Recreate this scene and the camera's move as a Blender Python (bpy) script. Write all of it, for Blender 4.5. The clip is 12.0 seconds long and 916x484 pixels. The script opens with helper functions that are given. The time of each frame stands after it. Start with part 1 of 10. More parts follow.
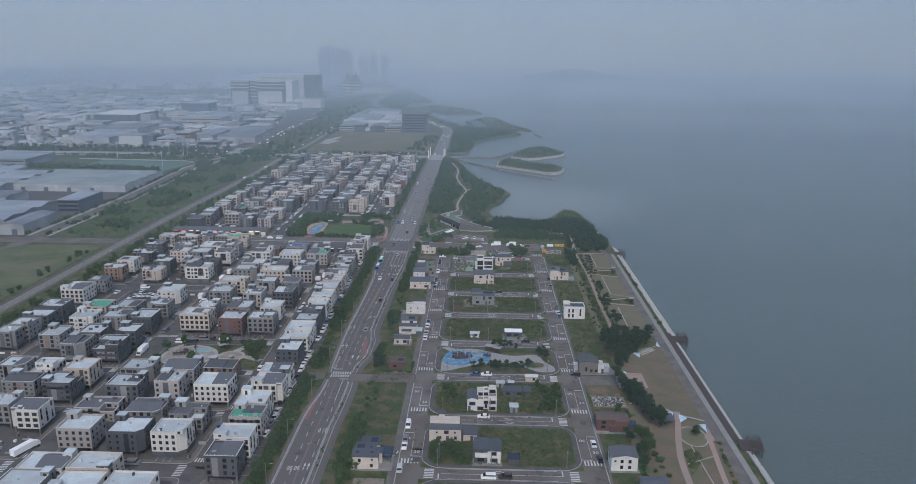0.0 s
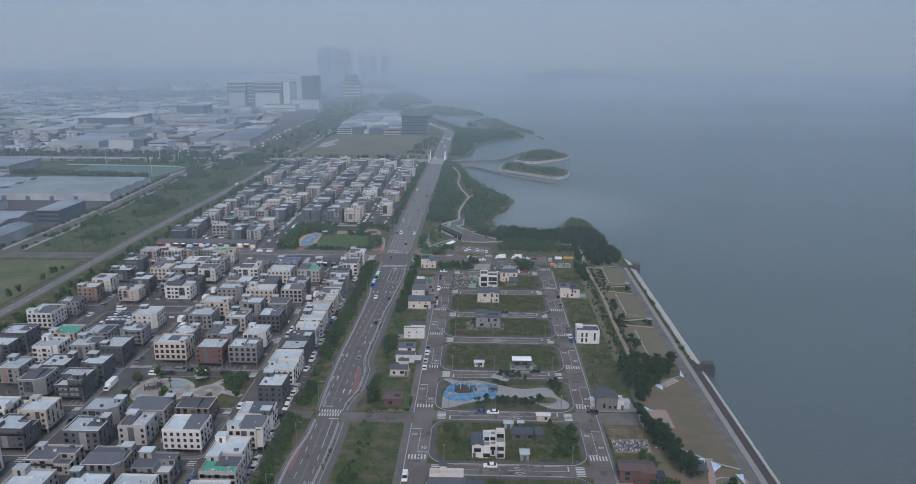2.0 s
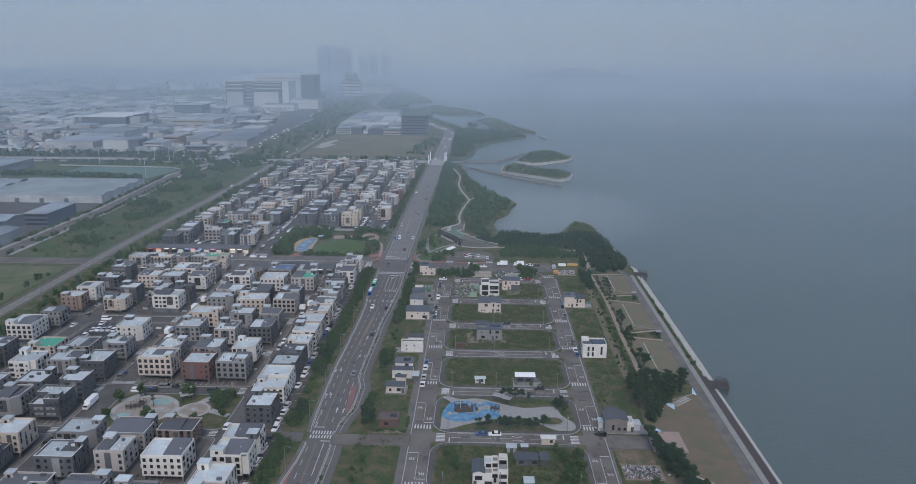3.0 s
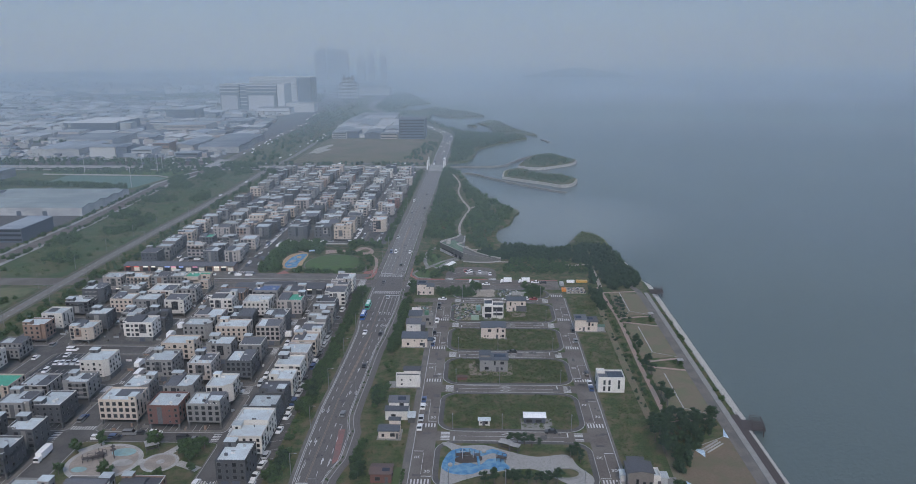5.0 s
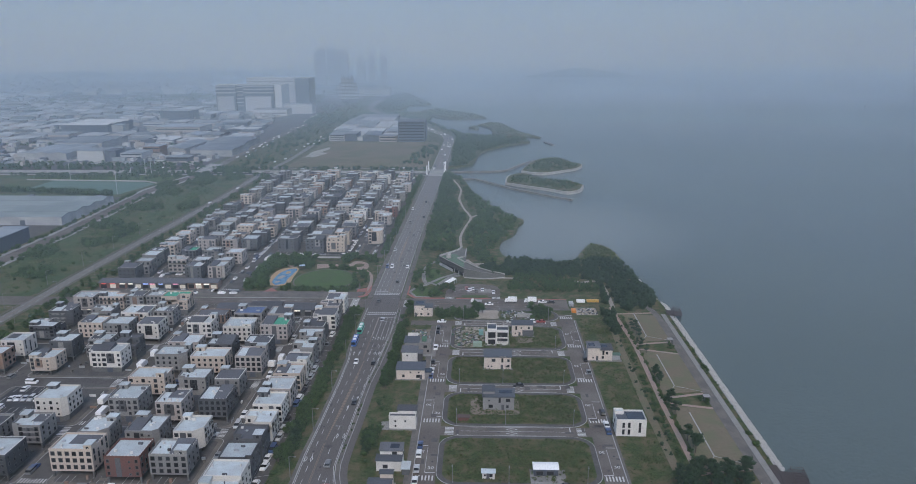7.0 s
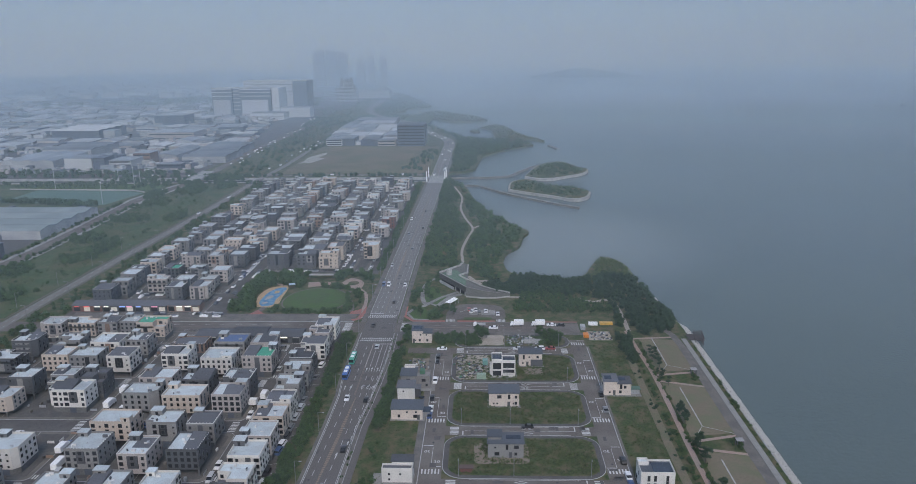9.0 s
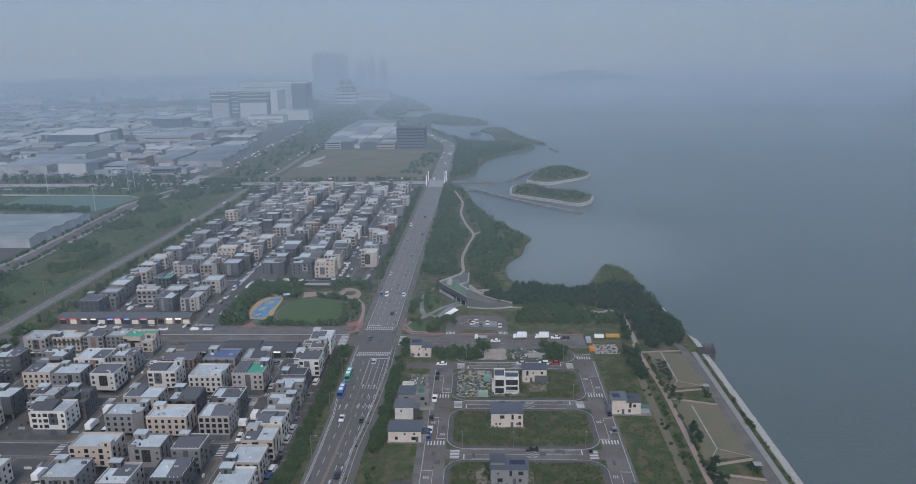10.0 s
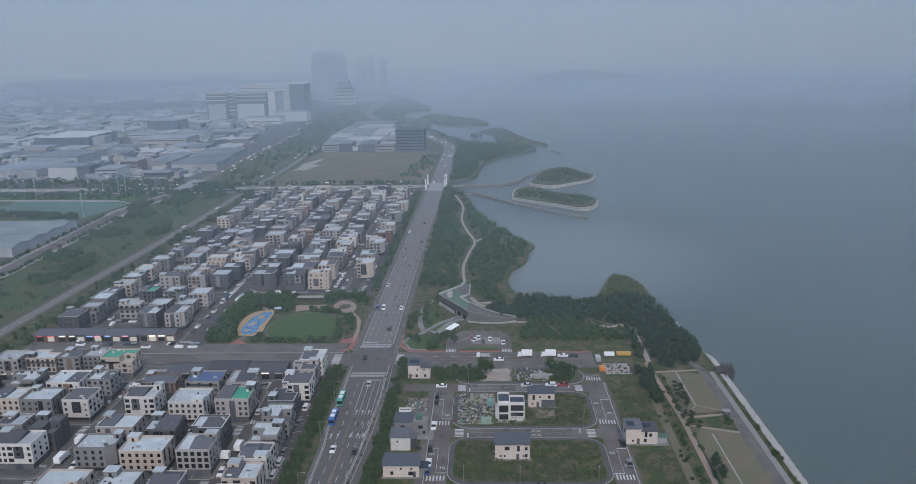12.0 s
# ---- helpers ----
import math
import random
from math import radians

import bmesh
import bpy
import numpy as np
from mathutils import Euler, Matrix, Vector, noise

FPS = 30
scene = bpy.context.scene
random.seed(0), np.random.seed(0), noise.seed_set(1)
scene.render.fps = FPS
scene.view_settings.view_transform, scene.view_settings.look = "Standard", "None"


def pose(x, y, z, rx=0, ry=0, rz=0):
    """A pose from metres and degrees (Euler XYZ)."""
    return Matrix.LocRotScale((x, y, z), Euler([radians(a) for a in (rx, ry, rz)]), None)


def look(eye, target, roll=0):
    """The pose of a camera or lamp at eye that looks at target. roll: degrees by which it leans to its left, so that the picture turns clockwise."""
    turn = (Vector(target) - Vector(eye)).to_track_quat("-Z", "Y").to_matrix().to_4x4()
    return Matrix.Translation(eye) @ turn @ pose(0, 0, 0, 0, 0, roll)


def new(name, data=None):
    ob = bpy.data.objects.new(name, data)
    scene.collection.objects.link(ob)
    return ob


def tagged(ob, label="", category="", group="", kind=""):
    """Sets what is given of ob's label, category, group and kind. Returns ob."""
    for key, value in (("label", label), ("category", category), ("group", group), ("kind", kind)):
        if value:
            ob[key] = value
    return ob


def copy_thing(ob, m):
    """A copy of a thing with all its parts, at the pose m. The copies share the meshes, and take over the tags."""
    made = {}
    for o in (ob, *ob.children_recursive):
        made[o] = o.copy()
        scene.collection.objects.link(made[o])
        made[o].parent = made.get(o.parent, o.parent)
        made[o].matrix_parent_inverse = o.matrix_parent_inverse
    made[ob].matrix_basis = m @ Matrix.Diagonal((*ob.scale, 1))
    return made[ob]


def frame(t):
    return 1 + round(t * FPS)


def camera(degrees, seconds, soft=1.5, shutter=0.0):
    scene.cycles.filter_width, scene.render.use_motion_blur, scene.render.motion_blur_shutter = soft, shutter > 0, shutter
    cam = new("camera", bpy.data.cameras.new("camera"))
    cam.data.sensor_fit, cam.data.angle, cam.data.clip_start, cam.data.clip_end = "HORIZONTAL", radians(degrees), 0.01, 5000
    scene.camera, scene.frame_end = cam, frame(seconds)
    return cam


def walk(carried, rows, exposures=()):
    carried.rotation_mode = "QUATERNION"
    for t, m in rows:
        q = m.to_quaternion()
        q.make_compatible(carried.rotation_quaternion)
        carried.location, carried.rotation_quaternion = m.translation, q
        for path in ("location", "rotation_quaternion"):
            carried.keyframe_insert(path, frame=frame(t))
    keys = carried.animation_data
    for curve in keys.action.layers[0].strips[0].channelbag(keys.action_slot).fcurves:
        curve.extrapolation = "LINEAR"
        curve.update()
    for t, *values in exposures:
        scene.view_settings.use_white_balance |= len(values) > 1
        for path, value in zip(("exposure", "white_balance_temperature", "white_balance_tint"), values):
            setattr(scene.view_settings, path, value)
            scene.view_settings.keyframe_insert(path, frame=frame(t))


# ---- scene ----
from collections import defaultdict

cam = camera(63.9, 12.0, soft=0.75)
PATH = [
    (0, (2.956, -1.805, 135.125), (2.901, 0.127, 134.611), 0.5),
    (0.5, (2.554, 6.663, 135.1), (2.498, 8.595, 134.586), 0.5),
    (1, (2.191, 15.139, 135.078), (2.134, 17.071, 134.564), 0.4),
    (1.5, (1.895, 23.634, 135.056), (1.837, 25.566, 134.542), 0.3),
    (2, (1.626, 32.161, 135.028), (1.567, 34.093, 134.513), 0.2),
    (2.5, (1.389, 40.707, 134.992), (1.33, 42.638, 134.476), 0.3),
    (3, (1.183, 49.275, 134.954), (1.123, 51.206, 134.437), 0.3),
    (5, (0.273, 83.912, 134.871), (0.212, 85.843, 134.356), -0.2),
    (5.5, (0.033, 92.55, 134.866), (-0.03, 94.481, 134.351), -0.1),
    (6, (-0.199, 101.109, 134.869), (-0.262, 103.041, 134.354), -0.2),
    (6.5, (-0.419, 109.594, 134.869), (-0.482, 111.526, 134.353), -0.2),
    (7, (-0.622, 118.024, 134.9), (-0.686, 119.955, 134.385), -0.2),
    (9, (-1.309, 151.088, 135.157), (-1.378, 153.02, 134.644), -0.6),
    (9.5, (-1.427, 158.799, 135.163), (-1.497, 160.731, 134.651), -0.7),
    (10, (-1.548, 165.966, 135.163), (-1.619, 167.899, 134.654), -0.8),
    (10.5, (-1.68, 172.491, 135.152), (-1.754, 174.425, 134.649), -1.0),
    (11, (-1.822, 178.271, 135.086), (-1.895, 180.204, 134.579), -0.9),
    (11.5, (-1.986, 183.525, 135.01), (-2.058, 185.459, 134.504), -0.9),
    (12, (-2.167, 188.499, 134.933), (-2.24, 190.431, 134.424), -1.0),
]
walk(cam, [(t, look(eye, target, roll)) for t, eye, target, roll in PATH], exposures=[(0, 1.07, 7300, 13)])

# ---- light: overcast, hazy evening sky ----
SUN_ELEV, SUN_ROT = radians(47), radians(172)
world = bpy.data.worlds.new("sky")
scene.world = world
world.use_nodes = True
wn = world.node_tree
sky = wn.nodes.new("ShaderNodeTexSky")
sky.sky_type, sky.sun_disc = "NISHITA", False
sky.sun_elevation, sky.sun_rotation = SUN_ELEV, SUN_ROT
sky.air_density, sky.dust_density, sky.ozone_density = 1.0, 0.3, 1.5
wn.nodes["Background"].inputs["Strength"].default_value = 0.115
wn.links.new(sky.outputs[0], wn.nodes["Background"].inputs["Color"])
sun = new("sun", bpy.data.lights.new("sun", "SUN"))
sun.data.energy, sun.data.angle, sun.data.color = 1.0, radians(18), (1.0, 0.98, 0.95)
sun.matrix_world = look((0, 0, 400), (0 - 400 * math.sin(SUN_ROT) / math.tan(SUN_ELEV), 0 - 400 * math.cos(SUN_ROT) / math.tan(SUN_ELEV), 0))

# ---- materials ----
def node_material(name):
    m = bpy.data.materials.new(name)
    m.use_nodes = True
    return m, m.node_tree, m.node_tree.nodes["Principled BSDF"]


def mat(name, dark, light, scale=1.0, rough=0.9, bump=0.0, metal=0.0, big=0.0, tint=None, per_object=0.0, spec=0.3, streak=None):
    """A rough surface of two tones: fine grain of the given size, broad patches, and a shift from one object to the next."""
    m, t, b = node_material(name)
    n, l = t.nodes, t.links
    co = n.new("ShaderNodeTexCoord")
    fine = n.new("ShaderNodeTexNoise")
    fine.inputs["Scale"].default_value, fine.inputs["Detail"].default_value = 1.0 / scale, 6.0
    fine.inputs["Roughness"].default_value = 0.65
    l.new(co.outputs["Object"], fine.inputs["Vector"])
    ramp = n.new("ShaderNodeMapRange")
    ramp.inputs["From Min"].default_value, ramp.inputs["From Max"].default_value = 0.3, 0.7
    l.new(fine.outputs["Fac"], ramp.inputs["Value"])
    mix = n.new("ShaderNodeMix")
    mix.data_type = "RGBA"
    mix.inputs[6].default_value, mix.inputs[7].default_value = (*dark, 1), (*light, 1)
    l.new(ramp.outputs[0], mix.inputs[0])
    out = mix.outputs[2]
    if big:
        broad = n.new("ShaderNodeTexNoise")
        broad.inputs["Scale"].default_value, broad.inputs["Detail"].default_value = 1.0 / big, 4.0
        if streak:
            run = n.new("ShaderNodeMapping")
            run.inputs["Scale"].default_value = streak
            l.new(co.outputs["Object"], run.inputs["Vector"])
            l.new(run.outputs[0], broad.inputs["Vector"])
        else:
            l.new(co.outputs["Object"], broad.inputs["Vector"])
        r2 = n.new("ShaderNodeMapRange")
        r2.inputs["From Min"].default_value, r2.inputs["From Max"].default_value = 0.42, 0.62
        l.new(broad.outputs["Fac"], r2.inputs["Value"])
        m2 = n.new("ShaderNodeMix")
        m2.data_type = "RGBA"
        m2.inputs[7].default_value = (*(tint or light), 1)
        l.new(r2.outputs[0], m2.inputs[0])
        l.new(out, m2.inputs[6])
        out = m2.outputs[2]
    if per_object:
        info = n.new("ShaderNodeObjectInfo")
        hsv = n.new("ShaderNodeHueSaturation")
        r3 = n.new("ShaderNodeMapRange")
        r3.inputs["To Min"].default_value, r3.inputs["To Max"].default_value = 1 - per_object, 1 + per_object
        l.new(info.outputs["Random"], r3.inputs["Value"])
        l.new(r3.outputs[0], hsv.inputs["Value"])
        l.new(out, hsv.inputs["Color"])
        out = hsv.outputs[0]
    l.new(out, b.inputs["Base Color"])
    b.inputs["Roughness"].default_value, b.inputs["Metallic"].default_value = rough, metal
    b.inputs["Specular IOR Level"].default_value = spec
    if bump:
        bp = n.new("ShaderNodeBump")
        bp.inputs["Strength"].default_value, bp.inputs["Distance"].default_value = min(1, bump * 4), bump
        l.new(fine.outputs["Fac"], bp.inputs["Height"])
        l.new(bp.outputs[0], b.inputs["Normal"])
    return m


GRASS = mat("meadow", (0.022, 0.04, 0.013), (0.074, 0.1, 0.038), 1.0, 0.95, 0.5, big=5, tint=(0.112, 0.096, 0.056), spec=0.1)
FIELD = mat("rough_field", (0.028, 0.054, 0.02), (0.07, 0.104, 0.042), 3.0, 0.95, 0.3, big=22, tint=(0.086, 0.09, 0.046), spec=0.1)
# lighter copy of the rough field, with the haze over it mixed into the colour
PALE_FIELD = mat("hazed_rough_field", (0.048, 0.07, 0.032), (0.115, 0.136, 0.068), 3.0, 0.95, 0.3, big=22, tint=(0.13, 0.127, 0.074), spec=0.1)
BROWN_FIELD = mat("brown_field", (0.115, 0.095, 0.06), (0.165, 0.135, 0.092), 4.0, 0.95, 0.3, big=30, tint=(0.105, 0.102, 0.058), spec=0.1)
LAWN = mat("mown_lawn", (0.04, 0.082, 0.025), (0.082, 0.132, 0.043), 0.9, 0.95, 0.2, big=6, tint=(0.066, 0.096, 0.04), spec=0.1)
BROWN_LAWN = mat("parched_lawn", (0.122, 0.092, 0.062), (0.172, 0.133, 0.094), 0.9, 0.95, 0.15, big=7, tint=(0.112, 0.105, 0.066), spec=0.1)
DRY_LAWN = mat("dry_lawn", (0.128, 0.106, 0.072), (0.18, 0.15, 0.108), 1.1, 0.95, 0.1, big=9, tint=(0.125, 0.125, 0.075), spec=0.1)
GRAVEL = mat("pale_gravel", (0.24, 0.21, 0.175), (0.4, 0.355, 0.305), 1.2, 0.95, 0.2, big=4, tint=(0.27, 0.235, 0.195), spec=0.1)
SOIL = mat("bare_soil", (0.15, 0.12, 0.095), (0.24, 0.2, 0.165), 1.3, 0.95, 0.15, big=6, tint=(0.2, 0.17, 0.14), spec=0.1)
ASPHALT = mat("asphalt", (0.092, 0.078, 0.068), (0.127, 0.111, 0.099), 1.2, 0.85, big=14, tint=(0.146, 0.131, 0.119), spec=0.1)
ROAD = mat("worn_road_asphalt", (0.09, 0.081, 0.076), (0.128, 0.117, 0.11), 0.9, 0.85, big=1.1, tint=(0.11, 0.101, 0.095), spec=0.15, streak=(1, 0.025, 1))
TARMAC = mat("dark_asphalt", (0.026, 0.026, 0.028), (0.04, 0.04, 0.042), 1.5, 0.85, big=10, tint=(0.046, 0.046, 0.047))
TOWN_ASPHALT = mat("town_asphalt", (0.064, 0.06, 0.057), (0.096, 0.091, 0.087), 1.0, 0.85, big=7, tint=(0.106, 0.101, 0.096), spec=0.1)
PAVING = mat("concrete_paving", (0.2, 0.195, 0.185), (0.28, 0.27, 0.26), 0.8, 0.9, big=7, tint=(0.17, 0.165, 0.16), spec=0.1)
YARD = mat("yard_concrete", (0.068, 0.064, 0.06), (0.118, 0.111, 0.105), 0.8, 0.9, big=4, tint=(0.075, 0.072, 0.07), spec=0.1)
FOOTWAY = mat("town_footway", (0.118, 0.106, 0.095), (0.17, 0.155, 0.14), 0.6, 0.9, big=5, tint=(0.105, 0.099, 0.092), spec=0.1)
KERB = mat("kerb_stone", (0.27, 0.265, 0.26), (0.36, 0.355, 0.35), 0.6, 0.85)
PINK_PAVE = mat("pink_paving", (0.26, 0.18, 0.155), (0.33, 0.235, 0.2), 0.7, 0.9, big=8, tint=(0.25, 0.2, 0.17))
RED_PAVE = mat("red_paving", (0.26, 0.085, 0.07), (0.34, 0.12, 0.1), 0.7, 0.9, big=5, tint=(0.24, 0.12, 0.1))
PAINT = mat("road_paint", (0.4, 0.395, 0.385), (0.6, 0.595, 0.58), 0.5, 0.7, big=3, tint=(0.43, 0.425, 0.415))
YELLOW = mat("yellow_paint", (0.19, 0.135, 0.1), (0.25, 0.18, 0.13), 0.5, 0.7)
BEIGE = mat("beige_house_render", (0.48, 0.405, 0.355), (0.56, 0.48, 0.425), 1.2, 0.85, big=3, tint=(0.46, 0.39, 0.345), per_object=0.06)
HOUSE_WHITE = mat("white_house_render", (0.53, 0.505, 0.48), (0.61, 0.585, 0.56), 1.5, 0.8, big=3, tint=(0.5, 0.475, 0.45), per_object=0.05)
WALLS = {
    "w": mat("white_render", (0.45, 0.42, 0.385), (0.54, 0.51, 0.47), 1.6, 0.85, big=4, tint=(0.5, 0.475, 0.445), per_object=0.12),
    "c": mat("cream_stone", (0.37, 0.305, 0.255), (0.45, 0.38, 0.325), 0.8, 0.85, big=3, tint=(0.4, 0.335, 0.285), per_object=0.1),
    "p": mat("pale_granite", (0.275, 0.243, 0.226), (0.34, 0.308, 0.29), 0.7, 0.8, big=3, tint=(0.3, 0.27, 0.255), per_object=0.12),
    "g": mat("grey_granite", (0.16, 0.154, 0.149), (0.215, 0.208, 0.202), 0.7, 0.8, big=3, tint=(0.175, 0.17, 0.167), per_object=0.2),
    "d": mat("dark_brick", (0.055, 0.057, 0.062), (0.09, 0.092, 0.097), 0.5, 0.8, big=3, tint=(0.065, 0.067, 0.072), per_object=0.25),
    "r": mat("red_brick", (0.11, 0.05, 0.043), (0.155, 0.07, 0.058), 0.4, 0.85, big=3, tint=(0.12, 0.063, 0.053), per_object=0.1),
    "b": mat("brown_brick", (0.17, 0.11, 0.085), (0.24, 0.16, 0.125), 0.4, 0.85, big=3, tint=(0.18, 0.125, 0.1), per_object=0.15),
}
ROOFS = {
    "l": mat("pale_roof_coating", (0.345, 0.39, 0.405), (0.455, 0.505, 0.52), 1.4, 0.55, big=3.5, tint=(0.36, 0.385, 0.395), per_object=0.2),
    "k": mat("dark_shingle", (0.06, 0.062, 0.07), (0.1, 0.102, 0.11), 0.5, 0.8, big=3, tint=(0.085, 0.088, 0.1), per_object=0.25),
    "n": mat("green_roof_coating", (0.03, 0.25, 0.16), (0.06, 0.34, 0.23), 1.2, 0.6, big=3, tint=(0.06, 0.26, 0.18)),
    "u": mat("blue_roof_coating", (0.06, 0.1, 0.2), (0.1, 0.15, 0.27), 1.2, 0.6, big=3, tint=(0.09, 0.13, 0.22)),
}
COPING = mat("coping", (0.48, 0.465, 0.45), (0.58, 0.565, 0.55), 0.8, 0.8, per_object=0.12)
# dark base colour stands in for the shade under the houses
SHADE_CORE = mat("shade_dark_ground_floor", (0.07, 0.07, 0.07), (0.13, 0.128, 0.125), 0.8, 0.85, per_object=0.2)
FRAME = mat("window_frame", (0.05, 0.05, 0.053), (0.09, 0.09, 0.09), 0.4, 0.5, per_object=0.4)
GLASS = mat("window_glass", (0.012, 0.013, 0.015), (0.026, 0.028, 0.031), 2.0, 0.15, spec=0.3, per_object=0.5)
LAMP_GREY = mat("lamp_post_grey", (0.13, 0.13, 0.13), (0.19, 0.19, 0.185), 0.5, 0.5, metal=0.3)
STEEL = mat("galvanised_steel", (0.35, 0.36, 0.37), (0.45, 0.46, 0.47), 0.5, 0.45, metal=0.6)
DARK_STEEL = mat("dark_steel", (0.06, 0.06, 0.065), (0.09, 0.09, 0.095), 0.5, 0.5, metal=0.3)
SOLAR = mat("solar_glass", (0.018, 0.022, 0.032), (0.028, 0.034, 0.05), 0.6, 0.25, spec=0.6)
TIMBER = mat("weathered_deck_timber", (0.05, 0.042, 0.04), (0.085, 0.071, 0.067), 0.5, 0.9, big=4, tint=(0.07, 0.06, 0.057), spec=0.08)
ROCK = mat("riprap_granite", (0.26, 0.25, 0.24), (0.44, 0.43, 0.41), 0.5, 0.9, 0.1, big=3, tint=(0.36, 0.35, 0.33))
BARK = mat("bark", (0.07, 0.055, 0.045), (0.12, 0.095, 0.08), 0.2, 0.95)
RUBBER = mat("tyre_rubber", (0.02, 0.02, 0.02), (0.035, 0.035, 0.035), 0.2, 0.85)
SHED_ROOF = mat("metal_shed_roof", (0.17, 0.19, 0.21), (0.24, 0.26, 0.285), 6.0, 0.5, big=25, tint=(0.14, 0.16, 0.18), per_object=0.4)
SHED_WALL = mat("metal_cladding", (0.26, 0.265, 0.27), (0.35, 0.355, 0.36), 4.0, 0.6, big=15, tint=(0.22, 0.225, 0.235), per_object=0.35)
DARK_WALL = mat("dark_cladding", (0.05, 0.06, 0.08), (0.08, 0.09, 0.11), 4.0, 0.5, per_object=0.2)
RED_SOIL = mat("reddish_soil", (0.12, 0.08, 0.052), (0.2, 0.145, 0.1), 1.4, 0.95, 0.2, big=4, tint=(0.085, 0.085, 0.048), spec=0.1)
# pale asphalt; on the main road's north stretch its lightness stands in for haze
PALE_ROAD = mat("pale_asphalt", (0.132, 0.124, 0.117), (0.178, 0.169, 0.16), 1.0, 0.85, big=1.2, tint=(0.15, 0.142, 0.134), spec=0.2, streak=(1, 0.025, 1))
TURF_GREEN = mat("green_sports_court", (0.06, 0.115, 0.09), (0.085, 0.145, 0.115), 3.0, 0.8)
PLAY_BLUE = mat("blue_rubber_surface", (0.03, 0.135, 0.26), (0.06, 0.19, 0.34), 3.0, 0.8, big=2.2, tint=(0.13, 0.26, 0.36))
SAND = mat("beige_play_sand", (0.24, 0.2, 0.17), (0.31, 0.265, 0.23), 0.8, 0.95, big=4, tint=(0.22, 0.19, 0.165))
TURQUOISE = mat("turquoise_rubber_surface", (0.17, 0.29, 0.29), (0.23, 0.36, 0.35), 0.8, 0.85, big=2, tint=(0.2, 0.28, 0.27))
RED_LANE = mat("red_road_coating", (0.19, 0.085, 0.078), (0.24, 0.115, 0.103), 0.8, 0.85, big=4, tint=(0.16, 0.1, 0.092))
COBBLE = mat("grey_cobble_path", (0.13, 0.126, 0.118), (0.36, 0.35, 0.335), 0.45, 0.9, big=1.6, tint=(0.26, 0.253, 0.243))
PLAY_TAN = mat("tan_rubber_surface", (0.33, 0.22, 0.12), (0.42, 0.29, 0.17), 1.5, 0.8)
PALE_STONE = mat("pale_plaza_stone", (0.28, 0.27, 0.255), (0.37, 0.36, 0.34), 0.8, 0.9, big=4, tint=(0.25, 0.24, 0.225))
TILE_BLUE = mat("blue_white_mosaic", (0.25, 0.4, 0.55), (0.7, 0.75, 0.78), 0.9, 0.5, big=1.5, tint=(0.3, 0.45, 0.58))
WHITE_METAL = mat("white_painted_metal", (0.68, 0.68, 0.68), (0.78, 0.78, 0.78), 1.0, 0.4)
PALE_CONCRETE = mat("pale_slab_concrete", (0.19, 0.185, 0.175), (0.27, 0.262, 0.25), 0.7, 0.9, big=3, tint=(0.21, 0.203, 0.19), spec=0.15)
CONCRETE = mat("weathered_concrete", (0.25, 0.245, 0.24), (0.34, 0.335, 0.325), 1.0, 0.9, big=5, tint=(0.22, 0.22, 0.215))


def leaf_material(name, dark, light):
    """Foliage whose tone shifts from clump to clump."""
    m, t, b = node_material(name)
    n, l = t.nodes, t.links
    geo = n.new("ShaderNodeNewGeometry")
    co = n.new("ShaderNodeTexCoord")
    tex = n.new("ShaderNodeTexNoise")
    tex.inputs["Scale"].default_value, tex.inputs["Detail"].default_value = 0.8, 5
    l.new(co.outputs["Object"], tex.inputs["Vector"])
    add = n.new("ShaderNodeMath")
    add.operation = "MULTIPLY_ADD"
    add.inputs[1].default_value = 0.55
    l.new(geo.outputs["Random Per Island"], add.inputs[0])
    l.new(tex.outputs["Fac"], add.inputs[2])
    mr = n.new("ShaderNodeMapRange")
    mr.inputs["From Min"].default_value, mr.inputs["From Max"].default_value = 0.35, 1.1
    l.new(add.outputs[0], mr.inputs["Value"])
    mix = n.new("ShaderNodeMix")
    mix.data_type = "RGBA"
    mix.inputs[6].default_value, mix.inputs[7].default_value = (*dark, 1), (*light, 1)
    l.new(mr.outputs[0], mix.inputs[0])
    l.new(mix.outputs[2], b.inputs["Base Color"])
    b.inputs["Roughness"].default_value = 0.8
    b.inputs["Specular IOR Level"].default_value = 0.2
    return m


LEAF = leaf_material("broad_leaves", (0.011, 0.028, 0.01), (0.054, 0.094, 0.031))
PINE = leaf_material("pine_needles", (0.009, 0.023, 0.012), (0.033, 0.061, 0.026))
WEED = leaf_material("weeds", (0.022, 0.038, 0.013), (0.092, 0.118, 0.044))


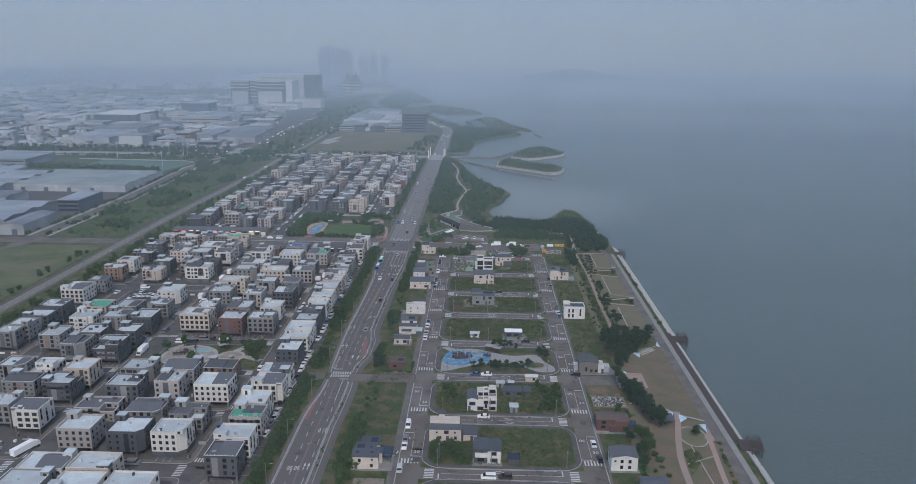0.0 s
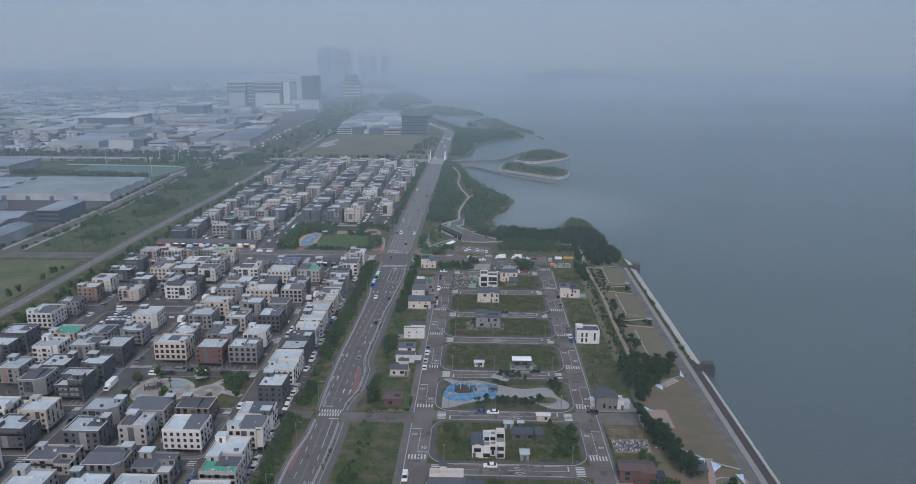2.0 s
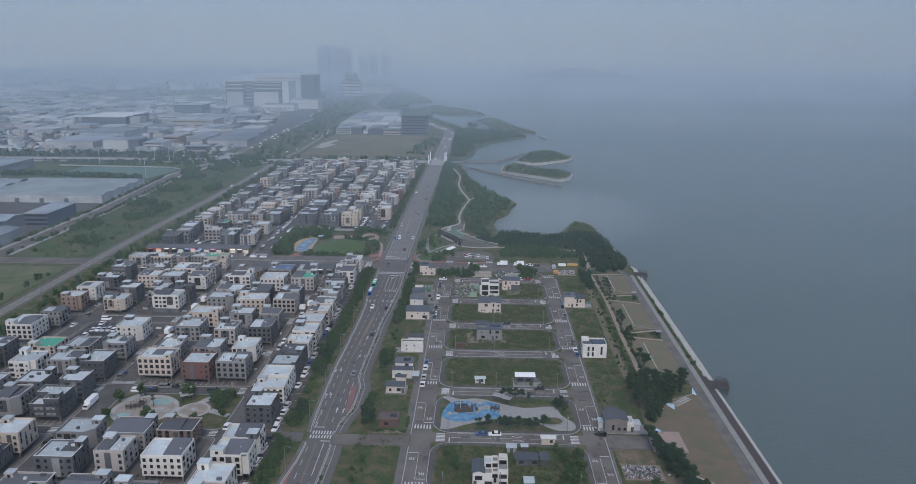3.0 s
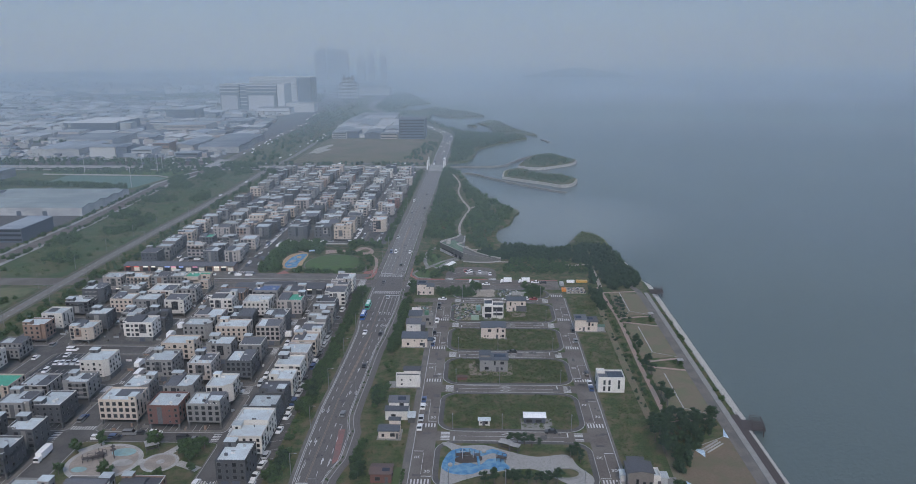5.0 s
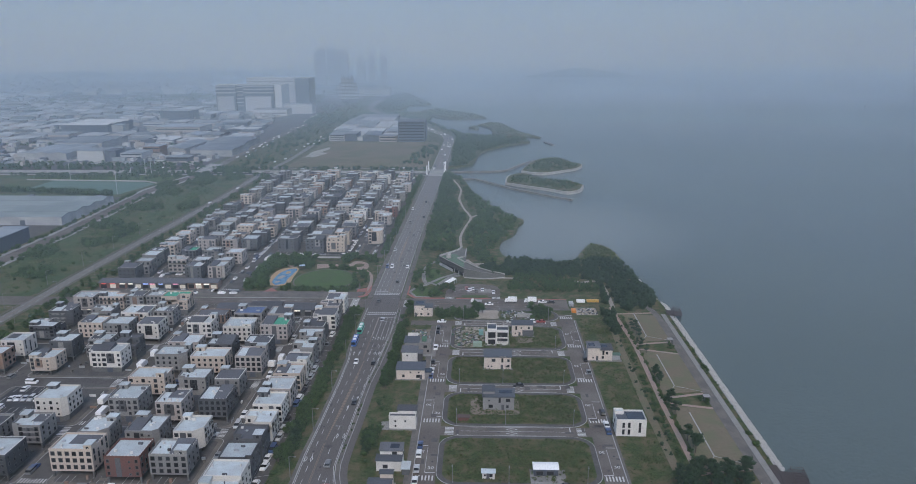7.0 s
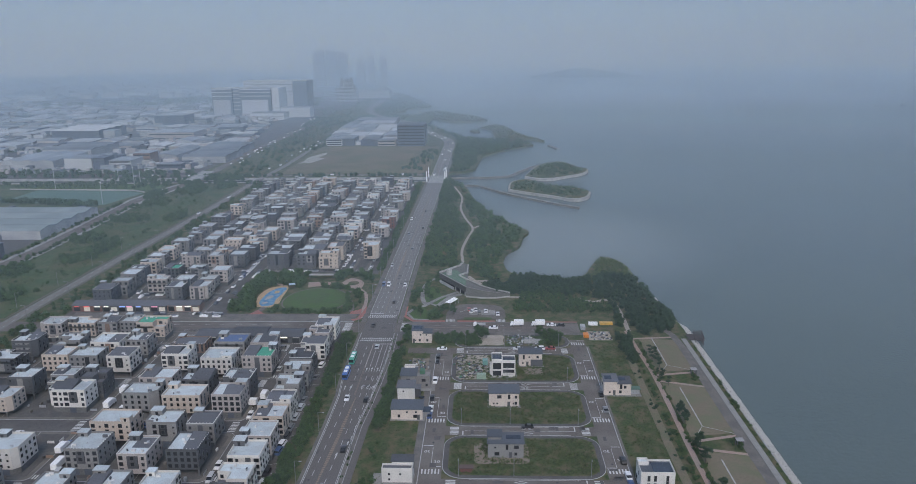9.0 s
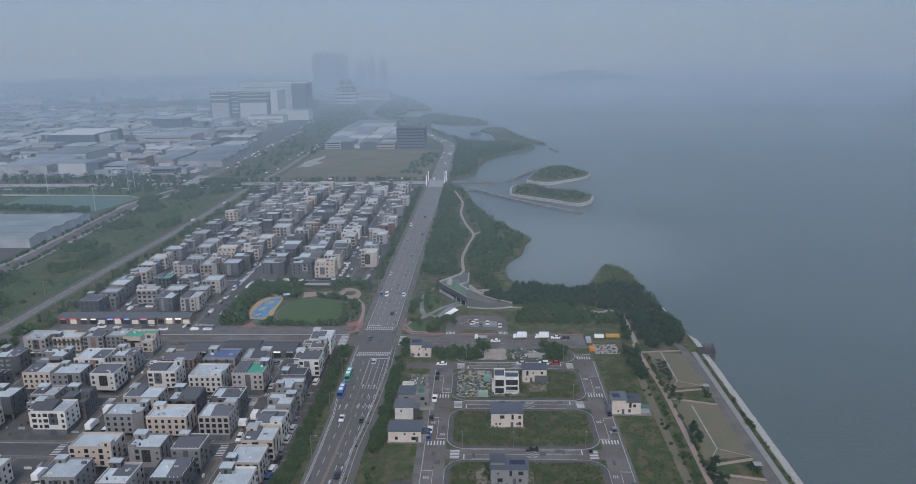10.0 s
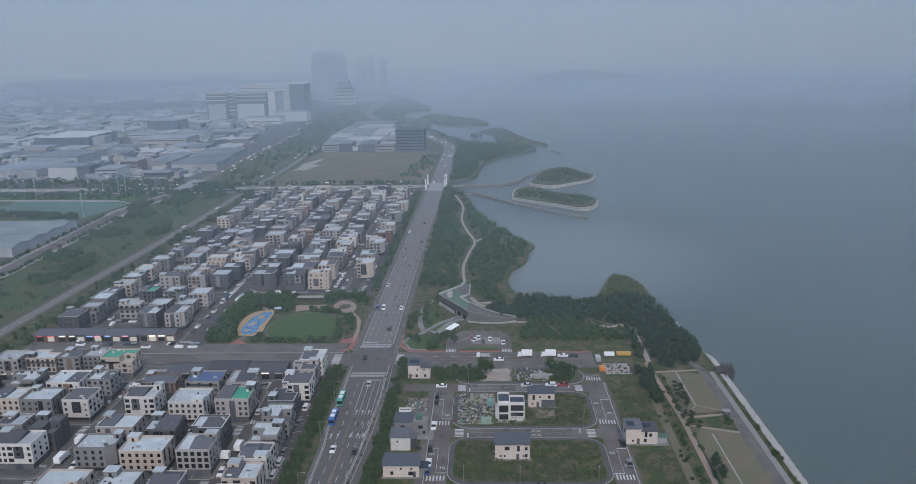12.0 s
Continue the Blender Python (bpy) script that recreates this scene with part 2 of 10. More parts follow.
def sea_material():
    m, t, b = node_material("sea_water")
    n, l = t.nodes, t.links
    co = n.new("ShaderNodeTexCoord")
    swell = n.new("ShaderNodeTexNoise")
    swell.inputs["Scale"].default_value, swell.inputs["Detail"].default_value = 0.6, 7
    swell.inputs["Roughness"].default_value = 0.6
    l.new(co.outputs["Object"], swell.inputs["Vector"])
    bp = n.new("ShaderNodeBump")
    bp.inputs["Strength"].default_value, bp.inputs["Distance"].default_value = 0.7, 0.5
    l.new(swell.outputs["Fac"], bp.inputs["Height"])
    l.new(bp.outputs[0], b.inputs["Normal"])
    broad = n.new("ShaderNodeTexNoise")
    broad.inputs["Scale"].default_value, broad.inputs["Detail"].default_value = 0.006, 4
    l.new(co.outputs["Object"], broad.inputs["Vector"])
    mix = n.new("ShaderNodeMix")
    mix.data_type = "RGBA"
    mix.inputs[6].default_value, mix.inputs[7].default_value = (0.066, 0.088, 0.082, 1), (0.092, 0.115, 0.107, 1)
    # swell height also tones the colour, painting in the light and dark of ripples
    both = n.new("ShaderNodeMath")
    both.operation = "MULTIPLY_ADD"
    both.inputs[1].default_value = 1.1
    l.new(swell.outputs["Fac"], both.inputs[0])
    shift = n.new("ShaderNodeMath")
    shift.operation = "SUBTRACT"
    l.new(broad.outputs["Fac"], shift.inputs[0])
    shift.inputs[1].default_value = 0.55
    l.new(shift.outputs[0], both.inputs[2])
    l.new(both.outputs[0], mix.inputs[0])
    # sheltered cove: the calm water's brighter sky reflection, painted into the base colour
    far = n.new("ShaderNodeVectorMath")
    far.operation = "DISTANCE"
    l.new(co.outputs["Object"], far.inputs[0])
    far.inputs[1].default_value = (38, 672, -2.2)
    near = n.new("ShaderNodeMapRange")
    near.interpolation_type = "SMOOTHSTEP"
    near.inputs["From Min"].default_value, near.inputs["From Max"].default_value = 35, 150
    near.inputs["To Min"].default_value, near.inputs["To Max"].default_value = 1.0, 0.0
    l.new(far.outputs["Value"], near.inputs["Value"])
    cove_sheen = n.new("ShaderNodeMix")
    cove_sheen.data_type = "RGBA"
    cove_sheen.inputs[7].default_value = (0.15, 0.172, 0.165, 1)
    l.new(near.outputs[0], cove_sheen.inputs[0])
    l.new(mix.outputs[2], cove_sheen.inputs[6])
    l.new(cove_sheen.outputs[2], b.inputs["Base Color"])
    b.inputs["Roughness"].default_value = 0.22
    b.inputs["IOR"].default_value = 1.33
    return m


SEA = sea_material()

def haze_material(name, metres):
    """Fine droplets that scatter bluish light; metres: how far one sees before two thirds are lost."""
    m = bpy.data.materials.new(name)
    m.use_nodes = True
    t = m.node_tree
    t.nodes.remove(t.nodes["Principled BSDF"])
    scatter, absorb, both = (t.nodes.new(k) for k in ("ShaderNodeVolumeScatter", "ShaderNodeVolumeAbsorption", "ShaderNodeAddShader"))
    for node, share in ((scatter, 1.0), (absorb, 1.0)):
        node.inputs["Color"].default_value, node.inputs["Density"].default_value = (0.62, 0.805, 1.0, 1), share / metres
    scatter.inputs["Anisotropy"].default_value = -0.42
    t.links.new(scatter.outputs[0], both.inputs[0])
    t.links.new(absorb.outputs[0], both.inputs[1])
    t.links.new(both.outputs[0], t.nodes["Material Output"].inputs["Volume"])
    return m


HAZE = haze_material("haze", 11500)
HAZE_BANK = haze_material("haze_bank", 5200)
HAZE_BAY = haze_material("haze_bay", 3700)
HAZE_FAR = haze_material("haze_far", 1920)


class Mesh:
    """Collects boxes, prisms and faces for one mesh."""
    def __init__(self):
        self.v, self.f, self.m = [], [], []

    def face(self, pts, mi=0):
        k = len(self.v)
        self.v.extend(pts)
        self.f.append(tuple(range(k, k + len(pts))))
        self.m.append(mi)

    def prism(self, poly, z0, z1, mi=0, bottom=False):
        n, k = len(poly), len(self.v)
        self.v.extend([(x, y, z0) for x, y in poly])
        self.v.extend([(x, y, z1) for x, y in poly])
        self.f.append(tuple(range(k + n, k + 2 * n)))
        self.m.append(mi)
        for i in range(n):
            j = (i + 1) % n
            self.f.append((k + i, k + j, k + n + j, k + n + i))
            self.m.append(mi)
        if bottom:
            self.f.append(tuple(range(k + n - 1, k - 1, -1)))
            self.m.append(mi)

    def box(self, x0, x1, y0, y1, z0, z1, mi=0, bottom=True):
        self.prism([(x0, y0), (x1, y0), (x1, y1), (x0, y1)], z0, z1, mi, bottom)

    def data(self, name, *mats):
        me = bpy.data.meshes.new(name)
        me.from_pydata(self.v, [], self.f)
        for m in mats:
            me.materials.append(m)
        if len(mats) > 1:
            me.polygons.foreach_set("material_index", self.m)
        me.update()
        return me


def part(name, mesh, parent, label="", at=None):
    """One mesh object under a thing or a part."""
    ob = new(name, mesh)
    ob.parent = parent
    if at is not None:
        ob.matrix_basis = at
    if label:
        ob["label"] = label
    return ob


SEA_Z = -2.2


def ring(n, rx, ry=None, cx=0.0, cy=0.0, a0=0.0):
    ry = rx if ry is None else ry
    return [(cx + rx * math.cos(a0 + 2 * math.pi * i / n), cy + ry * math.sin(a0 + 2 * math.pi * i / n)) for i in range(n)]


def rounded(x0, x1, y0, y1, r, n=4):
    """The outline of a block with rounded corners."""
    pts = []
    for cx, cy, a in ((x1 - r, y0 + r, -90), (x1 - r, y1 - r, 0), (x0 + r, y1 - r, 90), (x0 + r, y0 + r, 180)):
        for i in range(n + 1):
            t = radians(a + 90 * i / n)
            pts.append((cx + r * math.cos(t), cy + r * math.sin(t)))
    return pts


def ribbon(line, width):
    """The outline of a band of that width along a line of points."""
    left, right = [], []
    for i, p in enumerate(line):
        a, b = line[max(0, i - 1)], line[min(len(line) - 1, i + 1)]
        d = math.hypot(b[0] - a[0], b[1] - a[1]) or 1
        nx, ny = -(b[1] - a[1]) / d * width / 2, (b[0] - a[0]) / d * width / 2
        left.append((p[0] + nx, p[1] + ny))
        right.append((p[0] - nx, p[1] - ny))
    return left, right


def smooth_line(line, steps=6):
    """A soft curve through the points."""
    out = []
    for i in range(len(line) - 1):
        p0, p1, p2, p3 = (line[max(0, min(len(line) - 1, i + k))] for k in (-1, 0, 1, 2))
        for s in range(steps):
            t = s / steps
            out.append(tuple(0.5 * (2 * b + (c - a) * t + (2 * a - 5 * b + 4 * c - d) * t * t + (3 * b - a - 3 * c + d) * t ** 3)
                             for a, b, c, d in zip(p0, p1, p2, p3)))
    out.append(line[-1])
    return out


def band(mesh, line, width, z0, z1, mi=0):
    left, right = ribbon(line, width)
    for i in range(len(line) - 1):
        mesh.prism([right[i], right[i + 1], left[i + 1], left[i]], z0, z1, mi)


def setting(name, mesh, *mats, label="", category=""):
    return tagged(new(name, mesh.data(name, *mats)), label, category, kind="structure")


def thing(name, x, y, z=0.0, turn=0.0, label="", category="", group=""):
    ob = new(name)
    ob.empty_display_size = 0.5
    ob.matrix_basis = pose(x, y, z, 0, 0, turn)
    return tagged(ob, label, category, group)


def inside(poly, x, y):
    hit = False
    for i in range(len(poly)):
        (x0, y0), (x1, y1) = poly[i - 1], poly[i]
        if (y0 > y) != (y1 > y) and x < (x1 - x0) * (y - y0) / (y1 - y0) + x0:
            hit = not hit
    return hit


def far_from(line, x, y, gap):
    for (x0, y0), (x1, y1) in zip(line, line[1:]):
        dx, dy = x1 - x0, y1 - y0
        t = max(0, min(1, ((x - x0) * dx + (y - y0) * dy) / (dx * dx + dy * dy + 1e-9)))
        if math.hypot(x - x0 - t * dx, y - y0 - t * dy) < gap:
            return False
    return True


R = random.Random(7)

# foliage: uneven clumps with loose leaves on the outside
def clump_arrays(seed, leaves, leaf=0.16, core=0.66):
    rr = random.Random(seed)
    bm = bmesh.new()
    bmesh.ops.create_icosphere(bm, subdivisions=1, radius=core)
    v = []
    for q in bm.verts:
        k = 1 + 0.5 * noise.noise(q.co * 2.1 + Vector((seed * 7.3, 0, 0))) + 0.3 * noise.noise(q.co * 4.7 + Vector((0, seed * 3.1, 0)))
        v.append(tuple(q.co * k))
    f = [tuple(q.index for q in p.verts) for p in bm.faces]
    bm.free()
    lumps = [Vector((rr.gauss(0, 1), rr.gauss(0, 1), rr.gauss(0.3, 1))).normalized() * rr.uniform(0.45, 0.8) for _ in range(9)]
    for i in range(leaves):
        c = lumps[i % 9] + Vector((rr.gauss(0, 1), rr.gauss(0, 1), rr.gauss(0, 1))).normalized() * 0.36 * rr.random() ** 0.4
        u = Vector((rr.gauss(0, 1), rr.gauss(0, 1), rr.gauss(0, 0.5))).normalized() * leaf * rr.uniform(0.7, 1.5)
        w = u.cross(Vector((rr.gauss(0, 1), rr.gauss(0, 1), rr.gauss(0, 1)))).normalized() * leaf * 1.2
        k = len(v)
        v += [tuple(c - u), tuple(c + u), tuple(c + w)]
        f.append((k, k + 1, k + 2))
    return np.array(v, dtype=np.float32), np.array(f, dtype=np.int32)


CLUMPS = [clump_arrays(s, 210, 0.17) for s in range(8)]
FAR_CLUMPS = [clump_arrays(s + 20, 70, 0.26, 0.74) for s in range(6)]
SMALL = []
for s in range(6):
    rr = random.Random(50 + s)
    v, f = [], []
    for _ in range(26):
        a, r = rr.uniform(0, 6.28), rr.uniform(0, 1)
        c = Vector((math.cos(a) * r, math.sin(a) * r, 0.05 + rr.uniform(0, 0.6) * (1.1 - r)))
        u = Vector((rr.gauss(0, 1), rr.gauss(0, 1), rr.gauss(0, 0.6))).normalized() * rr.uniform(0.2, 0.42)
        w = u.cross(Vector((rr.gauss(0, 1), rr.gauss(0, 1), rr.gauss(0, 1)))).normalized() * 0.3
        k = len(v)
        v += [tuple(c - u), tuple(c + u), tuple(c + w)]
        f.append((k, k + 1, k + 2))
    SMALL.append((np.array(v, dtype=np.float32), np.array(f, dtype=np.int32)))


class Leaves:
    """Gathers many clumps into one mesh."""
    def __init__(self):
        self.v, self.f, self.n = [], [], 0

    def add(self, lib, x, y, z, sx, sz, rr):
        v, f = lib[rr.randrange(len(lib))]
        a = rr.uniform(0, 6.28)
        c, s = math.cos(a), math.sin(a)
        out = np.empty_like(v)
        k = sx * rr.uniform(0.85, 1.15)
        out[:, 0] = (v[:, 0] * c - v[:, 1] * s) * sx + x
        out[:, 1] = (v[:, 0] * s + v[:, 1] * c) * k + y
        out[:, 2] = v[:, 2] * sz + z
        self.v.append(out)
        self.f.append(f + self.n)
        self.n += len(v)

    def data(self, name, material):
        v, f = np.concatenate(self.v), np.concatenate(self.f)
        me = bpy.data.meshes.new(name)
        me.vertices.add(len(v))
        me.vertices.foreach_set("co", v.ravel())
        me.loops.add(f.size)
        me.loops.foreach_set("vertex_index", f.ravel())
        me.polygons.add(len(f))
        me.polygons.foreach_set("loop_start", np.arange(0, f.size, 3, dtype=np.int32))
        me.materials.append(material)
        me.update(calc_edges=True)
        return me


# ---- air, sea and land ----
m = Mesh()
m.prism(ring(64, 4700, cy=100), -40, 620, 0, True)
setting("haze_layer", m, HAZE, label="grey sea haze lying over town and bay", category="haze")
for y0, r, top, material in ((440, 4690, 610, HAZE_BANK), (1150, 4685, 605, HAZE_BAY), (1800, 4680, 600, HAZE_FAR)):
    m = Mesh()
    cut = math.asin((y0 - 100) / r)
    m.prism([(r * math.cos(cut + (math.pi - 2 * cut) * i / 40), 100 + r * math.sin(cut + (math.pi - 2 * cut) * i / 40)) for i in range(41)], -38, top, 0, True)
    setting("haze_bank", m, material, label="thicker bank of grey haze over the far bay", category="haze")

m = Mesh()
m.face([(x, y, SEA_Z) for x, y in ring(96, 4760, cy=100)])
setting("water", m, SEA, label="calm grey-green sea of a wide bay", category="sea")

SHORE = smooth_line([(97, -400), (97, 150), (97, 480), (95, 520), (90, 546), (90, 595), (85, 616), (76, 621), (67, 600), (58, 579), (40, 575), (18, 584),
                     (12, 603), (14, 630), (24, 651), (28, 676), (33, 693), (24, 709), (6, 755), (-8, 806), (-20, 880), (-36, 915)], 4)
SHORE += [(-41, 905), (-260, 902), (-660, 898), (-660, 931), (-260, 932), (-44, 934)]
SHORE += smooth_line([(-40, 955), (-14, 978), (-8, 1022), (-3, 1075), (6, 1103), (30, 1148), (54, 1179), (70, 1201), (58, 1238), (33, 1254), (0, 1259), (-27, 1295), (-62, 1374),
                      (-86, 1464), (-118, 1536), (-160, 1612), (-197, 1722), (-170, 1762), (-172, 1850), (-122, 1888), (-150, 2050), (-183, 2180), (-217, 2328), (-290, 2560), (-348, 2822), (-560, 3290), (-1200, 3900), (-2000, 4250)], 3)
SHORE += [(-4300, 1900), (-4300, -400)]
m = Mesh()
m.prism(SHORE, SEA_Z - 4, 0)
setting("ground", m, GRASS, label="flat grassy reclaimed land along the bay", category="ground")

m = Mesh()
for y in (903.5, 930.5):
    m.box(-660, -42, y - 1.5, y + 1.5, -2.5, 0.25)
setting("canal_wall", m, CONCRETE, label="concrete banks of a straight canal", category="bank")

# ---- roads ----
MAIN = [(-53.2, -200), (-53.2, 620), (-50.4, 930), (-50, 1128), (-49.5, 1205), (-55, 1258), (-67, 1298), (-95, 1380), (-137, 1526), (-186, 1606), (-227, 1702), (-252, 1790), (-262, 1898), (-267, 2081), (-277, 2440), (-330, 2700), (-420, 3000)]
# edges of the main road south of the crossing, with their bus bays and turning lanes
WEST_EDGE = ((-200, -61.4), (246, -61.6), (255, -61), (268, -59.2), (285, -58.9), (292, -59.5), (312, -60.2), (340, -60.6), (360, -60), (395, -59.5), (420, -59.6), (434, -60.9), (486, -60.9))
EAST_EDGE = ((-200, -50.6), (240, -50.6), (252, -50), (269, -49.7), (287, -50.3), (294, -49.6), (303, -46.9), (322, -46.7), (331, -49), (345, -49), (360, -48.5), (395, -48), (412, -46.6), (432, -45.5), (458, -44.5), (486, -45))
MEDIAN = ((-200, -55), (246, -54.9), (300, -55.5), (350, -55.5), (382, -54.2), (418, -53.2), (486, -53.3), (620, -53.2), (930, -50.4))


def along(table, y):
    return float(np.interp(y, [p[0] for p in table], [p[1] for p in table]))


def strip(mesh, f0, f1, y0, y1, z0, z1, mi=0, step=6):
    """A band between two lines that run along the road; f0, f1 give x for y."""
    n = max(1, int((y1 - y0) / step))
    ys = [y0 + (y1 - y0) * i / n for i in range(n + 1)]
    for a, b in zip(ys, ys[1:]):
        mesh.prism([(f0(a), a), (f1(a), a), (f1(b), b), (f0(b), b)], z0, z1, mi)


def west(k):
    return lambda y: along(WEST_EDGE, y) + k


def east(k):
    return lambda y: along(EAST_EDGE, y) + k


def middle(k):
    return lambda y: along(MEDIAN, y) + k


m = Mesh()
m.prism([(x, y) for y, x in EAST_EDGE] + [(x, y) for y, x in reversed(WEST_EDGE)], -0.5, 0.05)
band(m, [(-53.2, 486), (-53.2, 512)], 15.4, -0.5, 0.05)
# north stretch in the paler tone: lightening by haze put into the colour
band(m, [(-53.2, 512), (-53.2, 620)] + smooth_line(MAIN[2:], 5), 15.4, -0.5, 0.05, 1)
m.box(-69.4, -61, 279.4, 285.2, -0.5, 0.044)
setting("road_main", m, ROAD, PALE_ROAD, label="four-lane asphalt road with worn white lines", category="road")
m = Mesh()
BOULEVARD = [(-247, -200), (-247, 540), (-245.6, 610), (-243, 684), (-241, 780), (-242.5, 900), (-238, 1016), (-239, 1097), (-243, 1212), (-240, 1298), (-235, 1415), (-229, 1560), (-196, 1612)]
band(m, BOULEVARD, 6.4, -0.5, 0.05)
setting("road_boulevard", m, PALE_ROAD, label="wide asphalt boulevard with trees on both sides", category="road")
m = Mesh()
m.box(-340, -60.9, 487, 500.5, -0.5, 0.046)
m.box(-45.5, 46, 487.5, 499.5, -0.5, 0.046)
m.box(-420, -60.9, 943, 953, -0.5, 0.046)
band(m, [(-340, 493), (-420, 470), (-520, 420)], 13, -0.5, 0.04)
band(m, [(-318, 420), (-315.5, 560), (-314.5, 640), (-317, 700), (-321, 760), (-324, 815), (-317, 862), (-309, 900), (-306, 930), (-310, 980), (-312, 1021), (-318, 1122), (-319, 1231), (-315, 1382), (-318, 1519), (-341, 1655), (-385, 1808), (-399, 2066), (-470, 2300), (-592, 2668)], 11, -0.5, 0.042)
m.box(-50.4, -23, 277.5, 284.8, -0.5, 0.044)
setting("road_crossing", m, ASPHALT, label="asphalt cross roads joining the main road", category="road")
m = Mesh()
for a in (-7.4, 7.4):
    band(m, [(x + a, y) for x, y in ((-316.5, 505), (-315.5, 560), (-314.5, 640), (-317, 700), (-321, 760), (-324, 815), (-317, 862), (-310, 896))], 3.6, -0.5, 0.12)
setting("pavement_works_road", m, CONCRETE, label="pale pavements beside the works road", category="pavement")
m = Mesh()
m.box(-219, -66.4, 120, 487, -0.5, 0.03)
m.box(-219, -66.4, 510, 893, -0.5, 0.03)
setting("road_town", m, TOWN_ASPHALT, label="narrow asphalt town streets between house blocks", category="road")
m = Mesh()
m.box(-22.6, -15.2, 120, 468.2, -0.5, 0.036)
m.box(39.2, 46.4, 120, 478, -0.5, 0.036)
EAST_STREETS = [173, 210.8, 247, 283.8, 320, 357.8, 392, 428.5, 465]
for y in EAST_STREETS:
    m.box(-15.2, 39.2, y - 3.3, y + 3.3, -0.5, 0.032)
m.box(-36, -22.6, 461.8, 468.2, -0.5, 0.034)
setting("road_residential", m, ASPHALT, label="grey residential streets in a regular grid", category="road")

# pavements with kerbs
m = Mesh()
for a, b in ((120, 279), (285.6, 486.4)):
    strip(m, lambda y: -69.4, west(-1.5), a, b, -0.5, 0.12, 4)
    strip(m, west(-1.5), west(-0.3), a, b, -0.5, 0.16)
    strip(m, west(-0.3), west(0.0), a, b, -0.5, 0.17, 2)
for a, b in ((120, 277), (285.3, 486)):
    strip(m, east(0.0), east(0.3), a, b, -0.5, 0.17, 2)
    strip(m, east(0.3), east(1.7), a, b, -0.5, 0.14)
    strip(m, east(1.7), east(1.9), a, b, -0.5, 0.165, 2)
    strip(m, east(1.9), east(4.3), a, b, -0.5, 0.16, 5)
for c in (-43.7, -62.4):
    band(m, [(c, 501), (c, 620), (c + 2.8, 930), (c + 3, 1090 if c > -50 else 935)], 2.6, -0.5, 0.17)
m.box(-25.4, -22.9, 120, 277, -0.5, 0.17)
m.box(-25.4, -22.9, 285.3, 461, -0.5, 0.17)
m.box(46.7, 47.6, 120, 470, -0.5, 0.17)
m.box(46.42, 46.7, 120, 470, -0.5, 0.18, 2)
for a, b in ((120, 277), (285.3, 461)):
    m.box(-22.9, -22.62, a, b, -0.5, 0.18, 2)
for a in (-4.6, 4.6):
    band(m, [(-247 + a, 200), (-247 + a, 486)], 0.9, -0.5, 0.16)
    band(m, [(-247 + a, 504)] + [(x + a, y) for x, y in BOULEVARD[1:6]], 0.9, -0.5, 0.16)
m.box(-45, 47, 484.6, 487.2, -0.5, 0.16)
m.box(-44.8, 46, 499.8, 501.6, -0.5, 0.16)
m.box(-219, -67.5, 501.4, 512.4, -0.5, 0.16)
m.box(-219, -67.5, 501.1, 501.4, -0.5, 0.17, 2)
m.box(-219, -72, 483.4, 486.6, -0.5, 0.16)
m.box(-219, -72, 486.6, 486.9, -0.5, 0.17, 2)
m.box(-222.5, -219.3, 120, 486, -0.5, 0.17)
m.box(-222.5, -219.3, 503, 895, -0.5, 0.17)
setting("pavement", m, FOOTWAY, LAWN, KERB, PAVING, GRASS, ROAD, label="grey concrete pavements with stone kerbs", category="pavement")

# residential blocks: kerbed edge with meadow inside
BLOCKS = [(176.6, 207.2), (214.2, 243.4), (250.6, 280.2), (287.4, 316.4), (323.6, 354.2), (361.4, 388.4), (395.6, 424.8), (432, 461.4), (468.6, 484)]
for i, (y0, y1) in enumerate(BLOCKS):
    m, k, g = Mesh(), Mesh(), Mesh()
    m.prism(rounded(-15.0, 39.0, y0, y1, 7.0, 7), -0.5, 0.15)
    k.prism(rounded(-15.2, 39.2, y0 - 0.2, y1 + 0.2, 7.2, 7), -0.5, 0.13)
    g.prism(rounded(-13.2, 37.2, y0 + 1.7, y1 - 1.7, 5.4, 7), -0.5, 0.24)
    setting("kerb_residential", k, KERB, label="pale granite kerbs round the house plots", category="kerb")
    setting("pavement_residential", m, YARD, label="grey paved footways round the house plots", category="pavement")
    setting("ground_plot", g, GRASS, label="overgrown empty house plots", category="ground")

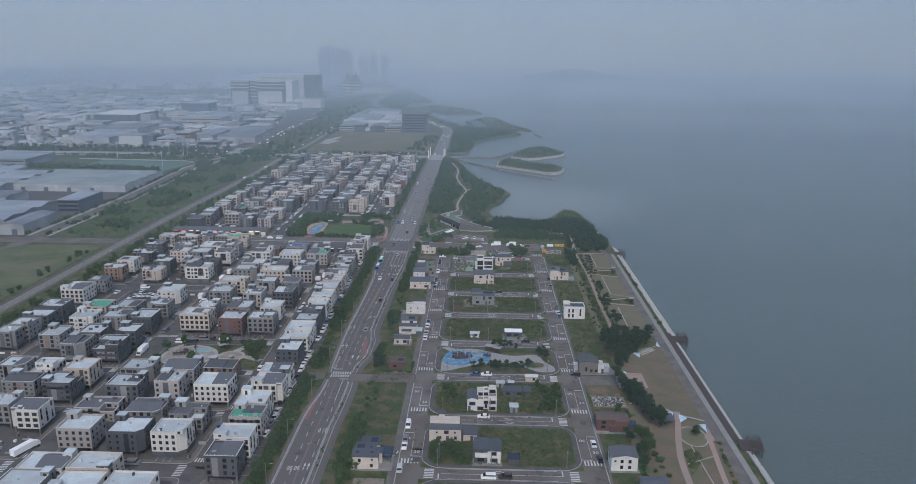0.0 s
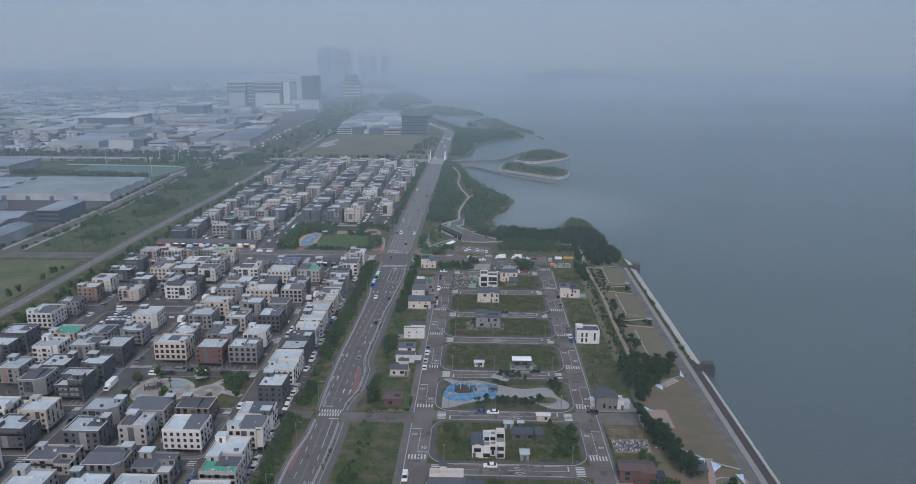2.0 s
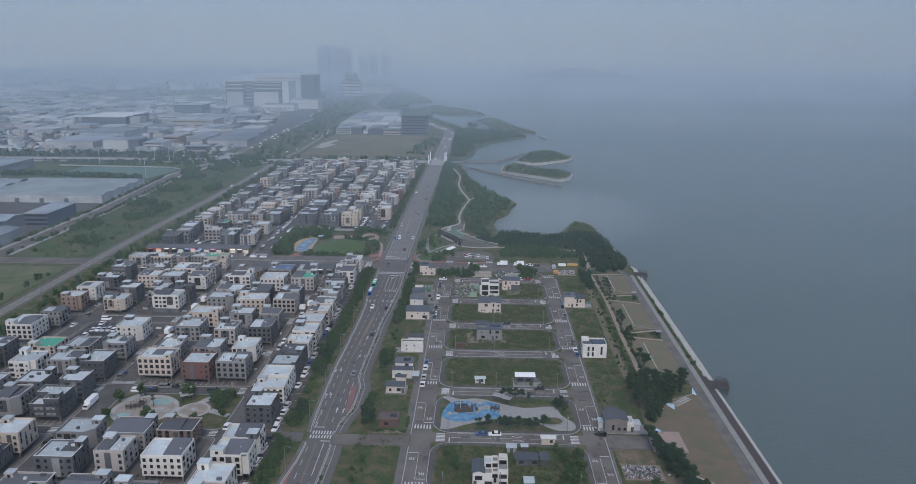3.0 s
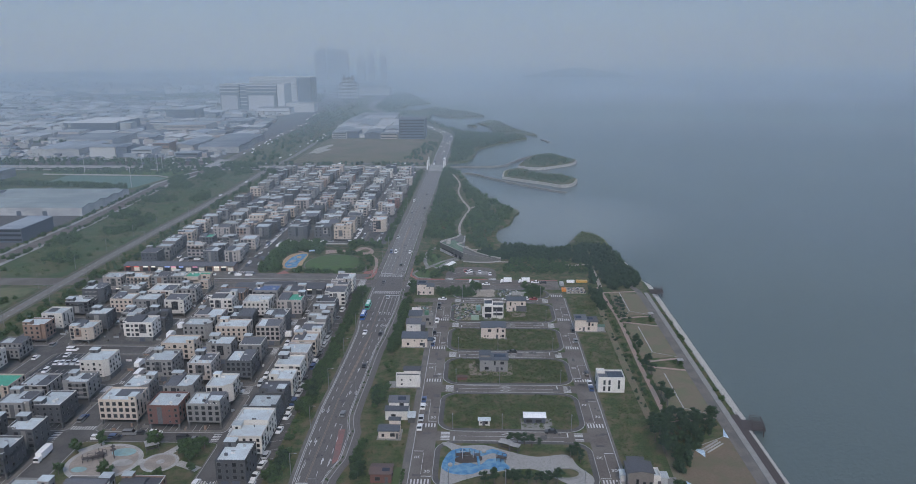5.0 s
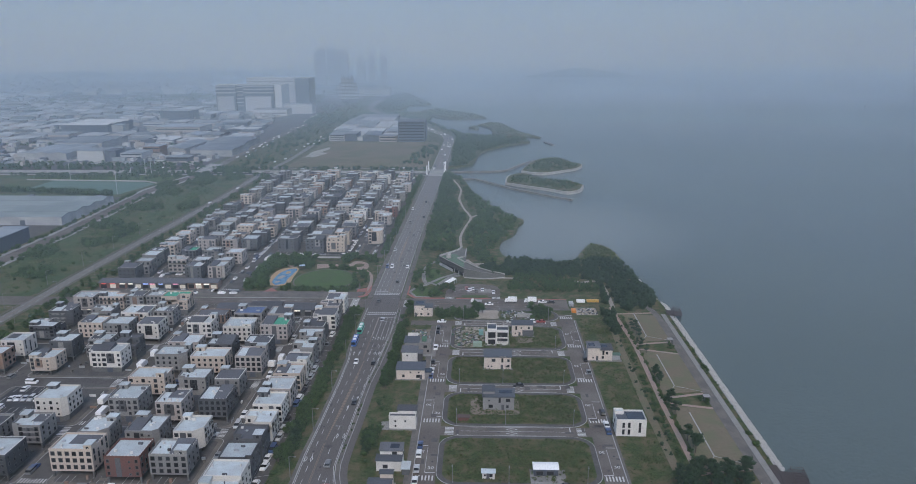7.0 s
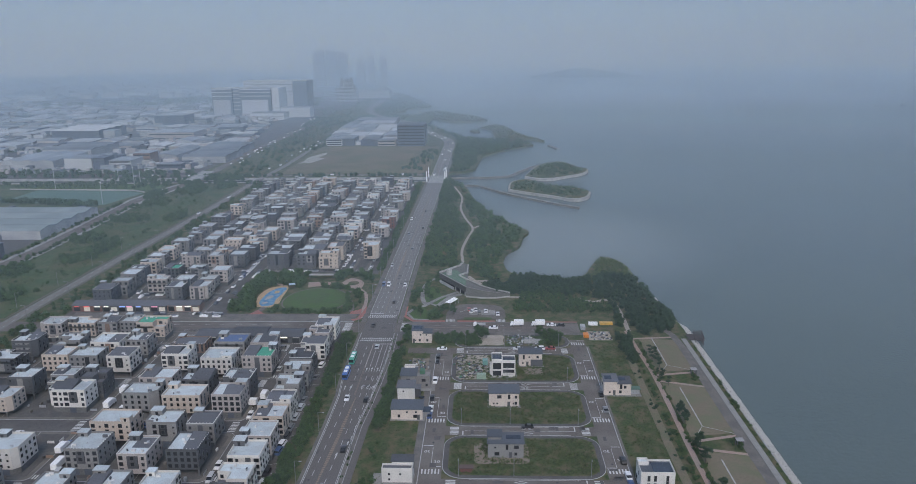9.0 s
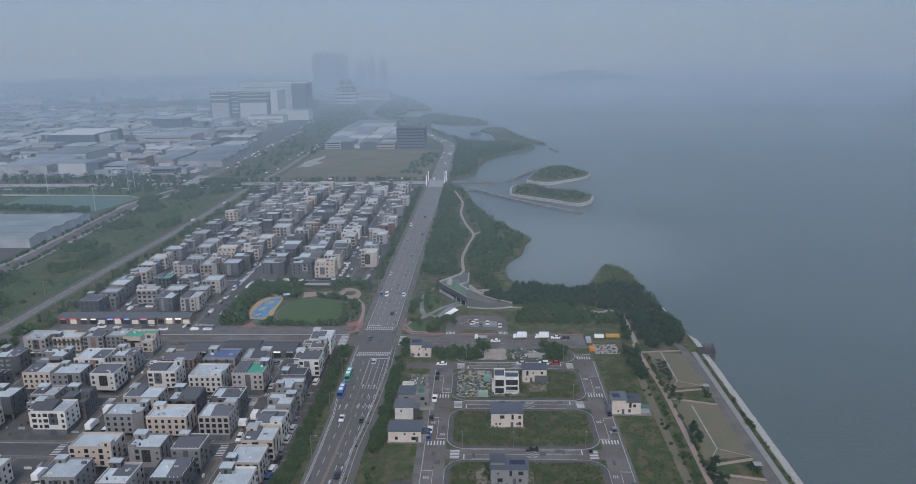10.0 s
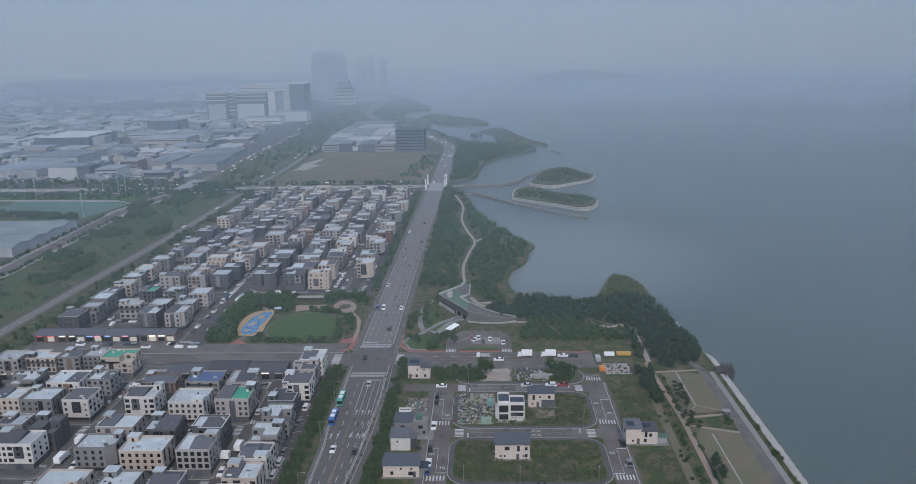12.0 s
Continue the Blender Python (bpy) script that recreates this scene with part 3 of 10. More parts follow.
# town blocks
TOWN_X = [(-219, -201), (-193.5, -150), (-140, -91.5), (-84, -74.2)]
TOWN_Y = [(120, 166), (172, 204.5), (213, 245), (250, 280.5), (286, 313), (320, 350), (357.5, 389), (398, 425.5), (434, 463), (471.5, 484.2)]
FAR_Y = [(512, 540), (546, 583), (589, 620), (625.5, 655), (660, 690), (695, 725), (731, 760), (766, 795), (801, 830), (836, 865), (871, 893)]
for x0, x1 in TOWN_X:
    for y0, y1 in TOWN_Y + FAR_Y:
        if (x0 > -145 and 503 < y0 < 585) or (y0 > 500 and x0 > -90 and y0 < 589):
            continue
        m = Mesh()
        m.prism(rounded(x0 + 1.7, x1 - 1.7, y0 + 1.7, y1 - 1.7, 1.5, 3), -0.5, 0.146, 0)
        m.prism(rounded(x0, x1, y0, y1, 2.5, 4), -0.5, 0.136, 2)
        xx = x0 + 3
        while xx < x1 - 3:
            if R.random() < 0.6:
                for k in range(3):
                    for ya in (y0 + 0.6, y1 - 5.4):
                        m.box(xx + 2.4 * k, xx + 2.4 * k + 0.1, ya, ya + 4.8, 0.1, 0.152, 3)
            xx += 11
        m.prism(rounded(x0 - 0.2, x1 + 0.2, y0 - 0.2, y1 + 0.2, 2.7, 4), -0.5, 0.12, 1)
        setting("pavement_town", m, YARD, KERB, FOOTWAY, PAINT, label="grey concrete yard between apartment houses", category="pavement")
m = Mesh()
m.box(-74, -69.4, 172, 484, -0.5, 0.128)
m.box(-74, -67.4, 589, 893, -0.5, 0.128)
for y in range(176, 480, 6):
    if y % 4 or y % 9:
        m.face([(-73.8, y, 0.134), (-69.6, y + 1.4, 0.134), (-69.6, y + 1.52, 0.134), (-73.8, y + 0.12, 0.134)], 1)
setting("pavement_parking", m, YARD, PAINT, label="grey paved parking strip beside the green belt", category="pavement")

# car park of the town
m = Mesh()
m.box(-191.5, -169, 365, 388.5, 0, 0.19)
for i in range(8):
    for y in (369, 377.5, 386):
        m.box(-190 + i * 2.6, -189.88 + i * 2.6, y - 2.4, y + 2.4, 0.17, 0.204, 1)
setting("car_park", m, TARMAC, PAINT, label="dark asphalt car park with white bays", category="car park")

# little round square in the town
m = Mesh()
m.box(-139.5, -92, 286.5, 312.6, 0.1, 0.17, 1)
m.prism(ring(40, 12.5, 11.5, -126, 300), 0.1, 0.19, 0)
m.prism(ring(40, 10.9, 9.9, -126, 300), 0.1, 0.215, 2)
m.prism(ring(18, 4.2, 2.6, -122, 306), 0.1, 0.226, 3)
m.prism(ring(14, 2.6, 1.7, -132, 295), 0.1, 0.226, 3)
m.prism(ring(16, 3.4, 2.2, -119.5, 299.5), 0.1, 0.224, 0)
m.prism(ring(32, 6.2, 6, -107, 300), 0.1, 0.195, 0)
m.prism(ring(32, 5.0, 4.8, -107, 300), 0.1, 0.22, 2)
m.prism(ring(16, 1.4, 1.4, -107, 300.4), 0.1, 0.235, 0)
band(m, [(-138, 306), (-132, 312)], 2.4, 0.1, 0.2)
band(m, [(-116, 300), (-112, 300)], 4, 0.1, 0.2)
band(m, [(-107, 305), (-103, 312)], 3, 0.1, 0.2)
band(m, [(-101, 300), (-92.5, 296)], 3, 0.1, 0.2)
setting("ground_square", m, PALE_STONE, GRASS, SAND, TURQUOISE, label="small round plaza of pale stone with lawns", category="plaza")

m = Mesh()
m.face([(x, y, 0.058) for x, y in ((-49.1, 300.4), (-47.2, 303), (-48.6, 323.7), (-51.0, 323.6))])
m.face([(x, y, 0.058) for x, y in ((-61.6, 245), (-59.5, 244.2), (-59.3, 266.9), (-60.6, 266.8), (-61.9, 254))])
setting("marking_bus_lane", m, RED_LANE, label="worn red coated bus bays on the main road", category="road")

# ---- markings ----
def lane_dashes(mesh, f, y0, y1, dash=3.4, gap=4.6, w=0.17, mi=0):
    y = y0
    while y < y1:
        e = min(y + dash, y1)
        mesh.face([(f(y) - w / 2, y, 0.064), (f(y) + w / 2, y, 0.064), (f(e) + w / 2, e, 0.064), (f(e) - w / 2, e, 0.064)], mi)
        y += dash + gap


def lane_line(mesh, f, y0, y1, w=0.14, mi=0, z=0.064):
    n = max(1, int((y1 - y0) / 6))
    for i in range(n):
        a, b = y0 + (y1 - y0) * i / n, y0 + (y1 - y0) * (i + 1) / n
        mesh.face([(f(a) - w / 2, a, z), (f(a) + w / 2, a, z), (f(b) + w / 2, b, z), (f(b) - w / 2, b, z)], mi)


m = Mesh()
for y0, y1 in ((120, 278), (290, 474)):
    for k in (-0.22, 0.22):
        lane_line(m, middle(k), y0, y1 if y0 < 200 else 348, 0.13, 1)
    lane_line(m, west(0.35), y0, y1)
    lane_line(m, east(-0.35), y0, y1)
    lane_dashes(m, middle(-2.5), y0, y1)
    lane_dashes(m, middle(2.7), y0 + 3, 412 if y0 > 200 else y1)
lane_dashes(m, middle(5.2), 299, 328)
lane_dashes(m, middle(5.3), 384, 440)
for k in (2.2, 4.6, 6.9):
    lane_dashes(m, middle(k), 418, 446)
    lane_line(m, middle(k), 446, 471, 0.15)
lane_line(m, middle(-3.0), 290, 303, 0.15)
lane_line(m, middle(2.6), 258, 278, 0.15)
lane_line(m, middle(0.1), 446, 471, 0.18)
for k in (-0.2, 0.2):
    lane_line(m, middle(k), 420, 472, 0.12, 1)
    lane_line(m, middle(k), 512, 572, 0.12, 1)
    lane_line(m, middle(k), 640, 880, 0.12, 1)
for k in (-5.0, -2.3, 2.3, 5.0):
    lane_dashes(m, middle(k), 514, 880)
for k in (-7.4, 7.4):
    lane_line(m, middle(k), 512, 880)
for xa, xb, y in ((-58.6, -54.6, 289), (-54.2, -50.6, 279.3), (-53.2, -45.2, 472.2), (-60.6, -53.6, 513.4)):
    m.box(xa, xb, y, y + 0.5, 0.02, 0.064)
# hatched medians
for ya, yb, k0, k1 in ((350, 418, 0.1, 0.8), (572, 640, -1.2, -1.0)):
    n = int((yb - ya) / 1.35)
    for i in range(n):
        t = i / n
        y, k = ya + (yb - ya) * t, 0.6 * min(1, 0.3 + 2.2 * min(t, 1 - t))
        xc = along(MEDIAN, y) + k0 + (k1 - k0) * t
        m.face([(xc - k, y, 0.066), (xc + k, y + 0.4, 0.066), (xc + k, y + 1.25, 0.066), (xc - k, y + 0.85, 0.066)], 1)
# arrows and diamonds
for x, y in ((-53.6, 211), (-52.3, 211), (-52.6, 300), (-50, 300), (-52, 372), (-49.4, 380), (-58.4, 424), (-56, 424), (-52.2, 442), (-49.8, 442), (-47.4, 442), (-57.4, 312), (-59.3, 312)):
    m.box(x - 0.12, x + 0.12, y, y + 2.6, 0.02, 0.064)
    m.face([(x - 0.5, y + 2.6, 0.064), (x + 0.5, y + 2.6, 0.064), (x, y + 4.2, 0.064)])
for x, y in ((-57.8, 337.6), (-59.7, 337.6), (-51.3, 426.6), (-49, 426.6), (-46.9, 426.6), (-53.5, 236.8), (-51.2, 236.8), (-52, 353), (-49.6, 353)):
    for sx in (1, -1):
        m.face([(x, y - 1.9, 0.064), (x + 0.55 * sx, y, 0.064), (x + 0.3 * sx, y, 0.064), (x, y - 1.1, 0.064)])
        m.face([(x, y + 1.9, 0.064), (x - 0.55 * sx, y, 0.064), (x - 0.3 * sx, y, 0.064), (x, y + 1.1, 0.064)])
for y0, y1, ya in ((487.6, 500, 493.7), (943, 953, 948)):
    for xa, xb in ((-215, -64), (-42, 38)):
        if y0 > 900 and xa > -60:
            continue
        m.box(xa, xb, ya - 0.1, ya + 0.1, 0.02, 0.062, 1)
        x = xa
        while x < xb:
            for dy in (-3.1, 3.1):
                m.box(x, x + 3, ya + dy - 0.07, ya + dy + 0.07, 0.02, 0.062)
            x += 8
for k, mi in ((-0.15, 1), (0.15, 1)):
    band(m, [(x + k, y) for x, y in BOULEVARD[:6]], 0.14, 0.02, 0.064, mi)
for k in (-1.6, 1.6):
    for (xa, ya), (xb, yb) in zip(BOULEVARD[:5], BOULEVARD[1:6]):
        n = int((yb - ya) / 8)
        for i in range(n):
            x, y = xa + (xb - xa) * i / n + k, ya + (yb - ya) * i / n
            m.box(x - 0.08, x + 0.08, y, y + 3, 0.02, 0.064)
setting("lane_lines", m, PAINT, YELLOW, label="worn white and yellow lane lines", category="road marking")

# residential street lines
m = Mesh()
for y0, y1 in [(a + 1, b - 1) for a, b in BLOCKS]:
    for x in (-18.9, 42.8):
        m.box(x - 0.06, x + 0.06, y0 + 6, y1 - 7, 0.02, 0.05)
        m.box(x - (3.4 if x < 0 else 0), x + (0 if x < 0 else 3.3), y1 - 6, y1 - 5.7, 0.02, 0.05)
        m.box(x - (0 if x < 0 else 3.3), x + (3.4 if x < 0 else 0), y0 + 5.7, y0 + 6, 0.02, 0.05)
for y in EAST_STREETS:
    m.box(-8, 32, y - 0.06, y + 0.06, 0.02, 0.047)
    m.box(-9, -8.6, y - 3, y, 0.02, 0.047)
    m.box(31.6, 32, y, y + 3, 0.02, 0.047)
    for dy in (-2.9, 2.9):
        m.box(-6, 30, y + dy - 0.06, y + dy + 0.06, 0.02, 0.047)
    cx = 12 + 4 * math.sin(y)
    for s in (-1.5, 1.5):
        for a, b in ((0, 1), (1, 2), (2, 3), (3, 0)):
            q = [(cx - 2.2, y + s), (cx, y + s - 0.8), (cx + 2.2, y + s), (cx, y + s + 0.8)]
            (xa, ya), (xb, yb) = q[a], q[b]
            m.face([(xa, ya, 0.05), (xb, yb, 0.05), (xb * 0.75 + cx * 0.25, yb * 0.75 + (y + s) * 0.25, 0.05), (xa * 0.75 + cx * 0.25, ya * 0.75 + (y + s) * 0.25, 0.05)])
setting("street_lines", m, PAINT, label="white lines of the residential streets", category="road marking")


def crosswalk(x0, x1, y0, y1, along_x, z=0.05):
    """Zebra stripes; along_x: the row of stripes runs in the x direction."""
    mesh = Mesh()
    n = max(3, int(((x1 - x0) if along_x else (y1 - y0)) / 0.95))
    for i in range(n):
        if along_x:
            a = x0 + (i + 0.25) * (x1 - x0) / n
            mesh.box(a, a + 0.5, y0, y1, z - 0.03, z + 0.016)
        else:
            a = y0 + (i + 0.25) * (y1 - y0) / n
            mesh.box(x0, x1, a, a + 0.5, z - 0.03, z + 0.016)
    setting("crosswalk", mesh, PAINT, label="white zebra stripes across the asphalt", category="crosswalk")


crosswalk(-58.8, -50.6, 281.4, 283.6, True)
crosswalk(-58.4, -50.2, 284.2, 286.6, True)
crosswalk(-60.4, -45.4, 475.8, 477.6, True)
crosswalk(-60.0, -45.0, 478.2, 480, True)
crosswalk(-61.3, -46.8, 507.4, 509.2, True)
crosswalk(-60.9, -46.4, 509.8, 511.4, True)
crosswalk(-71.4, -67.6, 488.4, 500.2, False)
crosswalk(-42.6, -39.4, 488.4, 499.4, False)
crosswalk(-150.6, -140.6, 487.4, 490.6, True, 0.03)
crosswalk(-152, -144.6, 513.4, 516.4, True, 0.03)
for y0, y1 in BLOCKS:
    if y0 < 460:
        crosswalk(-22.2, -15.6, y0 + 2.4, y0 + 5.2, True, 0.036)
    crosswalk(39.6, 46, y0 + 3.4, y0 + 6.2, True, 0.036)
for y in EAST_STREETS[1:]:
    crosswalk(-13.6, -10.4, y - 2.9, y + 2.9, False, 0.032)
    crosswalk(34.2, 37.2, y - 2.9, y + 2.9, False, 0.032)
for x0, x1 in ((-91.2, -84.4), (-149.6, -140.4)):
    for y0, y1 in zip((204.5, 245, 280.5, 313, 350, 389, 425.5, 463), (213, 250, 286, 320, 357.5, 398, 434, 471.5)):
        crosswalk(x0, x1, y1 + 1, y1 + 3.6, True, 0.03)
        crosswalk(x0 - 4, x0 - 1.2, y0 + 0.8, y1 - 0.8, False, 0.03)
    crosswalk(x0, x1, 481, 484, True, 0.03)
crosswalk(-148, -141, 503.6, 507, True, 0.03)

# speed numbers on the streets
cu = bpy.data.curves.new("speed_number", "FONT")
cu.body, cu.size, cu.align_x = "30", 2.2, "CENTER"
tmp = new("speed_number", cu)
NUM = bpy.data.meshes.new_from_object(tmp)
bpy.data.objects.remove(tmp)
NUM.materials.append(PAINT)
cu = bpy.data.curves.new("speed_number", "FONT")
cu.body, cu.size, cu.align_x = "50", 1.9, "CENTER"
tmp = new("speed_number", cu)
FIFTY = bpy.data.meshes.new_from_object(tmp)
bpy.data.objects.remove(tmp)
FIFTY.materials.append(PAINT)
for x in (-58.2, -55.8):
    for y in (213,):
        ob = new("speed_number", FIFTY)
        ob.matrix_basis = pose(x, y, 0.068, 0, 0, 180) @ Matrix.Diagonal((1, 1.7, 1, 1))
        tagged(ob, "painted speed number 50 on the asphalt", "road marking", kind="structure")
for y0, y1 in BLOCKS[1:]:
    for x, y, a in ((-17.1, y0 + 9, 0), (-20.8, y1 - 10, 180), (44.6, y0 + 11, 0), (41, y1 - 9, 180)):
        if y > 466:
            continue
        ob = new("speed_number", NUM)
        ob.matrix_basis = pose(x, y, 0.056, 0, 0, a)
        tagged(ob, "painted speed number 30 on the asphalt", "road marking", kind="structure")


# ---- apartment houses ----
def window_mesh(w, h):
    """A window set on the wall, facing -y: a frame with the pane let into it."""
    q = Mesh()
    t = 0.1
    out = [(-w / 2, 0), (w / 2, 0), (w / 2, h), (-w / 2, h)]
    inn = [(-w / 2 + t, t), (w / 2 - t, t), (w / 2 - t, h - t), (-w / 2 + t, h - t)]
    q.v = [(x, 0, z) for x, z in out] + [(x, -0.1, z) for x, z in out] + [(x, -0.1, z) for x, z in inn] + [(x, -0.03, z) for x, z in inn]
    for r in (0, 4, 8):
        for i in range(4):
            j = (i + 1) % 4
            q.f.append((r + i, r + j, r + 4 + j, r + 4 + i))
            q.m.append(0)
    q.f.append((12, 13, 14, 15))
    q.m.append(1)
    return q.data("window", FRAME, GLASS)


WIN = {k: window_mesh(*k) for k in ((1.7, 1.35), (1.0, 1.2), (2.4, 1.5), (0.7, 0.7), (0.9, 2.0), (1.4, 1.5))}


def column_mesh(h):
    q = Mesh()
    q.box(-0.28, 0.28, -0.28, 0.28, 0, h)
    return q


COL_H = 2.3
# columns take the same darkened tone as the shaded core
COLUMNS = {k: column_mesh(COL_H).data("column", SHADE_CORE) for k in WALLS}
WALL_WORD = {"w": "white rendered", "c": "cream stone", "p": "pale granite", "g": "grey granite", "d": "dark grey brick", "r": "red brick", "b": "brown brick"}
ROOF_WORD = {"l": "a pale flat roof", "k": "a dark roof", "n": "a green coated roof", "u": "a blue coated roof"}


def parapet_mesh(poly, z0, z1, inside_z, wall, cap, t=0.26):
    """An upstand round a roof: outer face, cap and inner face."""
    q, n, inner = Mesh(), len(poly), []
    for i in range(n):
        (xp, yp), (xc, yc), (xn, yn) = poly[i - 1], poly[i], poly[(i + 1) % n]
        l1, l2 = math.hypot(xc - xp, yc - yp), math.hypot(xn - xc, yn - yc)
        n1, n2 = (-(yc - yp) / l1, (xc - xp) / l1), (-(yn - yc) / l2, (xn - xc) / l2)
        k = t / (1 + n1[0] * n2[0] + n1[1] * n2[1])
        inner.append((xc + (n1[0] + n2[0]) * k, yc + (n1[1] + n2[1]) * k))
    q.v = [(x, y, z0 + 0.002) for x, y in poly] + [(x, y, z1 - 0.06) for x, y in poly] + [(x, y, z1) for x, y in poly] + [(x, y, z1) for x, y in inner] + [(x, y, inside_z) for x, y in inner]
    for r in range(4):
        for i in range(n):
            j = (i + 1) % n
            q.f.append((r * n + i, r * n + j, r * n + n + j, r * n + n + i))
            q.m.append(1 if r in (1, 2) else 0)
    return q.data("parapet", wall, cap)


def apartment_house(x0, y0, w, d, h, style, form="", near=True):
    """A three- to four-storey walk-up on pilotis: body, set-back top storey, stair tower, roof, windows."""
    wk, rk = style
    rr = random.Random(int(x0 * 31 + y0 * 17))
    root = thing("apartment_house", x0 + w / 2, y0 + d / 2, 0.13, 0,
                 f"{WALL_WORD[wk]} apartment house with {ROOF_WORD[rk]}", "apartment house", "apartment houses of the town")
    hw, hd = w / 2, d / 2
    gz, top = COL_H, h - 0.75
    wall = WALLS[wk]
    floors = 3 if h < 11 else 4
    fh = (top - gz) / floors
    kind, cut = (rr.random() if not form else 0.1 if "chamfer" in form else 0.9), rr.uniform(1.6, 3.0)
    if kind < 0.15:
        body = [(-hw, -hd), (hw - cut, -hd), (hw, -hd + cut), (hw, hd), (-hw, hd)]
    elif kind < 0.28:
        body = [(-hw, -hd), (hw - cut, -hd), (hw - cut, -hd + 1.2), (hw, -hd + 1.2), (hw, hd), (-hw, hd)]
    elif kind < 0.38:
        body = [(-hw + cut, -hd), (hw, -hd), (hw, hd), (-hw, hd), (-hw, -hd + 1.4), (-hw + cut, -hd + 1.4)]
    else:
        body = [(-hw, -hd), (hw, -hd), (hw, hd), (-hw, hd)]
    # a corner of the top storey left open as a terrace
    upper, notch = body, None
    tz = top - fh
    if kind >= 0.38 and not form and rr.random() < 0.28:
        nw, nd = w * rr.uniform(0.3, 0.5), d * rr.uniform(0.3, 0.55)
        notch = rr.choice(("front_left", "front_right", "back_right", "front"))
        if notch == "front_left":
            upper = [(-hw + nw, -hd), (hw, -hd), (hw, hd), (-hw, hd), (-hw, -hd + nd), (-hw + nw, -hd + nd)]
        elif notch == "front_right":
            upper = [(-hw, -hd), (hw - nw, -hd), (hw - nw, -hd + nd), (hw, -hd + nd), (hw, hd), (-hw, hd)]
        elif notch == "back_right":
            upper = [(-hw, -hd), (hw, -hd), (hw, hd - nd), (hw - nw, hd - nd), (hw - nw, hd), (-hw, hd)]
        else:
            nd = d * 0.26
            upper = [(-hw, -hd + nd), (hw, -hd + nd), (hw, hd), (-hw, hd)]
    accent_mat = GLASS if rr.random() < 0.25 else WALLS["d"] if wk in "wcpgrb" and rr.random() < 0.85 else WALLS["g" if wk in "drb" else "b"]
    cap = wall if rr.random() < 0.45 else COPING
    q = Mesh()
    if notch:
        q.prism(body, gz, tz, 0, True)
        q.prism(upper, tz, top, 0)
    else:
        q.prism(body, gz, top, 0, True)
    part("wall", q.data("wall", wall), root)
    if notch:
        q = Mesh()
        q.prism([(x * 0.97, y * 0.97) for x, y in body], tz - 0.1, tz + 0.05)
        part("terrace", q.data("terrace", ROOFS["l"] if rr.random() < 0.5 else ROOFS["k"]), root)
        part("terrace_parapet", parapet_mesh(body, tz, tz + 0.9, tz + 0.04, wall, cap, 0.2), root)
    q = Mesh()
    q.prism([(x * 0.985, y * 0.985) for x, y in upper], top, top + 0.12)
    ux0, ux1 = min(p[0] for p in upper), max(p[0] for p in upper)
    uy0, uy1 = min(p[1] for p in upper), max(p[1] for p in upper)
    # a dark waterproofed field, or a low dark slope, over one part of the roof
    half = rr.random()
    if rk in "lnu" and notch in (None, "front") and half < 0.5:
        bx0, bx1 = rr.choice(((ux0 + 0.5, ux0 + w * 0.45), (ux0 + w * 0.5, ux1 - 0.5), (ux0 + w * 0.3, ux1 - 0.5)))
        by0, by1 = uy0 + (0.5 if half < 0.3 else (uy1 - uy0) * 0.4), uy1 - 0.5
        if half < 0.22:
            q.face([(bx0, by0, top + 0.2), (bx1, by0, top + 0.2), (bx1, by1, h + 0.5), (bx0, by1, h + 0.5)], 1)
            q.face([(bx0, by1, h + 0.5), (bx1, by1, h + 0.5), (bx1, by1, top), (bx0, by1, top)], 1)
            for xx in (bx0, bx1):
                q.face([(xx, by0, top + 0.2), (xx, by1, h + 0.5), (xx, by1, top)], 1)
        else:
            q.box(bx0, bx1, by0, by1, top, top + 0.17, 1)
    elif rk == "k" and notch is None:
        # a steep-edged attic roof on all or most of the house, the rest a pale terrace
        e = 0.3
        xa, xb = (ux0 + e, ux1 - e) if rr.random() < 0.4 else (ux0 + e, ux0 + w * 0.62) if rr.random() < 0.5 else (ux0 + w * 0.38, ux1 - e)
        ym, zr = uy0 + (uy1 - uy0) * rr.uniform(0.5, 0.85), h + rr.uniform(0.5, 1.1)
        q.face([(xa, uy0 + e, top + 0.25), (xb, uy0 + e, top + 0.25), (xb, ym, zr), (xa, ym, zr)], 1)
        q.face([(xa, ym, zr), (xb, ym, zr), (xb, uy1 - e, top + 0.3), (xa, uy1 - e, top + 0.3)], 1)
        for xx in (xa, xb):
            q.face([(xx, uy0 + e, top + 0.12), (xx, uy0 + e, top + 0.25), (xx, ym, zr), (xx, uy1 - e, top + 0.3), (xx, uy1 - e, top + 0.12)], 1)
    part("roof", q.data("roof", ROOFS["l"] if rk == "k" and rr.random() < 0.6 else ROOFS[rk], ROOFS["k"]), root)
    part("parapet", parapet_mesh(upper, top, h, top + 0.1, wall, cap), root)
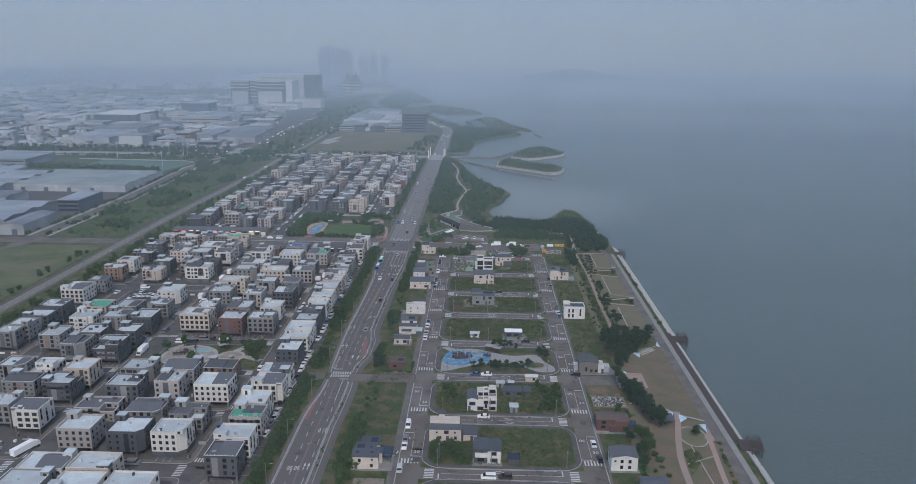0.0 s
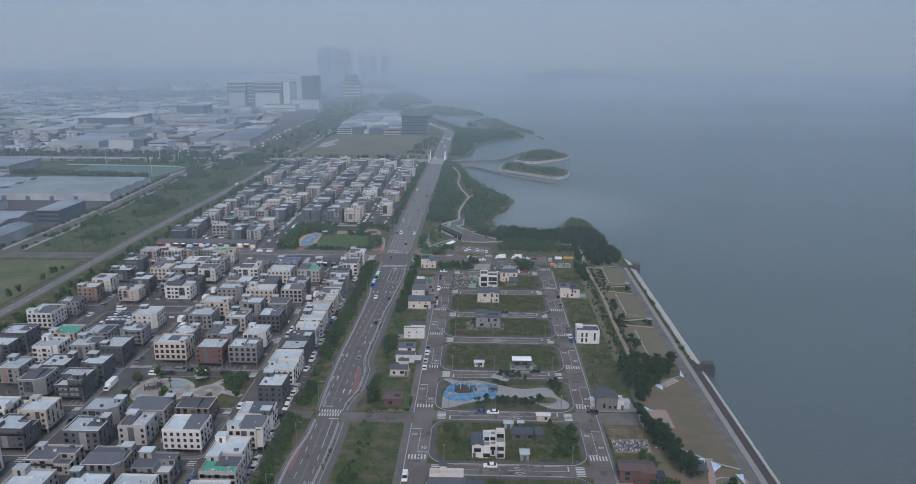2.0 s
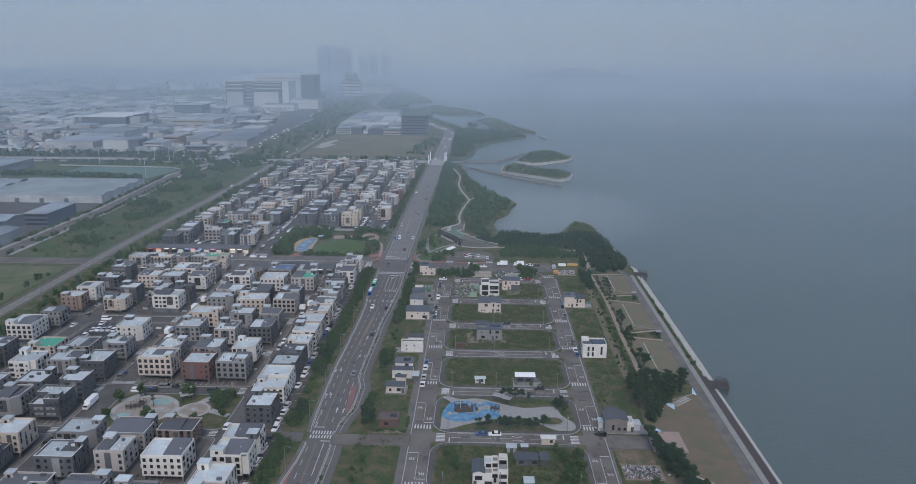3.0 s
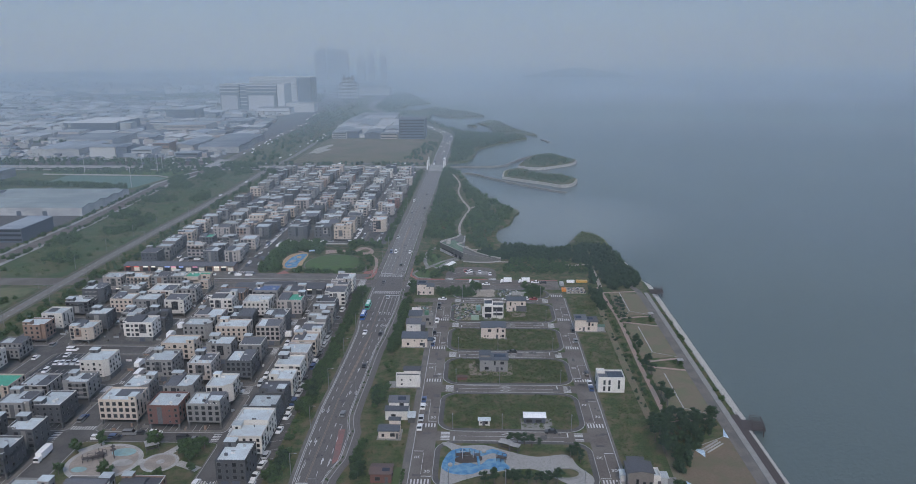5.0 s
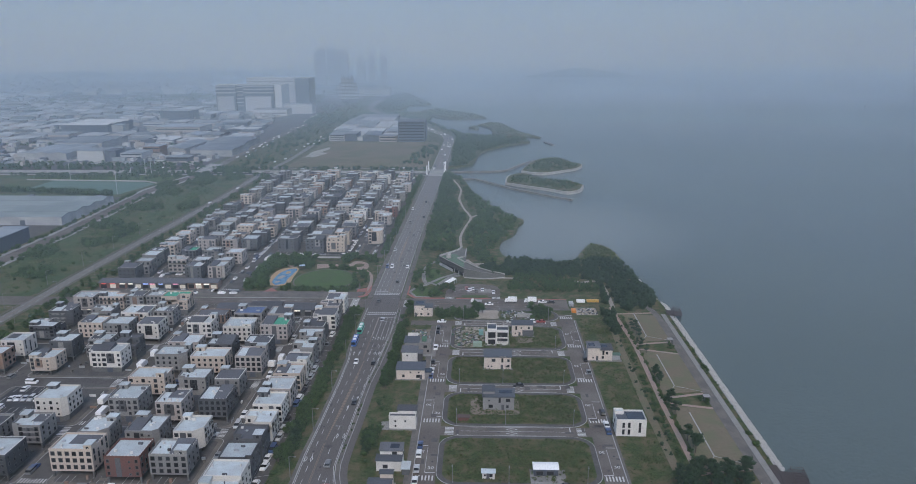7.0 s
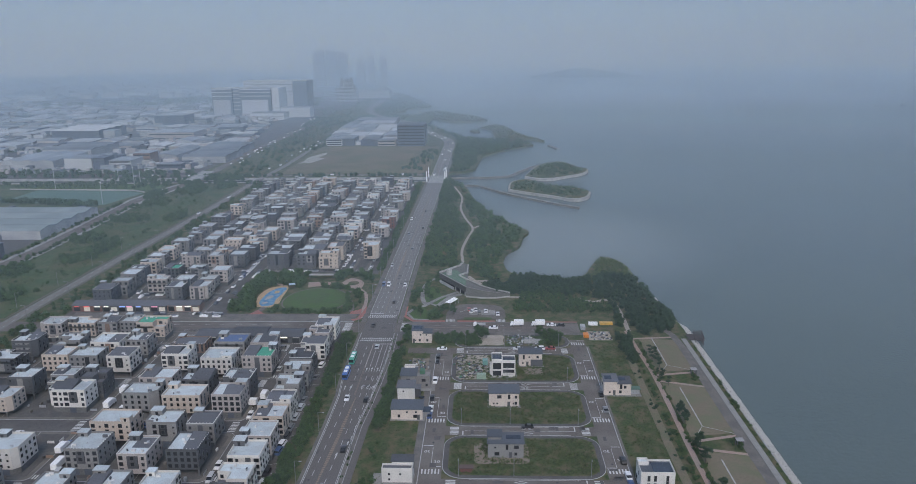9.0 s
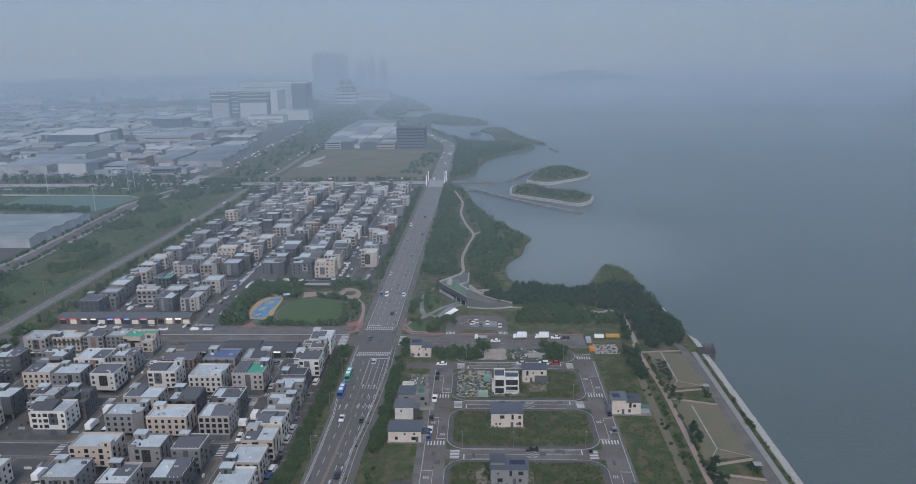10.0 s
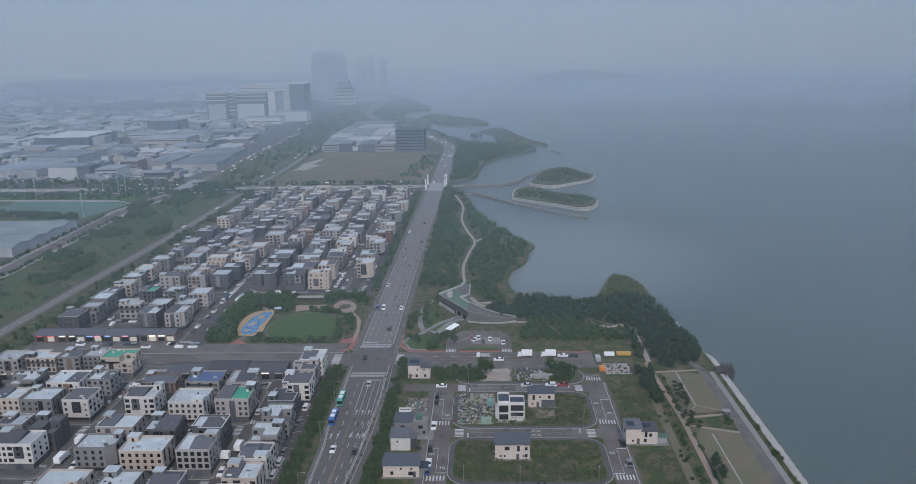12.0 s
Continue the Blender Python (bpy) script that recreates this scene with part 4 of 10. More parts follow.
    # stair tower in a corner of the roof
    if rr.random() < (0.85 if near else 0.65):
        tw, td, th = rr.uniform(2.6, 4.2), rr.uniform(2.4, 3.6), rr.uniform(0.7, 1.6)
        left = notch in ("front_right", "back_right") or (notch != "front_left" and rr.random() < 0.6)
        tx = (ux0 + tw / 2 - 0.02) if left else (ux1 - tw / 2 + 0.02)
        ty = uy1 - td / 2 + 0.02 if notch != "back_right" and rr.random() < 0.7 else uy0 + td / 2 + (0.1 if notch is None else 1.0)
        q = Mesh()
        q.box(tx - tw / 2, tx + tw / 2, ty - td / 2, ty + td / 2, top + 0.12, h + th)
        q.box(tx - tw / 2 - 0.12, tx + tw / 2 + 0.12, ty - td / 2 - 0.12, ty + td / 2 + 0.12, h + th, h + th + 0.16, 1)
        q.box(tx - 0.45, tx + 0.45, ty - td / 2 - 0.05, ty - td / 2 + 0.1, top + 0.14, h + th - 0.5, 2)
        part("stair_tower", q.data("stair_tower", wall if rr.random() < 0.8 or accent_mat is GLASS else accent_mat, ROOFS["l"], GLASS), root)
    # plant, pipes and upstands on the roof
    if near:
        q = Mesh()
        zr = top + 0.14
        for _ in range(rr.randrange(2, 7) if rk != "k" else 2):
            px, py = rr.uniform(ux0 + 0.7, ux1 - 1.5), rr.uniform(max(uy0, -hd + d * 0.5 * (notch is not None)) + 0.7, uy1 - 1.2)
            if notch == "back_right" and px > 0 and py > 0:
                continue
            q.box(px, px + rr.choice((0.3, 0.5, 0.9, 1.4)), py, py + rr.choice((0.3, 0.4, 0.8)), zr - 0.02, zr + rr.choice((0.25, 0.6, 0.8)), rr.choice((0, 0, 2, 1)))
        if rr.random() < 0.5:
            k = int(w / 1.1)
            for s in range(1, k):
                px = -hw + s * w / k
                if any(abs(px - a) < 0.2 for a in (ux0, ux1)) or (notch in ("front_left", "front_right") or kind < 0.38):
                    continue
                q.box(px - 0.08, px + 0.08, uy0 + 0.03, uy0 + 0.2, h - 0.02, h + 0.34, 0)
            if notch is None and kind >= 0.28:
                k = int(d / 1.1)
                for s in range(1, k):
                    q.box(hw - 0.2, hw - 0.03, -hd + s * d / k - 0.08, -hd + s * d / k + 0.08, h - 0.02, h + 0.34, 0)
        tagged(part("roof_plant", q.data("roof_plant", COPING, ROOFS["k"], STEEL), root), kind="stuff")
    # ground floor: open parking, closed core set back, its shade put into the dark colour
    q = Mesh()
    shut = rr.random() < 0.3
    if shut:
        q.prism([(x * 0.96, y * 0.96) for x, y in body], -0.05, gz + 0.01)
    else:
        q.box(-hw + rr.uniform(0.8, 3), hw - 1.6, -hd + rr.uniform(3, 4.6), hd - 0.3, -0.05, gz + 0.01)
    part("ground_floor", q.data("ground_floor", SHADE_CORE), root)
    if near and shut:
        for gx in (-hw * 0.5, hw * 0.25):
            q = Mesh()
            q.box(-1.2, 1.2, -0.1, 0.1, 0, 2.1)
            part("garage_door", q.data("garage_door", DARK_WALL), root, at=pose(gx, -hd * 0.96 + (1.35 if 0.28 <= kind < 0.38 and gx < 0 else 0), 0))
    for cx, cy in () if not near or shut else ((-hw + 0.4, -hd + (2 if 0.28 <= kind < 0.38 else 0.45)), (hw - 0.4 - (cut if kind < 0.15 else 0), -hd + (1.7 if 0.15 <= kind < 0.28 else 0.45))):
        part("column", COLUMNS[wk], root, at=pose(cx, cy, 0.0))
    fx0, fx1 = -hw, hw
    if kind < 0.28:
        fx1 = hw - cut
    elif kind < 0.38:
        fx0 = -hw + cut
    joined = Mesh() if y0 > 345 else None

    def add_window(k, m4):
        if joined is None:
            part("window", WIN[k], root, at=m4)
            return
        me, b = WIN[k], len(joined.v)
        joined.v += [tuple(m4 @ v.co) for v in me.vertices]
        for p in me.polygons:
            joined.f.append(tuple(b + i for i in p.vertices))
            joined.m.append(p.material_index)

    # front: a dark or glazed strip from bottom to top, bands or framed panels, and the windows
    look_of = next((k for k in ("grid", "strip", "panel", "alternate") if k in form), None) or rr.choice(("grid", "grid", "alternate", "band", "panel", "strip"))
    ax0 = ax1 = None
    if look_of in ("strip", "panel") or (not form and rr.random() < 0.3):
        aw = rr.uniform(1.4, 2.4) if look_of != "panel" else rr.uniform(2.6, 3.6)
        ax0 = rr.uniform(fx0 + 2.3, max(fx0 + 2.4, fx1 - aw - 2.3))
        ax1 = ax0 + aw
        az0, az1 = (gz, top - (fh if notch else 0)) if look_of != "panel" else (gz + fh * 0.95, top - (fh if notch else 0.25))
        if az1 > az0 + 1.5:
            q = Mesh()
            q.box(ax0, ax1, -hd - (0.35 if look_of == "panel" else 0.06), -hd + 0.2, az0, az1)
            part("accent_panel", q.data("accent_panel", accent_mat if accent_mat is not wall else WALLS["g"]), root)
        else:
            ax0 = ax1 = None
    size = rr.choice(((1.7, 1.35), (1.0, 1.2), (1.4, 1.5)))
    other = size if look_of == "grid" else rr.choice(((1.0, 1.2), (0.7, 0.7)))
    n = max(3, int((fx1 - fx0) / (2.1 if near else 2.5)))
    side = rr.choice(((1.4, 1.5), (1.0, 1.2), (0.9, 2.0) if fh > 2.2 else (1.0, 1.2)))
    ne = max(2, int(d / (2.5 if near else 3.4)))
    for f in range(floors):
        z = gz + f * fh + (0.6 if fh < 2.3 else 0.75)
        open_top = notch is not None and f == floors - 1
        for i in range(n):
            x = fx0 + (i + 0.5) * (fx1 - fx0) / n
            k = size if i % 2 == 0 else other
            y = -hd
            if open_top:
                if notch == "front" or (notch == "front_left" and x < -hw + nw) or (notch == "front_right" and x > hw - nw):
                    y = -hd + nd
                    edge = {"front": None, "front_left": -hw + nw, "front_right": hw - nw}[notch]
                    if edge is not None and abs(x - edge) < k[0] / 2 + 0.1:
                        continue
                elif notch != "back_right" and notch != "front":
                    edge = -hw + nw if notch == "front_left" else hw - nw
                    if abs(x - edge) < k[0] / 2 + 0.1:
                        continue
            if ax0 is not None and ax0 - k[0] / 2 - 0.05 < x < ax1 + k[0] / 2 + 0.05 and y == -hd:
                continue
            add_window(k, pose(x, y, z))
        if look_of == "band" and near and not open_top and ax0 is None:
            q = Mesh()
            q.box(fx0 + 0.7, fx1 - 0.7, -hd - 0.03, -hd + 0.1, z + 0.1, z + 1.1)
            part("window_band", q.data("window_band", WALLS["d"] if wk != "d" else WALLS["g"]), root)
        for i in range(ne):
            y = -hd + cut * (kind < 0.28) + (i + 0.5) * (d - cut * (kind < 0.28)) / ne
            if open_top and (notch in ("front", "front_right") and y < -hd + nd + 0.9 or notch == "back_right" and y > hd - nd - 0.9):
                continue
            add_window(side if (i + f) % 3 else (0.7, 0.7), pose(hw, y, z, 0, 0, 90))
    if ax0 is not None and look_of == "panel" and not notch:
        for f in range(1, floors):
            add_window((1.4, 1.5), pose((ax0 + ax1) / 2, -hd - 0.35, gz + f * fh + 0.7))
    if joined is not None:
        tagged(part("glazing", joined.data("glazing", FRAME, GLASS), root), kind="stuff")
    return root


LOTS_SOUTH = [
    (-121.6, 182.7, 13.4, 9.4, 9.7, "wl"),
    (-138.4, 183.4, 13.5, 9.4, 9.7, "gl"),
    (-106.4, 183.5, 13.5, 9.4, 9.7, "wl"),
    (-122.2, 193.7, 13.4, 9.4, 9.7, "cl"),
    (-138.2, 194.1, 14.5, 9.4, 9.0, "wk"),
    (-82.6, 202.3, 10.4, 9.4, 9.7, "dk"),
]
LOTS_A = [
    (-83.5, 213.7, 11.9, 9.4, 9.7, "wl"),
    (-120.8, 215.6, 12.3, 10.8, 9.7, "dl"),
    (-105.8, 216.0, 11.2, 9.6, 9.7, "wl", "chamfer grid"),
    (-138.5, 217.1, 11.8, 10.1, 9.7, "pl", "grid"),
    (-83.2, 227.6, 11.3, 10.0, 9.7, "pn"),
    (-162.3, 229.0, 10.6, 9.7, 9.7, "wk"),
    (-105.9, 231.0, 11.9, 9.4, 8.4, "gk"),
    (-173.9, 232.3, 9.6, 9.4, 9.7, "gl"),
    (-123.2, 233.3, 12.8, 11.2, 7.6, "gk"),
    (-142.5, 235.4, 14.5, 9.4, 7.6, "pk"),
    (-84.2, 238.4, 10.9, 10.2, 9.7, "wl"),
]
LOTS_B = [
    (-138.2, 250.3, 12.3, 10.1, 9.7, "dl"),
    (-163.4, 250.9, 11.0, 10.1, 9.7, "dl"),
    (-105.0, 252.1, 13.2, 10.7, 9.7, "wl", "grid"),
    (-83.1, 253.3, 11.7, 9.6, 9.7, "wl"),
    (-181.0, 253.7, 12.7, 9.1, 8.4, "gk"),
    (-121.2, 254.2, 9.6, 9.8, 9.7, "pl"),
    (-176.2, 263.7, 9.6, 10.1, 9.7, "wl"),
    (-161.9, 263.7, 10.3, 10.4, 9.7, "cl"),
    (-83.1, 263.9, 11.7, 9.4, 9.7, "wl"),
    (-140.4, 266.4, 12.3, 9.9, 9.0, "gl"),
    (-124.4, 267.6, 13.5, 11.1, 8.4, "gk"),
    (-191.9, 268.2, 10.7, 9.4, 8.4, "gl"),
    (-108.5, 271.3, 12.5, 9.4, 7.6, "bk"),
]
LOTS_C = [
    (-82.7, 286.3, 9.6, 11.5, 9.7, "dl", "alternate"),
    (-176.9, 287.9, 9.6, 11.3, 9.7, "gk"),
    (-162.9, 288.1, 11.2, 11.3, 9.7, "dl"),
    (-193.3, 299.3, 9.6, 11.5, 9.0, "gl"),
    (-214.5, 299.8, 9.6, 8.6, 9.7, "gl"),
    (-84.4, 302.4, 11.6, 8.8, 8.9, "wl", "grid"), (-84.4, 311.4, 11.6, 9.2, 9.9, "wl", "grid"),
    (-160.9, 303.6, 9.6, 9.4, 9.7, "dl"),
    (-178.3, 304.5, 10.4, 10.9, 8.4, "dl"),
    (-213.5, 309.3, 9.6, 8.9, 9.7, "gl"),
]
LOTS_D = [
    (-190.4, 319.7, 10.6, 11.1, 9.7, "wl"),
    (-161.5, 321.4, 9.6, 11.5, 9.7, "dl"),
    (-120.1, 321.7, 11.5, 11.1, 9.7, "rl", "strip"),
    (-214.7, 322.5, 12.1, 9.6, 9.0, "dl"),
    (-106.4, 323.3, 12.4, 9.6, 9.7, "gl", "grid"),
    (-139.4, 324.5, 14.0, 10.5, 10.3, "cl", "grid"),
    (-177.9, 324.7, 11.6, 11.3, 8.4, "gl"),
    (-214.4, 334.6, 12.2, 11.1, 9.7, "dl"),
    (-137.5, 337.9, 9.6, 11.2, 9.0, "gl"),
    (-104.5, 337.9, 9.6, 11.2, 9.7, "wl"),
    (-121.6, 338.8, 11.2, 11.5, 9.0, "gl"),
    (-194.7, 339.9, 11.5, 11.2, 7.6, "cn"),
    (-179.4, 340.8, 11.2, 11.3, 7.6, "gl"),
    (-163.2, 341.4, 10.7, 9.6, 9.0, "gl"),
]
LOTS_E = [
    (-217, 359.6, 12, 13.4, 9.7, "wk", "grid"),
    (-119.6, 358.4, 9.6, 11.5, 9.7, "pl"),
    (-165.7, 360.2, 11.5, 11.5, 9.7, "wl", "chamfer alternate"),
    (-138.4, 361.0, 11.2, 11.5, 9.7, "gl", "panel"),
    (-104.8, 361.2, 10.6, 11.5, 9.7, "dl"),
    (-104.6, 378.2, 9.6, 9.7, 9.7, "gk"),
    (-119.9, 378.8, 11.4, 9.4, 9.7, "gl"),
    (-139.4, 379.0, 14.5, 9.5, 9.7, "cl"),
    (-83.0, 383.6, 10.7, 9.4, 9.7, "cl"),
    (-81.9, 394.8, 9.6, 10.3, 9.7, "wk"),
]
LOTS_F = [
    (-122.5, 399.4, 14.5, 9.6, 9.7, "cl", "grid"),
    (-103.9, 400.1, 11.1, 10.4, 9.7, "pk", "grid"),
    (-138.6, 401.2, 13.0, 9.4, 9.7, "gl"),
    (-168.7, 403.3, 14.5, 9.4, 9.7, "wk"),
    (-82.9, 409.5, 10.1, 9.4, 9.7, "gk"),
    (-175.0, 413.8, 9.6, 10.7, 9.7, "gl"),
    (-104.6, 414.3, 11.2, 9.4, 9.7, "dl"),
    (-162.6, 414.4, 9.6, 9.4, 9.7, "dk"),
    (-121.2, 414.4, 11.2, 10.2, 9.0, "dl"),
    (-139.0, 416.2, 13.4, 9.4, 9.0, "pl"),
    (-82.1, 422.7, 9.6, 9.9, 9.7, "gl"),
]
LOTS_G = [
    (-120.6, 433.7, 13.3, 11.5, 9.7, "wl", "grid"),
    (-83.1, 434.3, 9.6, 10.7, 9.7, "dk"),
    (-161.8, 435.3, 10.0, 10.8, 9.7, "wk", "panel"),
    (-178.1, 435.5, 12.2, 10.4, 9.7, "gl"),
    (-103.8, 435.9, 12.7, 11.3, 9.7, "pn", "strip"),
    (-190.5, 436.3, 11.5, 9.4, 9.7, "cl", "grid"),
    (-139.1, 437.6, 11.6, 9.9, 9.7, "wk", "panel"),
    (-82.1, 449.2, 11.0, 9.4, 9.7, "wk"),
    (-176.6, 450.2, 13.3, 11.5, 9.7, "wl"),
    (-104.4, 450.4, 10.4, 10.7, 9.7, "pl"),
    (-121.0, 451.2, 13.5, 10.2, 9.7, "gu"),
    (-161.9, 453.1, 9.6, 9.4, 9.7, "gl"),
    (-195.8, 454.1, 12.4, 9.4, 9.0, "gl"),
    (-141.5, 455.8, 14.2, 9.4, 6.6, "bk"),
    (-82.0, 462.2, 10.3, 8.9, 9.7, "pk"),
]
LOTS_H = [
    (-80.4, 472.0, 9.6, 11.0, 9.7, "wk"),
    (-167.1, 474.5, 13.5, 9.4, 9.7, "cn"),
    (-200.7, 475.6, 12.9, 9.4, 9.0, "cl"),
    (-186.9, 476.5, 9.3, 9.4, 9.0, "gk"),
    (-176.7, 477.8, 8.7, 9.4, 9.0, "gl"),
]
LOTS_K = [
    (-214.2, 524.1, 10.2, 10.9, 9.7, "dk"),
    (-176.2, 528.7, 9.6, 11.4, 9.7, "dl"),
    (-162.5, 528.8, 9.6, 11.4, 9.7, "pl"),
    (-210.7, 535.9, 9.6, 10.9, 9.7, "gl"),
    (-191.4, 540.8, 11.1, 9.4, 10.3, "pl"),
    (-179.4, 547.7, 9.7, 10.4, 7.6, "gl"),
    (-165.5, 548.8, 9.6, 9.3, 7.6, "gl"),
    (-212.7, 551.7, 9.6, 11.5, 9.7, "gl"),
    (-162.0, 559.0, 10.2, 10.9, 9.7, "pl"),
    (-214.6, 564.9, 9.6, 10.4, 8.4, "dk"),
    (-193.3, 565.7, 9.7, 9.4, 9.0, "dn"),
    (-178.4, 565.8, 9.6, 9.4, 9.0, "gl"),
    (-211.5, 576.2, 9.6, 9.1, 9.7, "cl"),
    (-103.8, 586.9, 12.1, 9.4, 11.7, "cl"),
]
LOTS_L = [
    (-175.2, 590.6, 9.6, 11.5, 9.7, "pl"),
    (-162.6, 593.0, 10.3, 11.5, 9.7, "dl"),
    (-119.4, 593.3, 12.3, 9.4, 9.7, "dl"),
    (-138.6, 594.3, 13.4, 9.4, 9.7, "dl"),
    (-215.5, 594.5, 10.4, 10.3, 8.4, "gl"),
    (-101.6, 604.5, 9.8, 11.0, 11.7, "cl"),
    (-213.0, 605.7, 9.9, 10.3, 9.7, "cl"),
    (-79.0, 608.4, 9.6, 11.2, 11.7, "cl"),
    (-136.7, 608.6, 9.6, 9.4, 9.7, "dl"),
    (-119.7, 608.6, 14.5, 11.5, 9.0, "gl"),
]
LOTS_M = [
    (-213.1, 626.2, 11.5, 11.5, 9.7, "gl"),
    (-119.4, 627.8, 12.5, 11.5, 9.0, "gl"),
    (-101.7, 629.4, 10.3, 11.5, 9.7, "gk"),
    (-178.9, 630.2, 11.9, 10.6, 9.0, "cl"),
    (-139.0, 630.4, 13.0, 9.1, 9.0, "dl"),
    (-193.4, 631.7, 9.6, 11.5, 9.7, "gl"),
    (-81.5, 634.9, 9.6, 11.5, 9.7, "gl"),
    (-138.0, 640.4, 11.4, 11.2, 9.0, "gl"),
    (-119.4, 641.5, 12.1, 11.5, 9.0, "gl"),
    (-193.5, 645.8, 9.7, 11.3, 9.7, "pl"),
    (-210.3, 648.7, 9.6, 11.5, 9.7, "gl"),
    (-159.0, 656.2, 9.6, 11.5, 9.7, "cl"),
    (-101.6, 660.9, 9.8, 11.5, 9.7, "cl"),
    (-175.4, 662.3, 9.6, 11.5, 9.7, "cl"),
    (-79.7, 664.0, 9.6, 11.5, 9.7, "pl"),
]
LOTS_N = [
    (-211.1, 670.1, 10.2, 11.5, 9.7, "gl"),
    (-121.2, 674.5, 12.9, 11.5, 9.0, "gl"),
    (-191.9, 676.6, 11.1, 11.5, 9.7, "dl"),
    (-157.6, 688.3, 12.5, 11.5, 9.7, "pl"),
    (-101.3, 691.7, 11.7, 11.5, 9.7, "gl"),
    (-78.4, 691.7, 9.6, 11.5, 9.7, "rl"),
    (-181.4, 696.9, 10.6, 11.5, 9.7, "gl"),
    (-137.7, 696.9, 11.4, 11.5, 9.7, "bl"),
    (-119.4, 700.4, 12.7, 11.5, 9.7, "pl"),
    (-212.6, 700.5, 11.6, 11.5, 9.7, "dl"),
    (-192.8, 702.2, 9.6, 11.5, 8.4, "gl"),
    (-78.7, 714.9, 9.6, 11.5, 9.7, "pl"),
]
LOTS_O = [
    (-137.1, 738.4, 14.1, 11.5, 9.7, "dl"),
    (-211.0, 740.7, 9.7, 11.5, 9.7, "cl"),
    (-78.4, 754.9, 9.6, 11.5, 9.7, "gl"),
    (-161.3, 763.4, 10.9, 11.5, 10.3, "pl"),
    (-175.0, 766.2, 11.5, 11.5, 9.7, "gl"),
    (-211.5, 766.4, 10.6, 11.5, 9.7, "gl"),
    (-190.8, 770.8, 12.6, 9.4, 9.7, "gl"),
    (-77.0, 796.0, 9.6, 11.5, 9.7, "pl"),
]
LOTS_P = [(-83.6, 322, 10.4, 10, 9.7, "dl"), (-83.4, 333.4, 10.3, 9.6, 9.7, "dk"), (-83.2, 344.6, 10.4, 9.4, 9.7, "wl"), (-83.4, 357.8, 10.5, 10, 9.7, "wl"), (-83.2, 370.2, 10.4, 10.6, 9.7, "pl")]
PLACED = []
def free(x, y, w, d, gap=1.0):
    return all(x > b[0] + b[2] + gap or b[0] > x + w + gap or y > b[1] + b[3] + gap or b[1] > y + d + gap for b in PLACED)


for rows in (LOTS_SOUTH, LOTS_A, LOTS_B, LOTS_C, LOTS_D, LOTS_E, LOTS_F, LOTS_G, LOTS_H, LOTS_K, LOTS_L, LOTS_M, LOTS_N, LOTS_O, LOTS_P):
    for row in rows:
        PLACED.append(row[:4])
        apartment_house(*row, near=row[1] < 490)
# the rest of the plots follow the same grid
for k, (bx, y0, y1) in enumerate(((-213.5, 300, 480), (-191.5, 380, 480), (-177, 395, 480), (-191.5, 520, 890), (-176.5, 580, 890), (-161.5, 580, 890), (-213, 520, 890), (-138.5, 590, 890), (-120.5, 590, 890), (-103.5, 585, 890), (-84.5, 615, 890))):
    for a, b in TOWN_Y + FAR_Y:
        if a < y0 or b > y1 + 6:
            continue
        for y in (a + 1.2, b - 11.2):
            w, d, h = R.uniform(9.6, 12), R.uniform(9.4, 10.2), R.choice((9.7, 9.7, 9.0, 8.4))
            if not free(bx, y, w, d) or (366 - d < y < 389 and -192 - w < bx < -169):
                continue
            PLACED.append((bx, y, w, d))
            apartment_house(bx, y, w, d, h, R.choice("wcpggggddb") + R.choice("llllllkl"), near=y < 490)

